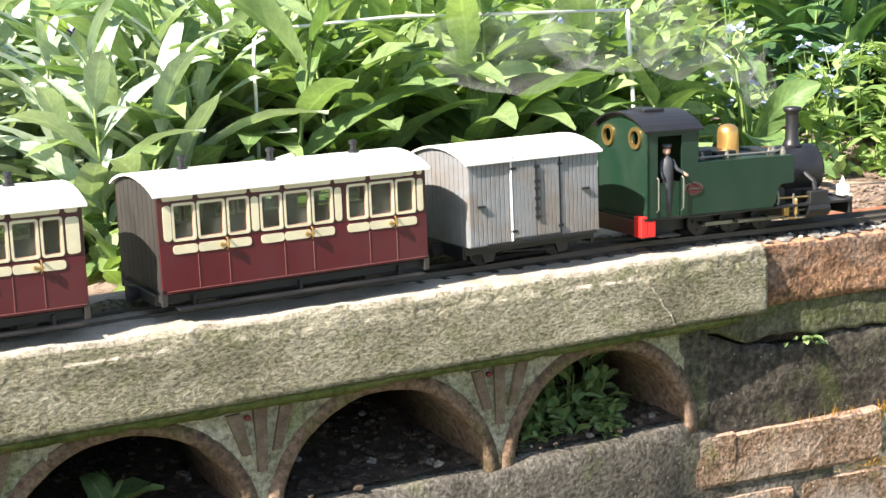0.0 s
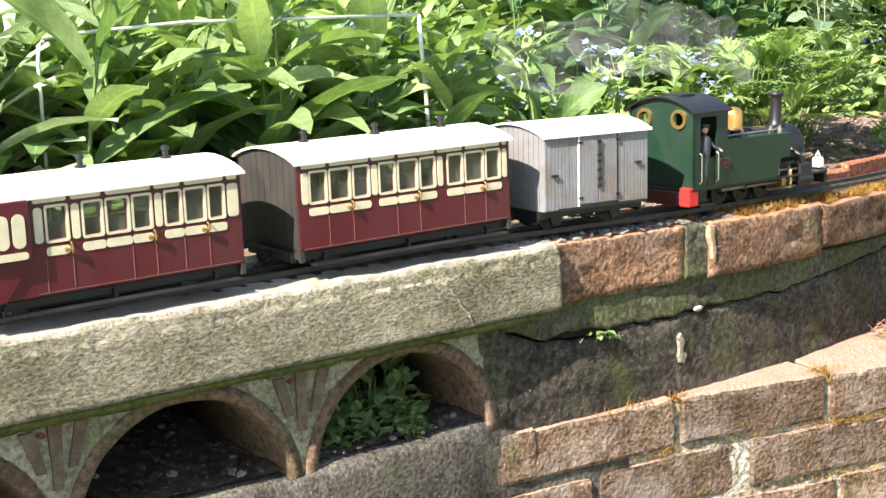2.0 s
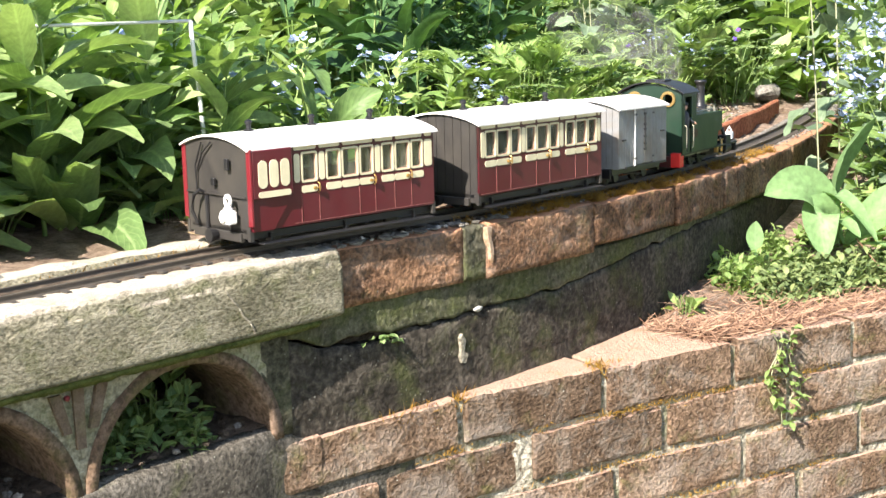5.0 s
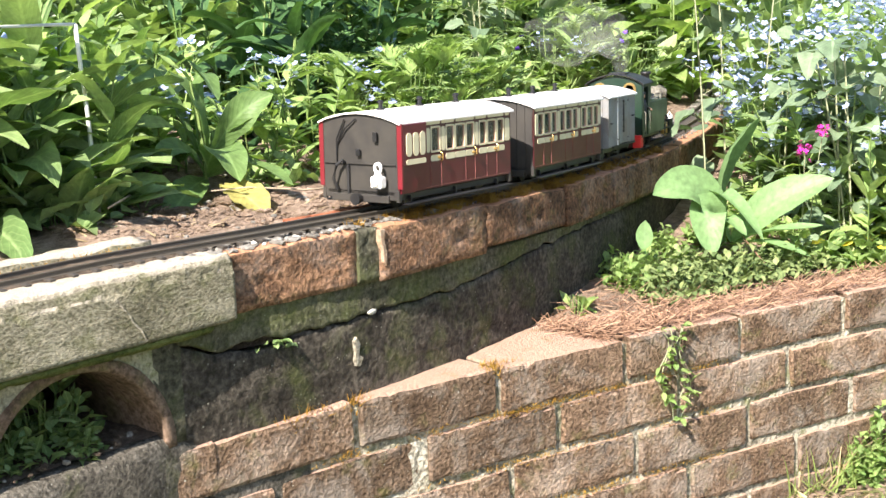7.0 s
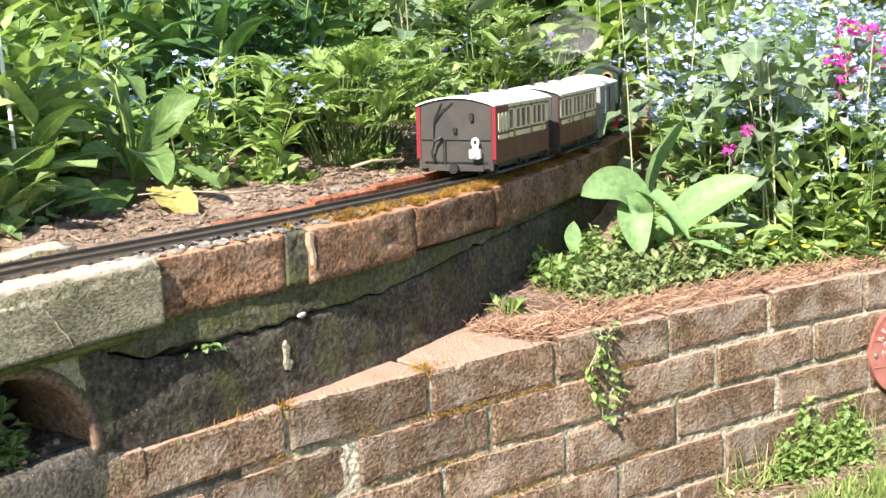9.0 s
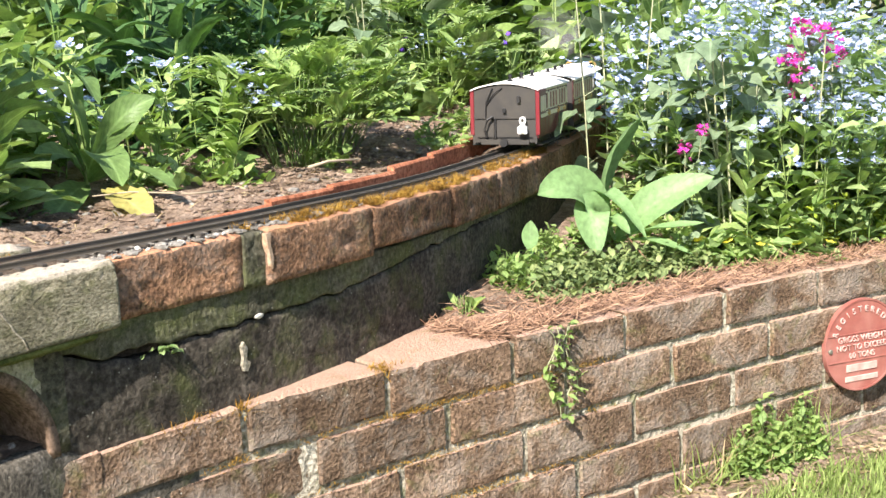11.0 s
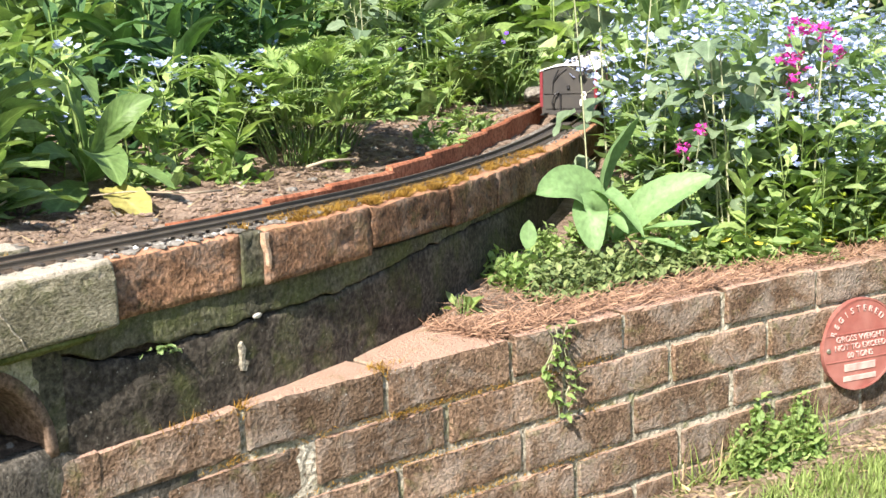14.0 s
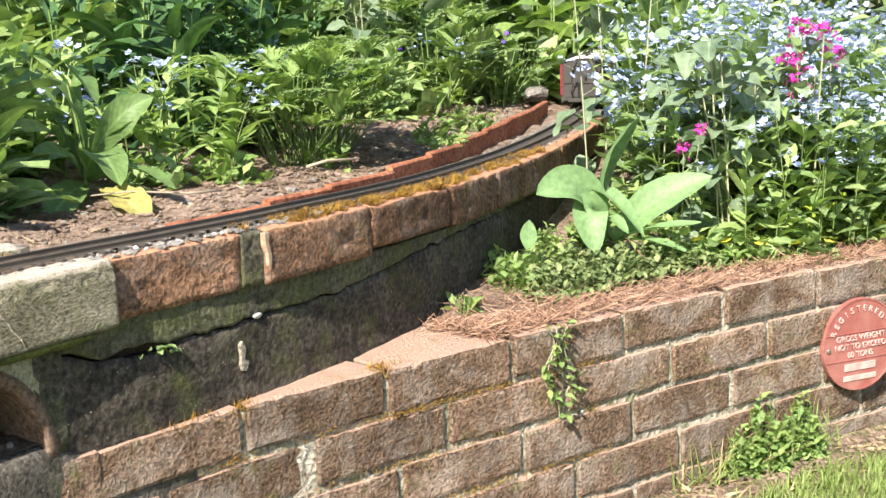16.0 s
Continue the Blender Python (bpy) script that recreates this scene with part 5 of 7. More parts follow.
    part("smokebox", lathe(bmesh.new(), [(0.0285, 0.058), (0.0285, 0.060), (0.028, 0.061), (0.028, 0.114), (0.0285, 0.115), (0.0285, 0.118), (0.024, 0.122), (0.012, 0.1265), (0.004, 0.1275)], 28, "x", (0, 0, 0.0615)), BLACK, top, "satin black smokebox", smooth=True)
    part("boiler_band", lathe(bmesh.new(), [(0.0288, 0.0575), (0.0288, 0.0605)], 28, "x", (0, 0, 0.0615)), BRASS, top)
    for k in range(9):
        aa = radians(20 + 40 * k)
        part("rivet", lathe(bmesh.new(), [(0.001, 0.0), (0.001, 0.0007)], 6, "x", (0.1175, 0.0262 * math.cos(aa), 0.0615 + 0.0262 * math.sin(aa))), BLACK, top)
    part("saddle", boxed(0.07, 0.112, -0.02, 0.02, 0.0295, 0.045, 0.003), BLACK, top)
    part("chimney", lathe(bmesh.new(), [(0.0125, 0.087), (0.0095, 0.091), (0.0075, 0.096), (0.0072, 0.122), (0.0078, 0.126), (0.0102, 0.128), (0.0102, 0.1315), (0.007, 0.1325), (0.0055, 0.128)], 20, "z", (0.094, 0, 0)), BLACK, top, "tall black chimney", smooth=True)
    part("dome", lathe(bmesh.new(), [(0.0145, 0.083), (0.0124, 0.0865), (0.012, 0.092), (0.012, 0.108), (0.0108, 0.1132), (0.007, 0.1168), (0.002, 0.118)], 24, "z", (0.006, 0, 0)), COPPER, top, "polished copper steam dome", smooth=True)
    for u0, u1, h in ((-0.064, -0.036, 0.094), (-0.03, -0.004, 0.092), (0.033, 0.056, 0.089)):
        part("tank_fitting", boxed(u0, u1, -0.030, 0.022, 0.084, h, 0.001), BLACK, top)
    for u, y in ((-0.05, -0.03), (-0.02, -0.034), (0.035, -0.036), (0.045, -0.03), (0.052, -0.038)):
        part("valve", lathe(bmesh.new(), [(0.003, 0.084), (0.003, 0.089), (0.0018, 0.09), (0.0018, 0.093)], 8, "z", (u, y, 0)), STEEL, top)
    part("tank_pipe", tube(bmesh.new(), [(-0.066, -0.04, 0.088), (0.0, -0.04, 0.0885), (0.04, -0.038, 0.088), (0.06, -0.03, 0.09)], 0.0013, 6), STEEL, top)
    # the van's shade is put into the beam's colour; its near end stays bright
    part("rear_beam", boxed(-0.1375, -0.131, -0.0485, 0.0485, 0.0095, 0.0265, 0.001), MAROON_DARK, top, "red buffer beam darkened as if shaded by the van")
    part("beam_end", boxed(-0.1382, -0.1302, -0.0488, -0.034, 0.0093, 0.0315, 0.0008), RED, top, "bright red end of the buffer beam")
    part("bunker_foot", boxed(-0.131, -0.12, -0.0485, -0.036, 0.0095, 0.0295, 0.0006), RED, top)
    part("front_beam", boxed(0.138, 0.144, -0.047, 0.047, 0.0125, 0.0315, 0.001), BLACK, top, "black front beam")
    lamp = part("head_lamp", boxed(0.133, 0.144, -0.042, -0.030, 0.0315, 0.045, 0.0015), LAMP_WHITE, top, "white head lamp")
    part("lamp_handle", tube(bmesh.new(), [(0.138, -0.040, 0.045), (0.138, -0.036, 0.053), (0.138, -0.032, 0.045)], 0.0012, 6), LAMP_WHITE, lamp)
    part("coupling", lathe(bmesh.new(), [(0.006, 0.144), (0.008, 0.155), (0.008, 0.158)], 12, "x", (0, 0, 0.0185)), BLACK, top)
    for u in (-0.046, -0.004, 0.038):
        wheelset(top, u, 0.0145)
    return top


rods = []
engine = loco()
goods = van()
coach_a = coach(False)
coach_b = coach(True)
coach_a.scale, coach_b.scale, goods.scale = (0.976, 1, 1), (0.976, 1, 1), (0.965, 1, 1)


def driver():
    """A small painted figure in the cab doorway."""
    bm = bmesh.new()
    lathe(bm, [(0.0052, 0.031), (0.006, 0.050), (0.0062, 0.062), (0.0072, 0.072), (0.0074, 0.082), (0.006, 0.0905), (0.0025, 0.093), (0.0022, 0.0945)], 12)
    bmesh.ops.create_icosphere(bm, subdivisions=2, radius=0.0044, matrix=Matrix.Translation((0, 0, 0.099)) @ Matrix.Diagonal((1, 0.95, 1.15, 1)))
    lathe(bm, [(0.0052, 0.1018), (0.0054, 0.1045), (0.0045, 0.106)], 12)
    tube(bm, [(-0.0065, 0, 0.089), (-0.0085, -0.002, 0.078), (-0.0075, -0.006, 0.070)], [0.0024, 0.0021, 0.0016], 7)
    tube(bm, [(0.0065, 0, 0.089), (0.0095, -0.004, 0.080), (0.017, -0.011, 0.0735), (0.019, -0.012, 0.0725)], [0.0024, 0.0022, 0.0017, 0.0015], 7)
    ob = part("driver_figure", bm, FIGURE, smooth=True)
    m, nt, b = nodes_of("figure_colours")
    sep = nt.nodes.new("ShaderNodeSeparateXYZ")
    nt.links.new(coords(nt), sep.inputs[0])
    z = sep.outputs[2]
    skin = mth(nt, "MULTIPLY", mth(nt, "GREATER_THAN", z, 0.0945), mth(nt, "LESS_THAN", z, 0.1018))
    cuff = mth(nt, "MULTIPLY", mth(nt, "GREATER_THAN", sep.outputs[0], 0.0145), 1.0)
    col = mix(nt, mth(nt, "MAXIMUM", skin, cuff), (0.035, 0.038, 0.045), (0.55, 0.33, 0.24))
    nt.links.new(col, b.inputs["Base Color"])
    b.inputs["Roughness"].default_value = 0.6
    ob.data.materials.clear()
    ob.data.materials.append(m)
    return tagged(ob, "small painted driver figure in dark overalls and cap", "figurine")


figure = driver()


# ---- plants ----
rng = random.Random(11)


def shape_of(kind, t):
    if kind == "lance":
        return np.sin(np.pi * np.clip(t, 0, 1) ** 0.85) ** 0.8 * (1 - 0.15 * t) + 0.06 * (1 - t)
    if kind == "oval":
        return np.sin(np.pi * t ** 0.8) ** 0.55
    if kind == "heart":
        return np.where(t < 0.12, 0.55 + 3.5 * t, (1 - (np.clip(t - 0.12, 0, 1) / 0.88) ** 1.7)) * (1 + 0.1 * np.cos(t * 40))
    if kind == "broad":
        return np.sin(np.pi * np.clip(0.04 + 0.96 * t, 0, 1) ** 1.25) ** 0.62 * (1 - 0.1 * t)
    if kind == "strap":
        return np.minimum(1.0, 0.45 + 2.2 * t) * (1 - t ** 3.2)
    if kind == "cut":
        return np.sin(np.pi * t ** 1.2) ** 0.7 * (0.75 + 0.35 * np.cos(t * 17))
    return (1 - t) ** 0.8 + 0.02


class Leaves:
    """Gathers curved leaf blades into one mesh."""

    def __init__(self):
        self.v, self.f, self.uv, self.count = [], [], [], 0

    def leaf(self, base, az, el, length, width, droop=0.6, kind="lance", n=5, fold=0.3, roll=0.0):
        t = np.linspace(0, 1, n + 1)
        ang = el - droop * t ** 1.3
        h = np.array((math.cos(az), math.sin(az), 0.0))
        up = np.array((0, 0, 1.0))
        dirs = np.cos(ang)[:, None] * h + np.sin(ang)[:, None] * up
        pts = np.array(base) + np.vstack([np.zeros(3), np.cumsum(dirs[:-1] * length / n, 0)])
        nor = -np.sin(ang)[:, None] * h + np.cos(ang)[:, None] * up
        side = np.array((-h[1], h[0], 0.0))[None] * math.cos(roll) + nor * math.sin(roll)
        nor = nor * math.cos(roll) - np.array((-h[1], h[0], 0.0))[None] * math.sin(roll)
        w = 0.5 * width * shape_of(kind, t)[:, None]
        wave = 0.12 * width * np.sin(t * 9 + az)[:, None] * nor
        rows = np.stack([pts + side * w + nor * w * fold + wave, pts, pts - side * w + nor * w * fold - wave * 0.5], 1).reshape(-1, 3)
        o = self.count
        self.v.append(rows)
        for i in range(n):
            a = o + 3 * i
            for k in (0, 1):
                self.f.append((a + k, a + k + 1, a + k + 4, a + k + 3))
                self.uv += [(0.5 * k, t[i]), (0.5 * k + 0.5, t[i]), (0.5 * k + 0.5, t[i + 1]), (0.5 * k, t[i + 1])]
        self.count += len(rows)
        return pts

    def blade(self, spine, width, facing, kind="strap", n=12, fold=0.22, ripple=0.0):
        """A broad leaf along a bending spine of four points, its upper side turned one way."""
        t = np.linspace(0, 1, n + 1)[:, None]
        a, b, c, d = (np.array(p, float) for p in spine)
        pts = (1 - t) ** 3 * a + 3 * t * (1 - t) ** 2 * (b + 0.25 * (b - a)) + 3 * t ** 2 * (1 - t) * (c + 0.25 * (c - d)) + t ** 3 * d
        tan = np.gradient(pts, axis=0)
        tan /= np.linalg.norm(tan, axis=1)[:, None]
        side = np.cross(tan, np.array(facing, float))
        side /= np.linalg.norm(side, axis=1)[:, None]
        nor = np.cross(side, tan)
        w = 0.5 * width * shape_of(kind, t[:, 0])[:, None]
        across, cols = (-1.0, -0.5, 0.0, 0.5, 1.0), []
        for q in across:
            wave = ripple * width * abs(q) * np.sin(t * 23 + 3 * q)
            cols.append(pts + side * w * q + nor * (w * fold * q * q + wave))
        rows = np.stack(cols, 1).reshape(-1, 3)
        o = self.count
        self.v.append(rows)
        for i in range(n):
            for k in range(4):
                m = o + 5 * i + k
                self.f.append((m, m + 1, m + 6, m + 5))
                u0, u1 = 0.25 * k, 0.25 * k + 0.25
                self.uv += [(u0, t[i, 0]), (u1, t[i, 0]), (u1, t[i + 1, 0]), (u0, t[i + 1, 0])]
        self.count += len(rows)

    def stem(self, pts, r0, r1):
        pts = np.array(pts, float)
        o, n = self.count, len(pts)
        for i, p in enumerate(pts):
            r = r0 + (r1 - r0) * i / (n - 1)
            self.v.append(p + r * np.array([(math.cos(k * 2.094), math.sin(k * 2.094), 0) for k in range(3)]))
        for i in range(n - 1):
            for k in range(3):
                a, b = o + 3 * i + k, o + 3 * i + (k + 1) % 3
                self.f.append((a, b, b + 3, a + 3))
                self.uv += [(0.2, 0), (0.2, 0), (0.2, 1), (0.2, 1)]
        self.count += 3 * n

    def bloom(self, p, r, tilt_az, tilt, petals=5, cup=0.25):
        """A flat flower of rounded petals."""
        nrm = Vector((math.cos(tilt_az) * math.sin(tilt), math.sin(tilt_az) * math.sin(tilt), math.cos(tilt)))
        a = nrm.orthogonal().normalized()
        b = nrm.cross(a)
        c = Vector(p)
        for k in range(petals):
            q = 2 * math.pi * k / petals
            d, e = math.cos(q) * a + math.sin(q) * b, -math.sin(q) * a + math.cos(q) * b
            o = self.count
            self.v.append(np.array([c, c + 0.6 * r * d + 0.42 * r * e + nrm * r * cup * 0.4, c + r * d + nrm * r * cup, c + 0.6 * r * d - 0.42 * r * e + nrm * r * cup * 0.4]))
            self.f.append((o, o + 1, o + 2, o + 3))
            self.uv += [(0.2, 0), (0.2, 0.5), (0.2, 1), (0.2, 0.5)]
            self.count += 4

    def mesh(self, name, material):
        me = bpy.data.meshes.new(name)
        me.from_pydata(np.vstack(self.v).tolist(), [], self.f)
        uv = me.uv_layers.new(name="uv")
        uv.data.foreach_set("uv", np.array(self.uv, dtype=np.float32).ravel())
        me.polygons.foreach_set("use_smooth", [True] * len(me.polygons))
        me.materials.append(material)
        return me


def plant(name, label, category, group, parts):
    top = tagged(new(name, None), label, category, group)
    for nm, lv, mat, lab in parts:
        if lv.count:
            tagged(part(nm, lv.mesh(nm, mat), mat, top, lab), kind="stuff")
    return top


def bent(x, y, h, lean, az, n=5):
    return [(x + lean * (k / (n - 1)) ** 1.5 * math.cos(az), y + lean * (k / (n - 1)) ** 1.5 * math.sin(az), h * k / (n - 1)) for k in range(n)]


def lance_clump(mat, label, height=0.3, stems=8, leaf_len=0.12, leaf_w=0.027, spread=0.09, flower=None, category="perennial", el=0.75, rosette=10):
    st, lv, fl = Leaves(), Leaves(), Leaves()
    for k in range(stems):
        az = rng.uniform(0, 6.28)
        r = spread * math.sqrt(rng.random())
        x, y = r * math.cos(az), r * math.sin(az)
        h = height * rng.uniform(0.65, 1.05)
        path = bent(x, y, h, rng.uniform(0.01, 0.06), az)
        st.stem(path, 0.0032, 0.0018)
        n = rng.randint(9, 13)
        for i in range(n):
            f = (i + 1) / n
            q = np.array([np.interp(f * 4, range(5), [p[j] for p in path]) for j in range(3)])
            sc = 0.55 + 0.6 * math.sin(math.pi * min(1, 0.25 + 0.75 * f)) if f < 0.85 else 0.55
            lv.leaf(q, i * 2.4 + az + rng.uniform(-0.4, 0.4), el + 0.35 * (f - 0.5) + rng.uniform(-0.3, 0.25), leaf_len * sc * rng.uniform(0.8, 1.15), leaf_w * sc * rng.uniform(0.8, 1.2), rng.uniform(0.5, 1.35), "lance", 6, rng.uniform(0.15, 0.5), rng.uniform(-0.5, 0.5))
        if flower and rng.random() < flower[1]:
            p = path[-1]
            for j in range(12):
                fl.leaf(p, j * 0.52, rng.uniform(0.3, 1.1), rng.uniform(0.016, 0.026), 0.006, 0.3, "oval", 3)
    for k in range(rosette):
        az = rng.uniform(0, 6.28)
        lv.leaf((spread * 0.6 * math.cos(az), spread * 0.6 * math.sin(az), 0.005), az, rng.uniform(0.3, 1.0), leaf_len * rng.uniform(0.9, 1.4), leaf_w * rng.uniform(1.1, 1.6), rng.uniform(0.6, 1.3), "lance", 6, 0.3, rng.uniform(-0.4, 0.4))
    return plant("border_plant", label, category, "border plants", [("stalk", st, STEM, ""), ("foliage", lv, mat, ""), ("flower_head", fl, flower[0] if flower else BLUE, "ragged violet flower")])


def blue_clump(label, stems=16, height=0.2, spread=0.09, density=9, leaf_mat=None):
    st, lv, fl = Leaves(), Leaves(), Leaves()
    for k in range(stems):
        az, r = rng.uniform(0, 6.28), spread * math.sqrt(rng.random())
        path = bent(r * math.cos(az), r * math.sin(az), height * rng.uniform(0.6, 1.1), rng.uniform(0.01, 0.06), az)
        st.stem(path, 0.0014, 0.0008)
        for i in range(13):
            f = rng.uniform(0.02, 0.92)
            q = [float(np.interp(f * 4, range(5), [p[j] for p in path])) for j in range(3)]
            lv.leaf(q, rng.uniform(0, 6.28), rng.uniform(0.1, 1.0), rng.uniform(0.035, 0.062), rng.uniform(0.011, 0.018), rng.uniform(0.4, 1.0), "oval", 3, 0.25, rng.uniform(-0.5, 0.5))
        for b in range(3):
            ba = rng.uniform(0, 6.28)
            c = np.array(path[-1]) + np.array((0.026 * math.cos(ba) * b * 0.7, 0.026 * math.sin(ba) * b * 0.7, rng.uniform(-0.022, 0.006)))
            for j in range(density // 3 + 1):
                p = c + np.array((rng.gauss(0, 0.0062), rng.gauss(0, 0.0062), rng.gauss(0, 0.0045)))
                fl.bloom(p, rng.uniform(0.0045, 0.0066), rng.uniform(0, 6.28), rng.uniform(0, 0.9))
    return plant("forget_me_not", label, "flower", "blue flowers", [("stalk", st, STEM, ""), ("foliage", lv, leaf_mat or FRESH, ""), ("flower_head", fl, BLUE, "clusters of tiny pale blue flowers")])


def cut_clump(mat, label, height=0.2, leaves=40, spread=0.1, size=0.042):
    st, lv = Leaves(), Leaves()
    for k in range(leaves):
        az, r = rng.uniform(0, 6.28), spread * math.sqrt(rng.random())
        h = height * rng.uniform(0.35, 1.05)
        path = bent(0.4 * r * math.cos(az), 0.4 * r * math.sin(az), h, r * 0.9, az, 4)
        st.stem(path, 0.0013, 0.0009)
        s = size * rng.uniform(0.7, 1.2)
        tilt, fall = rng.uniform(0.1, 1.2), rng.uniform(0.3, 0.9)
        for j in range(-3, 4):
            ln, aj = s * (1.1 - 0.1 * abs(j)), az + j * 0.62
            spine = lv.leaf(path[-1], aj, tilt - 0.06 * abs(j), ln, s * 0.25, fall, "lance", 4, 0.2, rng.uniform(-0.3, 0.3))
            for turn in (-0.65, 0.65):
                lv.leaf(spine[2], aj + turn, tilt - 0.2, ln * 0.5, s * 0.17, fall, "lance", 2, 0.2)
    return plant("cranesbill", label, "perennial", "border plants", [("stalk", st, STEM, ""), ("foliage", lv, mat, "")])


def heart_clump(mat, label, height=0.35, stems=3, leaf=0.05, spread=0.05, flower=None, leaves=13):
    st, lv, fl = Leaves(), Leaves(), Leaves()
    for k in range(stems):
        az = rng.uniform(0, 6.28)
        x, y = spread * math.cos(az) * rng.random(), spread * math.sin(az) * rng.random()
        path = bent(x, y, height * rng.uniform(0.8, 1.1), rng.uniform(0.0, 0.05), az)
        st.stem(path, 0.0026, 0.0016)
        for i in range(leaves):
            f = (i + 0.5) / leaves
            q = np.array([np.interp(f * 4, range(5), [p[j] for p in path]) for j in range(3)])
            a = i * 2.4 + rng.uniform(-0.5, 0.5)
            tip = q + np.array((math.cos(a), math.sin(a), 0.55)) * leaf * 0.55
            st.stem([q, (q + tip) / 2, tip], 0.0011, 0.0009)
            lv.leaf(tip, a, rng.uniform(-0.9, 0.25), leaf * rng.uniform(0.75, 1.25), leaf * rng.uniform(0.75, 1.0), rng.uniform(0.2, 0.8), "heart", 7, 0.22, rng.uniform(-0.5, 0.5))
        if flower:
            for j in range(14):
                p = np.array(path[-1]) + np.array((rng.gauss(0, 0.014), rng.gauss(0, 0.014), rng.gauss(0.004, 0.012)))
                fl.bloom(p, rng.uniform(0.008, 0.012), rng.uniform(0, 6.28), rng.uniform(0.2, 1.3), 4)
    return plant("honesty_plant", label, "perennial", "border plants", [("stalk", st, PALE_STEM, ""), ("foliage", lv, mat, ""), ("flower_head", fl, flower or PINK, "magenta flower heads")])


def low_mat(mat, label, spread=0.08, height=0.04, leaves=260, leaf=0.012, name="ground_cover", kind="oval", flower=None):
    st, lv, fl = Leaves(), Leaves(), Leaves()
    for k in range(leaves):
        az, r = rng.uniform(0, 6.28), spread * math.sqrt(rng.random())
        z = height * rng.random() * (1.15 - (r / spread) ** 2)
        lv.leaf((r * math.cos(az), r * math.sin(az), max(0.0, z)), rng.uniform(0, 6.28), rng.uniform(-0.2, 1.1), leaf * rng.uniform(0.7, 1.4), leaf * rng.uniform(0.35, 0.75), rng.uniform(0.2, 0.9), kind, 3, 0.3, rng.uniform(-0.6, 0.6))
    for k in range(14):
        az, r = rng.uniform(0, 6.28), spread * 0.8 * math.sqrt(rng.random())
        st.stem(bent(r * math.cos(az) * 0.5, r * math.sin(az) * 0.5, height * 0.9, r * 0.5, az, 3), 0.001, 0.0007)
    if flower:
        for k in range(flower[1]):
            az, r = rng.uniform(0, 6.28), spread * math.sqrt(rng.random())
            fl.bloom((r * math.cos(az), r * math.sin(az), height * rng.uniform(0.9, 1.2)), flower[2] * rng.uniform(0.8, 1.2), rng.uniform(0, 6.28), rng.uniform(0.2, 0.9), 5)
    return plant(name, label, "plant", "low plants", [("stalk", st, STEM, ""), ("foliage", lv, mat, ""), ("flower_head", fl, flower[0] if flower else YELLOW, "")])


def set_at(ob, x, y, z, turn=0.0, scale=1.0):
    ob.matrix_basis = Matrix.Translation((x, y, z)) @ Matrix.Rotation(turn, 4, "Z") @ Matrix.Scale(scale, 4)
    return ob


def strew(kinds, spots, height, low=0.85, high=1.15):
    """Set out copies of some plants; the first of each kind is used too."""
    used = set()
    for n, (x, y) in enumerate(spots):
        ob = kinds[n % len(kinds)]
        m = Matrix.Translation((x, y, height(x, y) - 0.004)) @ Matrix.Rotation(rng.uniform(0, 6.28), 4, "Z") @ Matrix.Scale(rng.uniform(low, high), 4)
        if n % len(kinds) not in used:
            used.add(n % len(kinds))
            ob.matrix_basis = m
        else:
            copy_thing(ob, m)
            

def spots_in(n, x0, x1, y0, y1, ok=lambda x, y: True, gap=0.0):
    out, tries = [], 0
    while len(out) < n and tries < n * 60:
        tries += 1
        x, y = rng.uniform(x0, x1), rng.uniform(y0, y1)
        if ok(x, y) and all((x - a) ** 2 + (y - b) ** 2 > gap * gap for a, b in out):
            out.append((x, y))
    return out


def behind(d):
    return lambda x, y: y > track_y(min(4.0, x)) + d and math.atan2(x, y) < 1.36


GREEN_BORDER = [lance_clump(LANCE, "leafy green border plant with long broad leaves", 0.27, 7, 0.15, 0.042) for k in range(3)] + [lance_clump(FRESH, "bright green leafy border plant", 0.24, 7, 0.13, 0.04) for k in range(2)]
SILVER_BORDER = [lance_clump(SILVER, "felted grey-green border plant", 0.26, 6, 0.17, 0.032, el=0.95) for k in range(2)]
VIOLET_BORDER = [lance_clump(SILVER, "grey-green knapweed with violet flowers", 0.25, 5, 0.17, 0.03, flower=(VIOLET, 0.5), el=0.95)]
strew(GREEN_BORDER, spots_in(26, 0.55, 1.5, 1.50, 2.0, lambda x, y: x < 0.5 + 0.62 * y and not (x > 1.15 and y < 1.86), 0.12), bed_height)
strew(SILVER_BORDER, spots_in(13, 0.1, 0.72, 1.45, 2.3, lambda x, y: x < 0.38 * y, 0.13), bed_height)
strew(VIOLET_BORDER, [(0.62, 1.72), (0.42, 1.85), (1.0, 2.35)], bed_height)
BACK_BORDER = [lance_clump(LANCE, "tall leafy green plant in the border", 0.40, 8, 0.16, 0.045, 0.13) for k in range(2)] + [lance_clump(FRESH, "tall bright green plant in the border", 0.36, 8, 0.15, 0.042, 0.13)] + [lance_clump(SILVER, "tall grey-green plant in the border", 0.38, 8, 0.13, 0.028, 0.12)]
strew(BACK_BORDER, spots_in(44, 0.2, 2.6, 2.15, 3.3, lambda x, y: x < 0.9 * y and not (1.5 < x < 2.3 and y < 2.4), 0.17), bed_height, 0.9, 1.25)
DARK_BORDER = [lance_clump(DEEP, "dark green shrubby plant at the back", 0.34, 9, 0.11, 0.028, 0.13, category="shrub") for k in range(2)] + [low_mat(DEEP, "dark green shrub with needle leaves", 0.16, 0.34, 1500, 0.026, "dark_shrub", "lance")]
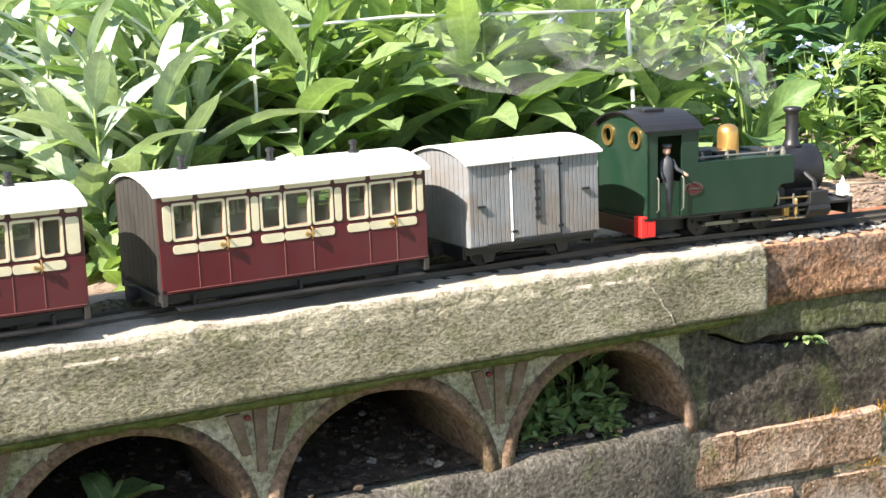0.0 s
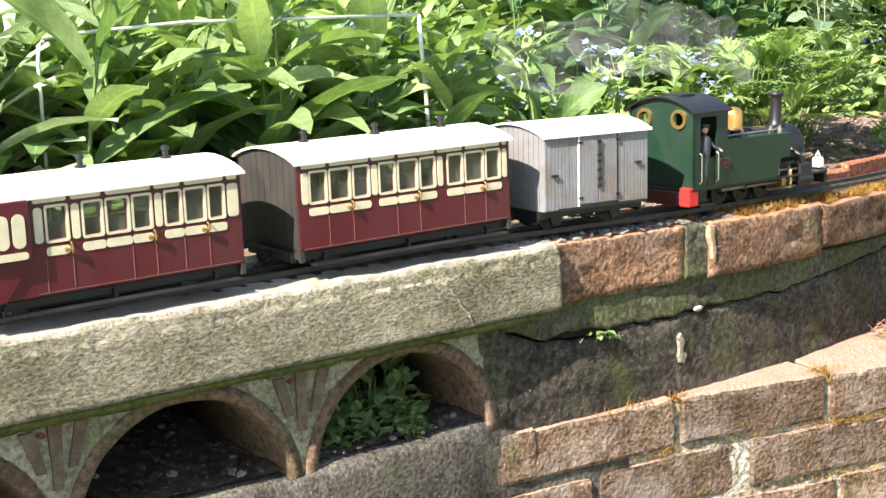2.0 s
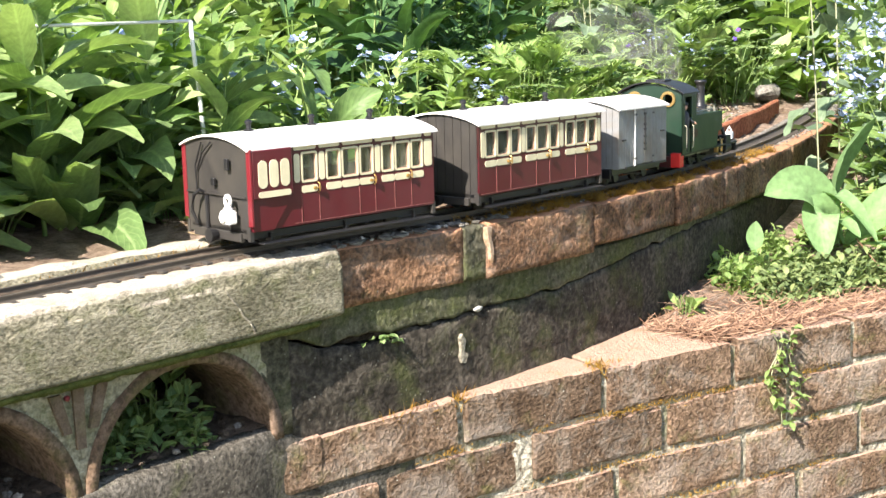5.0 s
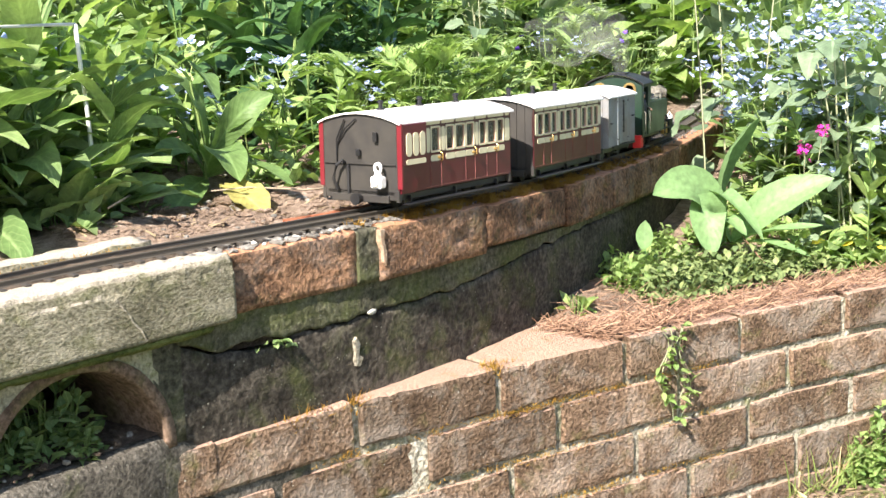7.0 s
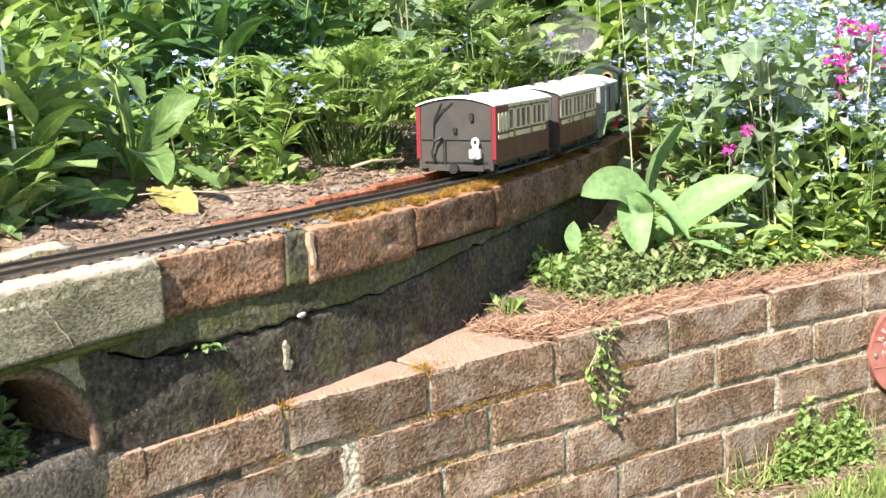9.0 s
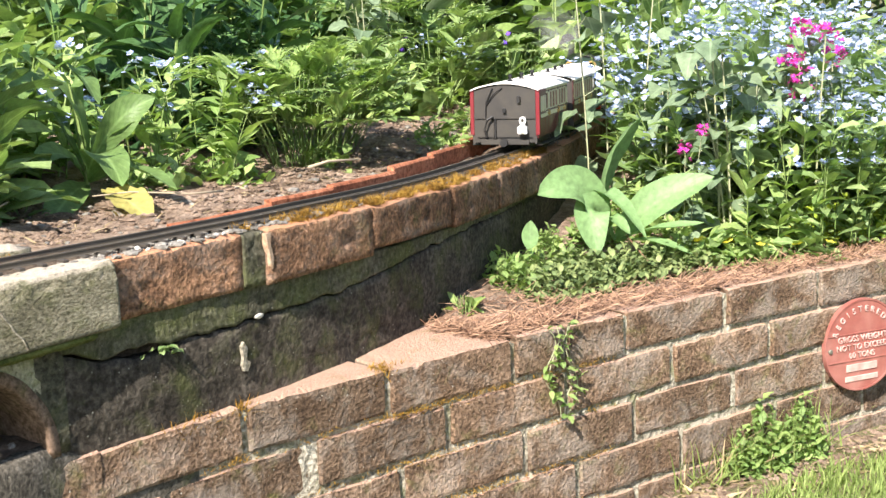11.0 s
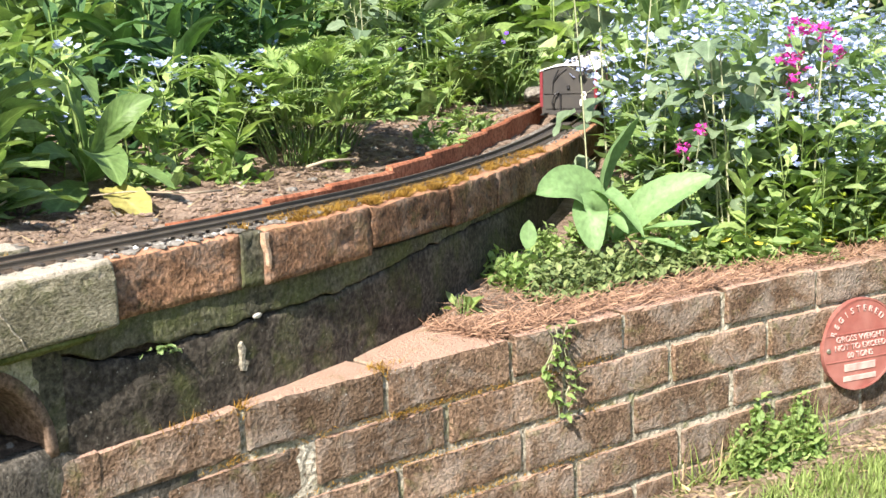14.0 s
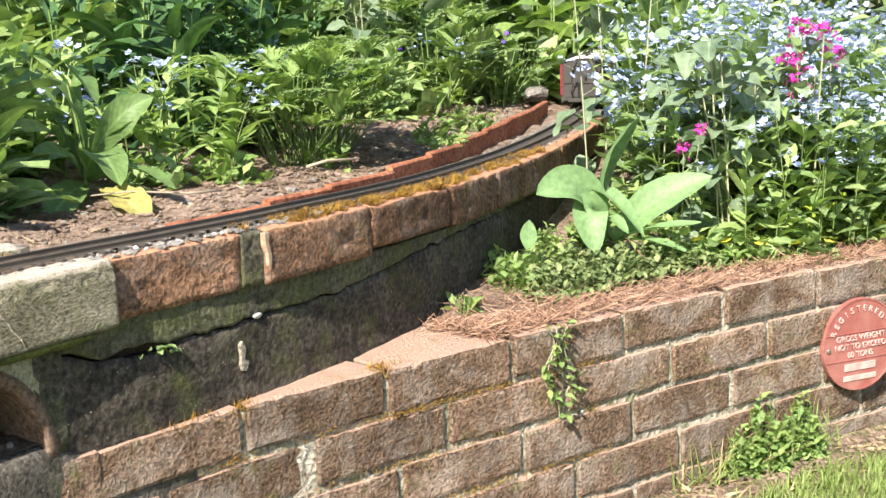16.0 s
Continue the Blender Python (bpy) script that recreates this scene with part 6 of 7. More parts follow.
strew(DARK_BORDER, spots_in(9, 1.9, 4.6, 2.3, 3.4, lambda x, y: 0.85 * y < x < 1.28 * y, 0.2) + [(1.78, 1.92), (1.98, 1.98), (1.97, 1.86), (2.1, 2.15)], bed_height, 0.9, 1.3)
HEDGE = [lance_clump(m, "leafy hedge shrub at the back of the garden", 0.8, 26, 0.15, 0.05, 0.3, category="shrub", rosette=30) for m in (LANCE, GREYGREEN, FRESH)]
strew(HEDGE, [(5.4 * math.sin(a), 5.2 * math.cos(a)) for a in np.arange(0.05, 1.62, 0.075)] + [(4.3 * math.sin(a), 4.0 * math.cos(a)) for a in np.arange(0.08, 1.05, 0.085)], bed_height, 0.9, 1.25)
# ground layer between the taller plants
COVER = [low_mat(FRESH, "low bright green weed in the border", 0.07, 0.06, 70, 0.034, "garden_weed"), low_mat(LANCE, "low green weed in the border", 0.07, 0.05, 60, 0.038, "garden_weed"), cut_clump(FRESH, "low green seedling with finely cut leaves", 0.07, 14, 0.06, 0.026)]
strew(COVER, spots_in(90, 0.2, 1.35, 1.40, 2.4, lambda x, y: x < 0.75 * y, 0.07), bed_height)
strew(COVER, spots_in(48, 1.5, 4.5, 1.95, 3.2, lambda x, y: y > track_y(min(x, 4)) + 0.45, 0.1), bed_height)
# sunlit low plants on the far part of the bed
FAR_COVER = [low_mat(FRESH, "low sunlit green plant in the far bed", 0.09, 0.10, 90, 0.045, "garden_weed"), low_mat(LANCE, "leafy green plant with small violet flowers in the far bed", 0.09, 0.12, 80, 0.05, "garden_weed", flower=(VIOLET, 3, 0.006)), lance_clump(FRESH, "upright bright green plant in the far bed", 0.2, 6, 0.09, 0.028, 0.08), low_mat(LIME, "yellow-flowered green plant in the far bed", 0.09, 0.10, 90, 0.04, "garden_weed", flower=(YELLOW, 3, 0.008)), cut_clump(LANCE, "cut-leaved green plant in the far bed", 0.14, 22, 0.1, 0.04)]
strew(FAR_COVER, spots_in(95, 2.6, 6.4, 1.95, 4.6, lambda x, y: 1.26 * y < x < 1.95 * y and y > track_y(min(x, 4.0)) + 0.22, 0.11), bed_height, 0.9, 1.6)
strew(COVER, [(1.60, 1.50), (1.46, 1.52), (2.52, 1.66), (2.35, 1.62), (2.60, 1.70), (2.12, 1.46), (1.86, 1.52)], bed_height, 0.7, 1.0)
CRANES = [cut_clump(FRESH, "bright green cranesbill clump with cut leaves", 0.21, 46, 0.14, 0.06), cut_clump(LANCE, "green cranesbill clump with finely cut leaves", 0.22, 46, 0.14, 0.058)]
strew(CRANES, [(1.82, 1.55), (1.93, 1.60), (2.03, 1.64), (2.14, 1.72)], bed_height, 0.8, 1.0)
HONESTY = [heart_clump(GREYGREEN, "grey-green heart-leaved plant on pale stems", 0.3, 3, 0.05) for k in range(3)]
strew(HONESTY, [(2.42, 1.86), (2.55, 1.92), (2.33, 2.0), (2.7, 2.05), (2.9, 2.2)], bed_height)
strew(HONESTY, [(2.46, 1.19), (2.52, 1.02), (2.60, 1.10), (2.50, 1.10), (2.62, 0.96), (2.42, 1.0)], front_height, 0.9, 1.15)
TALL_HONESTY = [heart_clump(GREYGREEN, "tall pale-stemmed plant with grey-green leaves", 0.47, 1, 0.06, 0.005, leaves=11)]
strew(TALL_HONESTY, [(2.545, 1.335), (2.40, 1.30), (2.60, 1.29)], front_height, 0.95, 1.05)
HONESTY_PINK = [heart_clump(GREYGREEN, "tall plant with magenta flower heads", 0.38, 2, 0.045, 0.03, PINK, 9)]
for k, (x, y, s) in enumerate(((2.559, 0.922, 0.93), (2.271, 1.046, 0.59), (2.524, 0.958, 0.85), (2.648, 0.911, 1.0))):
    m = Matrix.Translation((x, y, front_height(x, y))) @ Matrix.Rotation(k * 1.3, 4, "Z") @ Matrix.Scale(s, 4)
    if k:
        copy_thing(HONESTY_PINK[0], m)
    else:
        HONESTY_PINK[0].matrix_basis = m
MYOSOTIS = [blue_clump("forget-me-not thick with pale blue flowers", 10, 0.2, 0.1, 11, (FRESH, LANCE)[k % 2]) for k in range(4)]
strew(MYOSOTIS, spots_in(70, 2.42, 4.0, 0.75, 1.95, lambda x, y: wall_y(min(x, 3.4)) + 0.16 < y < track_y(min(x, 4)) - (0.13 if x < 2.6 else 0.2) and x > 2.08 * y and y > 0.28 * x + 0.06, 0.085), front_height, 0.95, 1.35)
MYOSOTIS_THIN = [blue_clump("sparse forget-me-not with a few blue flowers", 5, 0.17, 0.06, 6) for k in range(3)]
strew(MYOSOTIS_THIN, [(1.50, 1.60), (1.56, 1.54), (1.63, 1.58), (1.40, 1.70), (1.24, 1.74), (1.12, 1.70), (0.98, 1.62), (2.05, 1.82), (2.8, 1.95), (3.1, 2.1), (3.5, 2.4)], bed_height, 1.0, 1.3)
ROSETTE = [lance_clump(LANCE, "broad-leaved rosette plant on bare soil", 0.14, 4, 0.125, 0.056, 0.04, rosette=13, el=0.9), lance_clump(FRESH, "broad-leaved young plant on bare soil", 0.12, 4, 0.11, 0.042, 0.04, rosette=12, el=0.9)]
strew(ROSETTE, [(1.20, 1.64), (1.38, 1.74)], bed_height, 0.8, 0.95)


def dock():
    """A coarse plant on the bare soil: a furry stalk and broad veined leaves bending over."""
    top = tagged(new("broad_leaved_plant", None), "coarse plant with broad veined leaves on bare soil", "perennial")
    for spine, w, facing in (
        ([(0.0, -0.0, 0.008), (-0.06, -0.041, 0.01), (-0.113, -0.074, -0.004), (-0.165, -0.096, -0.031)], 0.058, (-0.5, -0.6, 0.4)),
        ([(-0.0, 0.0, 0.014), (-0.03, -0.001, 0.054), (-0.068, -0.008, 0.064), (-0.114, -0.022, 0.043)], 0.050, (-0.1, -0.5, 0.8)),
        ([(-0.0, 0.0, 0.014), (-0.025, -0.045, 0.066), (-0.04, -0.099, 0.053), (-0.052, -0.128, 0.017)], 0.070, (-0.2, -0.6, 0.6)),
        ([(0.002, -0.002, 0.01), (-0.008, -0.073, 0.036), (-0.011, -0.139, 0.036), (-0.014, -0.192, 0.01)], 0.050, (0.1, -0.6, 0.8)),
        ([(0.0, -0.0, 0.028), (0.024, -0.021, 0.079), (0.049, -0.044, 0.113), (0.083, -0.063, 0.125)], 0.060, (0.3, -0.7, 0.6)),
        ([(0.007, 0.007, 0.027), (0.003, -0.002, 0.088), (-0.018, 0.003, 0.138), (-0.04, 0.021, 0.165)], 0.050, (0.5, -0.8, 0.3)),
        ([(0.014, 0.015, 0.026), (0.032, 0.012, 0.073), (0.063, -0.043, 0.084), (0.072, -0.067, 0.1)], 0.050, (0.2, -0.6, 0.8)),
        ([(0.031, 0.039, 0.023), (0.032, 0.065, 0.178), (0.028, 0.016, 0.154), (0.018, -0.016, 0.119)], 0.055, (0.2, -0.7, 0.6)),
        ([(0.031, 0.039, 0.023), (0.014, 0.106, 0.171), (-0.034, 0.094, 0.15), (-0.074, 0.075, 0.102)], 0.055, (0.2, -0.6, 0.7)),
    ):
        lv = Leaves()
        lv.blade(spine, 0.85 * w, facing, "broad", 14, 0.3, 0.03)
        part("leaf", lv.mesh("leaf", DOCK), DOCK, top)
    st = Leaves()
    st.stem([(0, 0, -0.02), (0, 0, 0.04), (-0.005, 0.004, 0.10), (-0.012, 0.008, 0.15)], 0.005, 0.002)
    part("stalk", st.mesh("stalk", STEM), STEM, top, "pale furry stalk")
    return top


set_at(dock(), 1.351, 1.542, 0.589)
yl = Leaves()
for spine, w, facing in (
        ([(0.0, 0.0, 0.0), (-0.011, -0.044, -0.002), (-0.025, -0.086, -0.015), (-0.025, -0.113, -0.032)], 0.055, (-0.3, -0.5, 0.7)),
):
    yl.blade(spine, w, facing, "broad", 14, 0.3, 0.05)
tagged(set_at(part("fallen_leaf", yl.mesh("fallen_leaf", YELLOWED), YELLOWED), 1.308, 1.460, 0.599), "yellowed leaf drooping onto the soil", "leaf")


# tulip with broad pale leaves
def tulip():
    top = tagged(new("tulip_plant", None), "tulip clump with broad pale green leaves", "tulip")
    for spine, w, facing in (
        ([(0.004, 0.013, -0.002), (0.026, 0.058, 0.09), (0.072, 0.035, 0.167), (0.111, 0.001, 0.21)], 0.088, (0.45, -0.85, 0.2)),
        ([(-0.016, 0.009, 0.002), (-0.042, 0.016, 0.091), (-0.101, 0.039, 0.115), (-0.152, 0.067, 0.098)], 0.080, (-0.6, -0.5, 0.6)),
        ([(-0.015, 0.007, 0.002), (-0.053, 0.015, 0.092), (-0.091, 0.001, 0.044), (-0.092, -0.018, -0.008)], 0.066, (-0.7, -0.5, 0.3)),
        ([(-0.008, 0.015, 0.0), (-0.038, 0.029, 0.112), (-0.046, -0.041, 0.08), (-0.037, -0.081, 0.015)], 0.040, (-0.2, -0.6, 0.7)),
        ([(-0.007, -0.009, 0.002), (0.0, -0.045, 0.053), (0.019, -0.106, 0.091), (0.056, -0.165, 0.115)], 0.070, (-0.4, -0.6, 0.7)),
        ([(-0.015, -0.014, 0.003), (-0.02, -0.071, 0.03), (-0.015, -0.127, 0.034), (0.013, -0.165, 0.041)], 0.032, (0.0, -0.5, 0.85)),
        ([(-0.015, -0.014, 0.001), (-0.022, -0.066, 0.013), (-0.019, -0.118, 0.001), (-0.004, -0.152, -0.012)], 0.034, (0.0, -0.5, 0.85)),
        ([(-0.009, -0.005, 0.001), (-0.038, 0.007, 0.059), (-0.051, -0.032, 0.047), (-0.05, -0.056, 0.023)], 0.036, (-0.3, -0.6, 0.7)),
    ):
        lv = Leaves()
        lv.blade(spine, w, facing, "broad", 16, 0.35, 0.012)
        part("leaf", lv.mesh("leaf", TULIP), TULIP, top)
    return top


set_at(tulip(), 2.191, 1.140, 0.406)
young = Leaves()
young.blade([(0, 0, 0), (0.0, 0.002, 0.02), (0.002, 0.004, 0.035), (0.006, 0.004, 0.055)], 0.03, (-0.8, -0.5, 0.2), "broad")
tagged(set_at(part("tulip_seedling", young.mesh("tulip_seedling", TULIP), TULIP), 1.973, 1.181, 0.417), "single pale young tulip leaf beside the wall", "tulip")
LILY = [lance_clump(LANCE, "upright plant with whorled lance leaves", 0.4, 3, 0.16, 0.035, 0.03, el=1.1, rosette=4)]
strew(LILY, [(3.0, 1.42), (3.08, 1.47)], front_height)
# low planting along the wall top
SEDUM = [low_mat(STONECROP, "mat of grey-green stonecrop", 0.07, 0.035, 420, 0.012, "stonecrop") for k in range(2)]
strew(SEDUM, [(1.93, 1.10), (2.0, 1.09), (2.07, 1.08), (1.97, 1.14), (2.13, 1.07), (2.05, 1.14), (2.2, 1.03)], front_height)
strew([low_mat(FRESH, "fresh green creeping weed against the wall", 0.055, 0.07, 110, 0.022, "creeping_weed")], [(1.90, 1.17), (1.97, 1.18), (2.03, 1.21), (2.08, 1.17), (1.94, 1.22), (2.12, 1.24), (2.18, 1.27)], front_height, 0.7, 1.05)
strew([low_mat(LIME, "yellow-green spurge in flower", 0.05, 0.06, 200, 0.016, "spurge")], [(2.62, 0.82), (2.68, 0.86), (2.50, 0.90), (2.55, 0.86), (2.75, 0.8)], front_height)
strew([low_mat(LANCE, "low primrose clump with yellow flowers", 0.06, 0.04, 60, 0.04, "primrose", flower=(YELLOW, 4, 0.012))], [(2.40, 0.86), (2.45, 0.94), (2.52, 0.98), (2.34, 0.94), (2.3, 1.0)], front_height)
strew([low_mat(FRESH, "low green plant on the bed", 0.07, 0.06, 120, 0.028, "low_plant")], spots_in(30, 2.25, 3.1, 0.75, 1.4, lambda x, y: wall_y(x) + 0.13 < y < track_y(x) - 0.15, 0.09), front_height)
clover = low_mat(FRESH, "round-leaved seedling on the wall top", 0.02, 0.035, 8, 0.03, "seedling")
set_at(clover, 1.735, 1.16, WALL_TOP)
# plants inside the arches
ARCHWEED = low_mat(LANCE, "green chickweed growing in the arch", 0.05, 0.075, 90, 0.022, "arch_weed")
set_at(ARCHWEED, 0.83, 1.235, LEDGE_Z)
for x, y, s in ((0.78, 1.215, 0.7), (0.86, 1.24, 0.9), (0.745, 1.20, 0.5), (0.80, 1.28, 1.1), (0.85, 1.19, 0.45)):
    copy_thing(ARCHWEED, Matrix.Translation((x, y, LEDGE_Z)) @ Matrix.Rotation(x * 40, 4, "Z") @ Matrix.Scale(s, 4))
arch_seedling = lance_clump(LANCE, "lanky green seedling inside an arch", 0.05, 1, 0.07, 0.028, 0.01, rosette=5)
set_at(arch_seedling, 0.295, 1.20, LEDGE_Z - 0.02)
# weed clump at the foot of the brick wall
strew([low_mat(FRESH, "bushy green weed at the foot of the wall", 0.05, 0.14, 240, 0.024, "wall_weed")], [(2.13, 0.835), (2.19, 0.81), (2.08, 0.85), (2.22, 0.80)], ground_height, 0.68, 0.9)


# trailing plant down the brick wall
def trailer():
    st, lv = Leaves(), Leaves()
    for k in range(4):
        s = 0.51 + 0.012 * k + rng.uniform(-0.006, 0.006)
        pts = []
        for j in range(9):
            p, a = on_wall(s + 0.012 * math.sin(j * 0.9 + k), WALL_TOP + 0.006 - j * (0.013 + 0.004 * (k % 2)), 0.008 + 0.004 * (j > 0))
            pts.append(tuple(p))
        st.stem(pts, 0.0011, 0.0008)
        for j, p in enumerate(pts):
            for m in range(2):
                lv.leaf(p, rng.uniform(3.2, 6.2), rng.uniform(-0.5, 0.7), rng.uniform(0.010, 0.02), rng.uniform(0.006, 0.011), 0.6, "oval", 3, 0.3, rng.uniform(-0.5, 0.5))
    return plant("trailing_plant", "small trailing plant hanging down the brick wall", "plant", "", [("stalk", st, PALE_STEM, ""), ("foliage", lv, FRESH, "")])


trailer()


# wire hoop that supports the border plants
wire = bmesh.new()
HOOP_A = [(0.580, 1.47, 0.60), (0.580, 1.47, 0.7925), (0.5817, 1.47, 0.811), (0.5874, 1.47, 0.8182), (0.61, 1.47, 0.8215), (0.758, 1.47, 0.8297), (0.912, 1.47, 0.8287), (1.09, 1.47, 0.8272)]
HOOP_B = [(1.09, 1.47, 0.8272), (1.0914, 1.47, 0.797), (1.098, 1.47, 0.7177), (1.104, 1.47, 0.58)]
tube(wire, HOOP_A, 0.0021, 7)
tube(wire, HOOP_B, 0.003, 7)
tagged(part("plant_support", wire, WIRE, smooth=True), "pale wire hoop supporting the border plants", "plant support")
cane = bmesh.new()
tube(cane, [(2.30, 2.06, 0.6), (2.32, 2.05, 0.78), (2.33, 2.05, 0.92)], [0.005, 0.004, 0.0035], 7)
tagged(part("dry_stalk", cane, TWIG, smooth=True), "dry pale stalk standing in the border", "stalk")


# ---- loose small stuff ----
def pebbles(n, where, size, material, name, label, category, flat=0.7):
    """Many small angular stones in one mesh."""
    base = bmesh.new()
    bmesh.ops.create_icosphere(base, subdivisions=1, radius=1)
    bv = np.array([v.co[:] for v in base.verts])
    bf = np.array([[v.index for v in f.verts] for f in base.faces])
    base.free()
    vs, fs = [], []
    for k in range(n):
        p = where()
        r = size * rng.uniform(0.4, 1.3)
        jit = 1 + 0.35 * np.array([rng.uniform(-1, 1) for _ in range(len(bv))])[:, None]
        a = rng.uniform(0, 6.28)
        rot = np.array([[math.cos(a), -math.sin(a), 0], [math.sin(a), math.cos(a), 0], [0, 0, 1]])
        vs.append((bv * jit * np.array((rng.uniform(0.8, 1.4), 1, flat)) * r) @ rot.T + np.array(p))
        fs.append(bf + k * len(bv))
    me = bpy.data.meshes.new(name)
    me.from_pydata(np.vstack(vs).tolist(), [], np.vstack(fs).tolist())
    me.materials.append(material)
    return tagged(new(name, me), label, category, kind="stuff")


def by_track(s0, s1, o0, o1, dz):
    def pick():
        p = beside(rng.uniform(s0, s1), rng.uniform(o0, o1))
        return (p.x, p.y, p.z + dz)
    return pick


pebbles(2200, by_track(0.9, 3.4, -0.045, 0.05, -0.0095), 0.0022, BALLAST, "ballast_grit", "fine pale ballast between the rails", "ballast")
pebbles(24, by_track(1.0, 1.5, -0.046, -0.026, -0.010), 0.0035, PEBBLE, "white_grit", "white grit chips beside the rail", "gravel")
pebbles(60, by_track(1.0, 1.5, -0.046, -0.026, -0.010), 0.0065, BALLAST, "slate_grit", "grey slate chips beside the rail", "gravel", 0.4)
pebbles(200, by_track(0.3, 0.95, -0.012, 0.04, -0.0075), 0.0022, PEBBLE, "slab_grit", "pale grit on the slab between the rails", "gravel")


def on_bed():
    x = rng.uniform(1.0, 3.2)
    y = track_y(x) + 0.09 + abs(rng.gauss(0, 0.22))
    return (x, y, bed_height(x, y) + 0.001)


pebbles(7500, on_bed, 0.0042, SOIL, "soil_clods", "crumbs and clods of dry brown soil", "soil", 0.5)
pebbles(260, on_bed, 0.006, BALLAST, "soil_stones", "small pale stones on the soil", "stone")
def in_arch():
    x = rng.choice(arch_centres[:4]) + rng.uniform(-0.1, 0.1)
    y = rng.uniform(1.165, 1.40)
    return (x, y, LEDGE_Z + 0.006 + 0.10 * max(0, y - 1.25))


pebbles(900, in_arch, 0.0036, DARK_SOIL, "arch_clods", "dark crumbs of soil inside the arches", "soil")
pebbles(70, in_arch, 0.0045, BALLAST, "arch_stones", "pale stones on the soil inside the arches", "stone")


def tufts(n, where, length, material, name, label, category, width=0.0016, el=(0.2, 1.3), kind="stuff", droop=0.6):
    lv = Leaves()
    for k in range(n):
        lv.leaf(where(), rng.uniform(0, 6.28), rng.uniform(*el), length * rng.uniform(0.5, 1.3), width * rng.uniform(0.7, 1.4), rng.uniform(0.1, droop), "grass", 3, 0.1, rng.uniform(-0.6, 0.6))
    return tagged(part(name, lv.mesh(name, material), material), label, category, kind=kind)


tufts(420, on_bed, 0.028, STRAW, "bed_litter", "dry stalks and leaf litter on the soil", "litter", 0.003, (-0.1, 0.5))
moss_spots = [(rng.uniform(1.25, 2.3), rng.uniform(-0.05, -0.024)) for k in range(75)]


def on_moss():
    x, o = rng.choice(moss_spots)
    p = beside(s_of(x) + rng.gauss(0, 0.007), o + rng.gauss(0, 0.004))
    return (p.x, p.y, p.z - 0.013)


tufts(9500, on_moss, 0.013, MOSS, "moss_tufts", "tufts of orange-brown moss along the coping", "moss", 0.0012)
tufts(500, by_track(0.2, 0.98, 0.030, 0.050, -0.008), 0.010, MOSS, "slab_moss", "ochre moss on the slab behind the rail", "moss", 0.0022)


def lawn_spot():
    while True:
        x, y = rng.uniform(1.7, 3.1), rng.uniform(-0.1, 0.9)
        if y < wall_y(x) - 0.12 - 0.05 * noise.noise(Vector((x * 5, 0, 0))):
            return (x, y, ground_height(x, y) - 0.002)


tufts(26000, lawn_spot, 0.032, GRASS, "lawn_grass", "short bright green lawn grass", "grass", 0.003, (0.7, 1.5))


def wall_foot():
    x = rng.uniform(1.95, 2.3)
    return (x, wall_y(x) - abs(rng.gauss(0.01, 0.02)), ground_height(x, 0.8))


def bare_strip():
    x = rng.uniform(1.6, 3.0)
    y = wall_y(x) - rng.uniform(0.0, 0.15)
    return (x, y, ground_height(x, y) + 0.001)


pebbles(1500, bare_strip, 0.006, SOIL, "path_crumbs", "dry soil crumbs along the foot of the wall", "soil", 0.5)
tufts(420, bare_strip, 0.035, STRAW, "dry_litter", "dry leaf litter along the foot of the wall", "litter", 0.006, (0.0, 0.5))
tufts(70, wall_foot, 0.10, STRAW, "dry_grass", "dry grass blades at the foot of the wall", "grass", 0.003, (0.5, 1.4), droop=1.2)
tufts(160, wall_foot, 0.09, GRASS, "long_grass", "long green grass at the foot of the wall", "grass", 0.003, (0.6, 1.5), droop=1.0)


def needles():
    """Fallen pine needles and twigs over the edge of the wall top."""
    bm = bmesh.new()
    for k in range(2600):
        x = 1.62 + 0.92 * rng.random() ** 1.6
        y = wall_y(x) + 0.004 + abs(rng.gauss(0.05, 0.05)) * (0.8 + 0.5 * noise.noise(Vector((x * 9, 0, 0))))
        if k % 3 == 0 and x < 2.0:
            y = rng.uniform(wall_y(x) + 0.004, track_y(x) - 0.06)
        if y > track_y(x) - 0.06:
            continue
        a, ln = rng.gauss(0.2, 0.9), rng.uniform(0.015, 0.06)
        z = max(WALL_TOP + 0.001, front_height(x, y)) + rng.uniform(0.0, 0.012)
        dz = rng.uniform(-0.010, 0.012)
        p, q = Vector((x, y, z)), Vector((x + ln * math.cos(a), y + ln * math.sin(a) * 0.6, z + dz))
        s = (q - p).cross(Vector((0, 0, 1))).normalized() * 0.0006
        u = Vector((0, 0, 0.0008))
        vs = [bm.verts.new(c) for c in (p - s, p + s, p + u, q - s, q + s, q + u)]
        for f in ((0, 1, 4, 3), (1, 2, 5, 4), (2, 0, 3, 5)):
            bm.faces.new([vs[i] for i in f])
    return tagged(part("pine_needles", bm, NEEDLE), "litter of brown pine needles on the wall top", "needles", kind="stuff")


needles()
for pts, r in (([(1.42, 1.345, 0.588), (1.36, 1.35, 0.592), (1.30, 1.40, 0.60), (1.26, 1.43, 0.598)], 0.0016), ([(1.08, 1.42, 0.60), (1.16, 1.47, 0.605), (1.26, 1.52, 0.60)], 0.0015), ([(1.66, 1.39, 0.59), (1.72, 1.40, 0.592), (1.77, 1.38, 0.59)], 0.0028)):
    tw = tube(bmesh.new(), pts, [r, r * 0.9, r * 0.7, r * 0.5][:len(pts)], 6)
    tagged(part("twig", tw, TWIG, smooth=True), "dry pale twig lying on the soil", "twig")


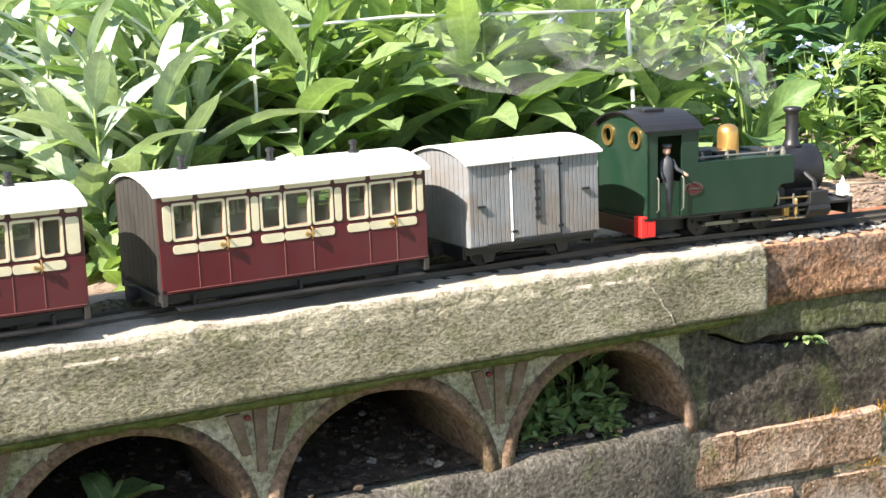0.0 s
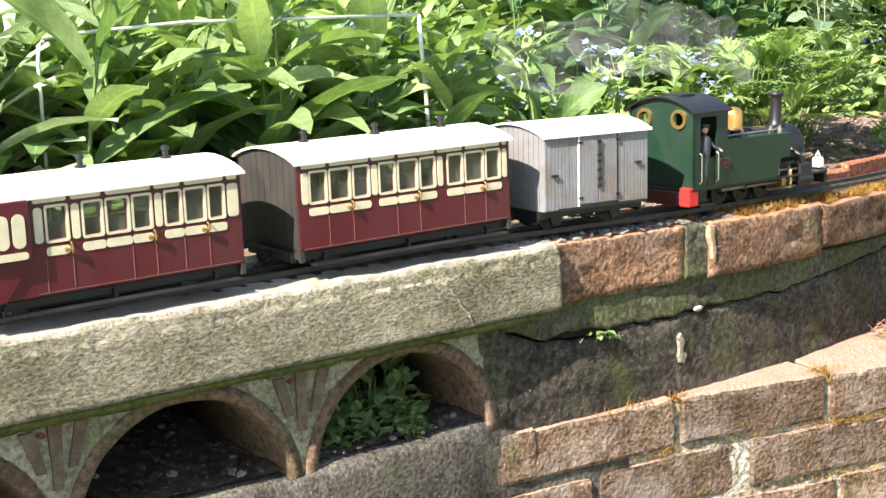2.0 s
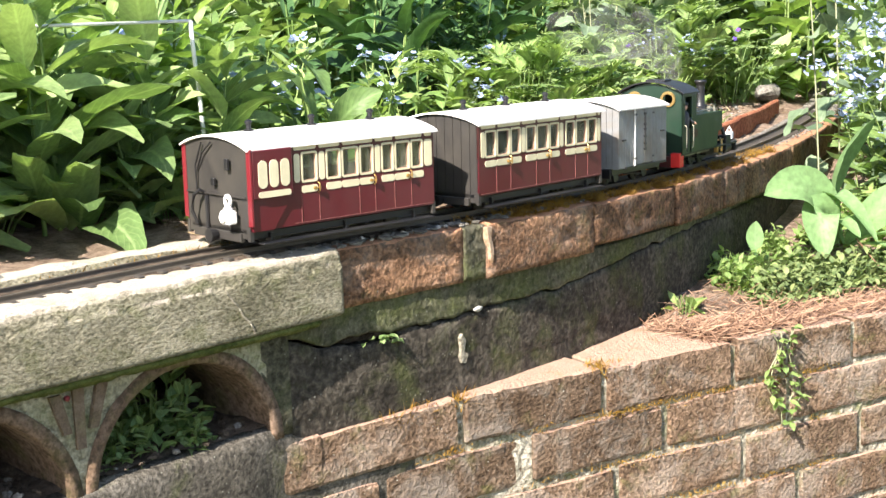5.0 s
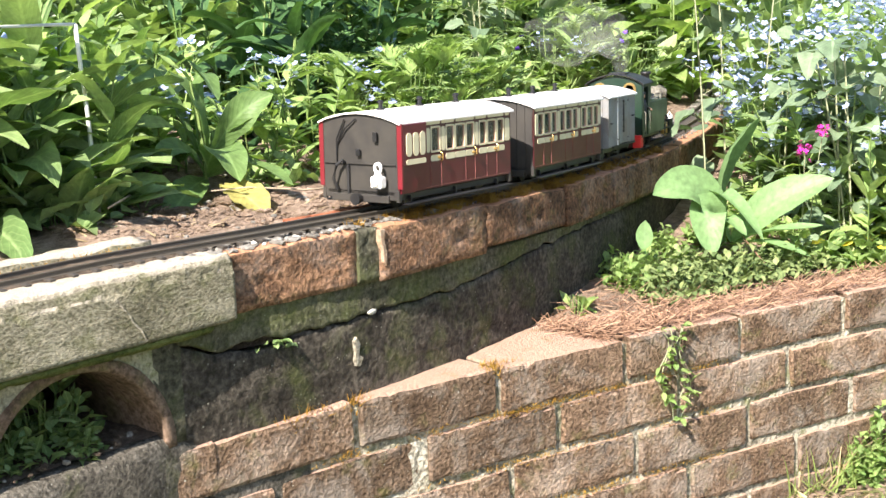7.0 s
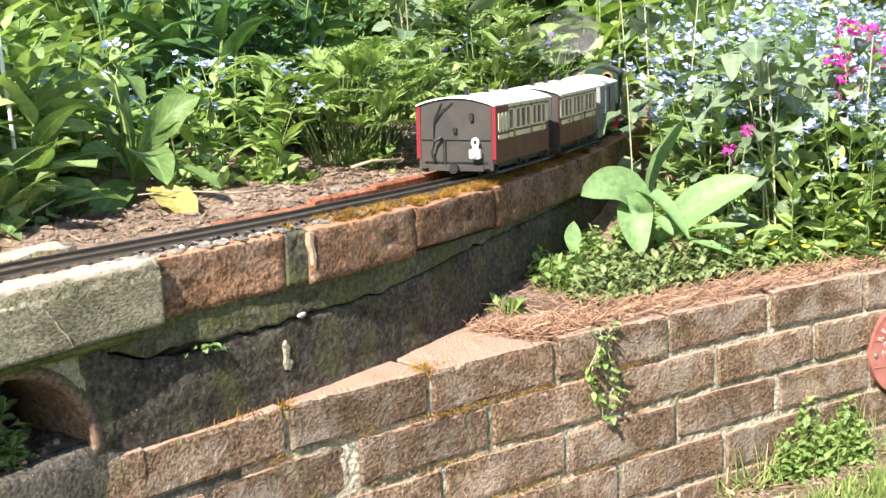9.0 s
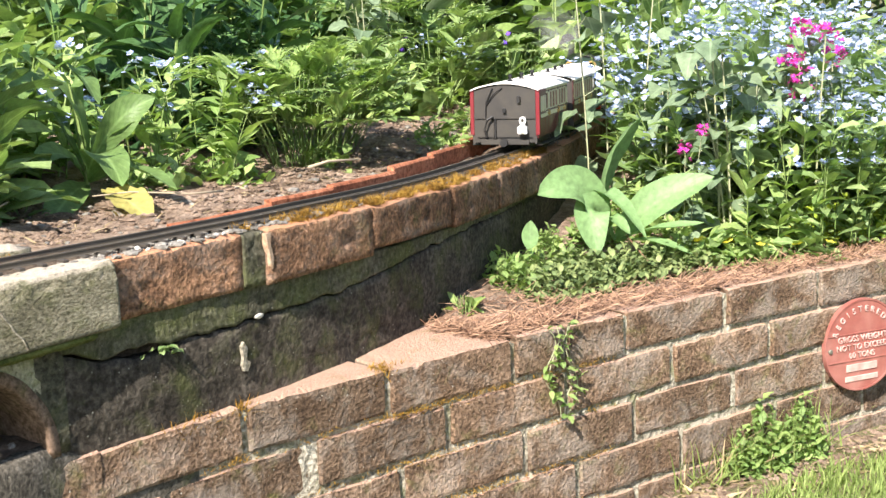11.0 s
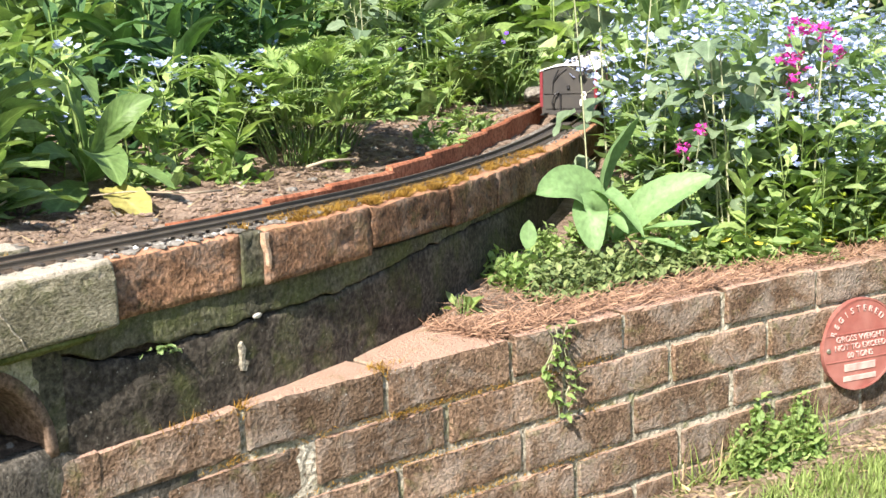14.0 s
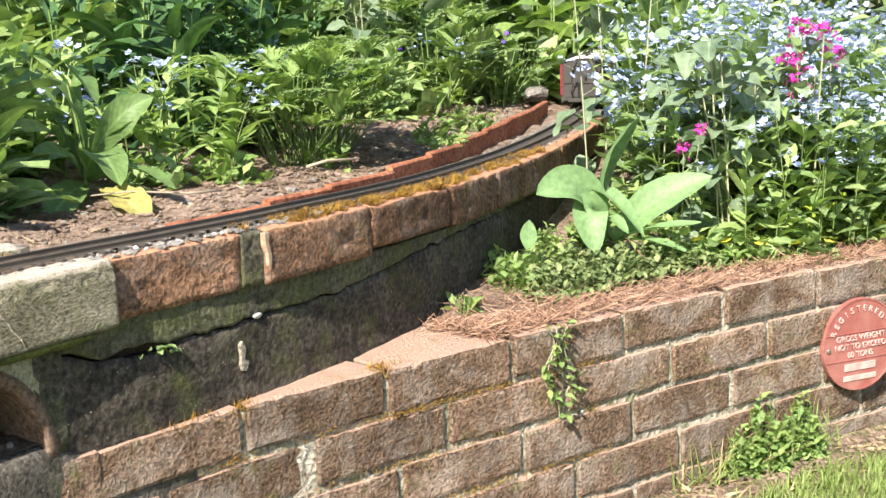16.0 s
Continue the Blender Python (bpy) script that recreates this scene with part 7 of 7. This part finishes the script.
hang = tube(bmesh.new(), [(2.156, 1.100, 0.425), (2.121, 1.034, 0.382), (2.084, 0.950, 0.339), (2.073, 0.861, 0.247)], [0.0016, 0.0014, 0.0012, 0.0007], 6)
tagged(part("dry_stalk", hang, NEEDLE, smooth=True), "thin dry brown stalk hanging over the wall", "stalk")
far_stone = bmesh.new()
bmesh.ops.create_icosphere(far_stone, subdivisions=3, radius=0.042, matrix=Matrix.Translation((3.27, 1.93, 0.57)) @ Matrix.Diagonal((1.0, 0.7, 0.55, 1)))
rough_up(far_stone, 0.008, 30)
tagged(part("pale_stone", far_stone, BALLAST, smooth=False), "pale stone lying on the soil beside the tiles", "stone")


def joint_moss():
    row = rng.choice((0, 0, 1, 2, 2, 3))
    s = rng.choice((-0.02, 0.22, 0.25, 0.30, 0.36, 0.42, 0.52, 0.12, 0.6)) + rng.gauss(0, 0.022)
    p, a = on_wall(s, WALL_TOP - row * COURSE - 0.066 + rng.gauss(0, 0.003), 0.001)
    return tuple(p)


tufts(2600, joint_moss, 0.0075, MOSS, "joint_moss", "orange-brown moss in the wall joints", "moss", 0.0011, (-0.2, 1.2))


def top_moss():
    s = rng.choice((0.0, 0.22, -0.06, 0.23, -0.09)) + rng.gauss(0, 0.012)
    p, a = on_wall(s, WALL_TOP - rng.uniform(0, 0.02), -rng.uniform(0.0, 0.03))
    return tuple(p)


tufts(900, top_moss, 0.013, MOSS, "top_moss", "orange moss on the wall-top joints", "moss", 0.0016, (0.2, 1.4))


def crack_weed():
    return tuple(Vector((1.100, 1.155, 0.456)) + Vector((rng.gauss(0, 0.010), rng.uniform(-0.004, 0.004), rng.gauss(0, 0.003))))


cw = Leaves()
for k in range(14):
    cw.leaf(crack_weed(), rng.uniform(3.6, 5.9), rng.uniform(-0.1, 1.0), rng.uniform(0.008, 0.015), 0.007, 1.4, "oval", 4, 0.3, rng.uniform(-0.5, 0.5))
tagged(part("crack_seedling", cw.mesh("crack_seedling", LANCE), LANCE), "tiny green seedling in the wall crack", "plant")


# ---- round plaque on the brick wall ----
def letters(text, size, m, parent, depth=0.0012):
    cu = bpy.data.curves.new("lettering", "FONT")
    cu.body, cu.size, cu.extrude, cu.align_x, cu.align_y = text, size, depth, "CENTER", "CENTER"
    tmp = bpy.data.objects.new("tmp", cu)
    scene.collection.objects.link(tmp)
    me = bpy.data.meshes.new_from_object(tmp.evaluated_get(bpy.context.evaluated_depsgraph_get()))
    bpy.data.objects.remove(tmp)
    me.materials.clear()
    ob = part("lettering", me, PLAQUE_WHITE, parent)
    ob.matrix_basis = m
    return ob


def plaque():
    top = tagged(new("wagon_plaque", None), "round red cast wagon plaque with raised pale letters", "plaque")
    R = 0.082
    part("disc", lathe(bmesh.new(), [(R, 0.004), (R, -0.002), (R - 0.002, -0.004), (0.004, -0.004)], 48, "y"), PLAQUE, top)
    part("rim", hoop(bmesh.new(), [(R * math.cos(k * math.pi / 24), R * math.sin(k * math.pi / 24)) for k in range(48)], [((R - 0.003) * math.cos(k * math.pi / 24), (R - 0.003) * math.sin(k * math.pi / 24)) for k in range(48)], -0.0055, -0.002), PLAQUE, top)
    for z in (0.022, -0.026):
        part("raised_line", boxed(-0.076, 0.076, -0.0056, -0.0035, z - 0.0008, z + 0.0008), PLAQUE, top)
    for u in (-R + 0.012, R - 0.012):
        part("screw", lathe(bmesh.new(), [(0.0045, -0.004), (0.0045, -0.006), (0.003, -0.0072)], 12, "y", (u, 0, -0.004)), STEEL, top, "dull screw head")
    up = Matrix.Rotation(radians(90), 4, "X")
    for text, z, size in (("GROSS WEIGHT", 0.0125, 0.0150), ("NOT TO EXCEED", -0.0025, 0.0145), ("00 TONS", -0.0175, 0.0145)):
        letters(text, size, Matrix.Translation((0, -0.0048, z)) @ up, top)
    word = "REGISTERED"
    for k, ch in enumerate(word):
        a = radians(158 - 12.5 * k)
        letters(ch, 0.0150, Matrix.Translation((0.064 * math.cos(a), -0.0048, 0.064 * math.sin(a))) @ Matrix.Rotation(-(a - math.pi / 2), 4, "Y") @ up, top)
    part("number_bar", boxed(-0.034, 0.034, -0.0060, -0.0035, -0.0460, -0.0330, 0.0006), PLAQUE_WHITE, top)
    part("number_bar", boxed(-0.036, 0.036, -0.0058, -0.0035, -0.0640, -0.0545, 0.0006), PLAQUE_WHITE, top)
    p, a = on_wall(WPL, 0.222, 0.014)
    top.matrix_basis = Matrix.Translation(p) @ Matrix.Rotation(a - 0.16, 4, "Z")
    return top


WPL = float(np.interp(2.372, WX, WS))
plaque()


# ---- thin steam from the engine ----
def puff(seed, size, stretch):
    """An uneven shell of thin steam."""
    bm = bmesh.new()
    for k in (1.0,):
        vs = bmesh.ops.create_icosphere(bm, subdivisions=3, radius=size * k)["verts"]
        for v in vs:
            v.co += size * 0.35 * noise.noise_vector(v.co * 1.6 / size + Vector((seed, k, 0)))
            v.co = Vector((v.co.x * stretch[0], v.co.y * stretch[1], v.co.z * stretch[2]))
    ob = part("steam_puff", bm, STEAM, smooth=True)
    ob.visible_shadow = False
    return tagged(ob, "thin white puff of drifting steam", "steam", "steam puffs")


PUFFS = [(puff(1.0, 0.022, (1.0, 0.8, 1.3)), 0.085, 0.160, 0.0), (puff(2.0, 0.034, (1.2, 0.9, 1.0)), 0.045, 0.190, 0.6), (puff(3.0, 0.048, (1.3, 0.9, 0.9)), -0.03, 0.205, 1.3),
         (puff(4.0, 0.055, (1.5, 0.9, 0.8)), -0.12, 0.215, 2.1), (puff(5.0, 0.06, (1.6, 0.9, 0.7)), -0.23, 0.205, 2.8)]


# ---- movement ----
# seconds and metres run by the train along its track
RUN = [(0.0, 0.003), (0.5, 0.090), (1.0, 0.178), (1.5, 0.266), (2.0, 0.350), (2.5, 0.437), (3.0, 0.526), (3.5, 0.615), (4.0, 0.705), (4.5, 0.797), (5.3, 0.942), (6.2, 1.106), (7.0, 1.262), (7.5, 1.366),
       (8.0, 1.471), (8.5, 1.578), (9.0, 1.693), (9.5, 1.810), (10.0, 1.926), (11.0, 2.156), (12.0, 2.384), (12.5, 2.495), (13.0, 2.602), (13.5, 2.708), (14.0, 2.813), (14.5, 2.916), (16.0, 3.216)]


def run_at(t):
    return float(np.interp(t, [r[0] for r in RUN], [r[1] for r in RUN]))


def standing(s, half):
    a, b = on_track(s - half), on_track(s + half)
    d = b - a
    m = Matrix.Rotation(math.atan2(d.y, d.x), 4, "Z") @ Matrix.Rotation(-math.atan2(d.z, math.hypot(d.x, d.y)), 4, "Y")
    return Matrix.Translation((a + b) / 2) @ m


def motions():
    times = [k * 0.25 for k in range(65)]
    for thing, start, half in ((engine, 1.020, 0.045), (goods, 0.745, 0.045), (coach_a, 0.489, 0.085), (coach_b, 0.163, 0.085)):
        walk(thing, [(t, standing(start + run_at(t), half)) for t in times])
    walk(figure, [(t, standing(1.020 + run_at(t), 0.045) @ pose(-0.104, -0.044, 0)) for t in times])
    for ob, u, h, turn in PUFFS:
        walk(ob, [(t, standing(1.017 + run_at(t), 0.045) @ pose(u + 0.012 * math.sin(1.3 * t + turn), 0.05, h + 0.01 * math.sin(0.9 * t + turn), 0, 0, 8 * math.sin(t + turn))) for t in times])
    ticks = [k * 0.1 for k in range(161)]
    for ob, u, r in WHEELS:
        walk(ob, [(t, Matrix.Translation((u, 0, r)) @ Matrix.Rotation(run_at(t) / r, 4, "Y")) for t in ticks])
    for ob in rods:
        z0, x0 = (0.0145, 0.0)
        walk(ob, [(t, Matrix.Translation((x0 + 0.006 * math.cos(run_at(t) / 0.0145), 0, z0 - 0.006 * math.sin(run_at(t) / 0.0145)))) for t in ticks])


motions()
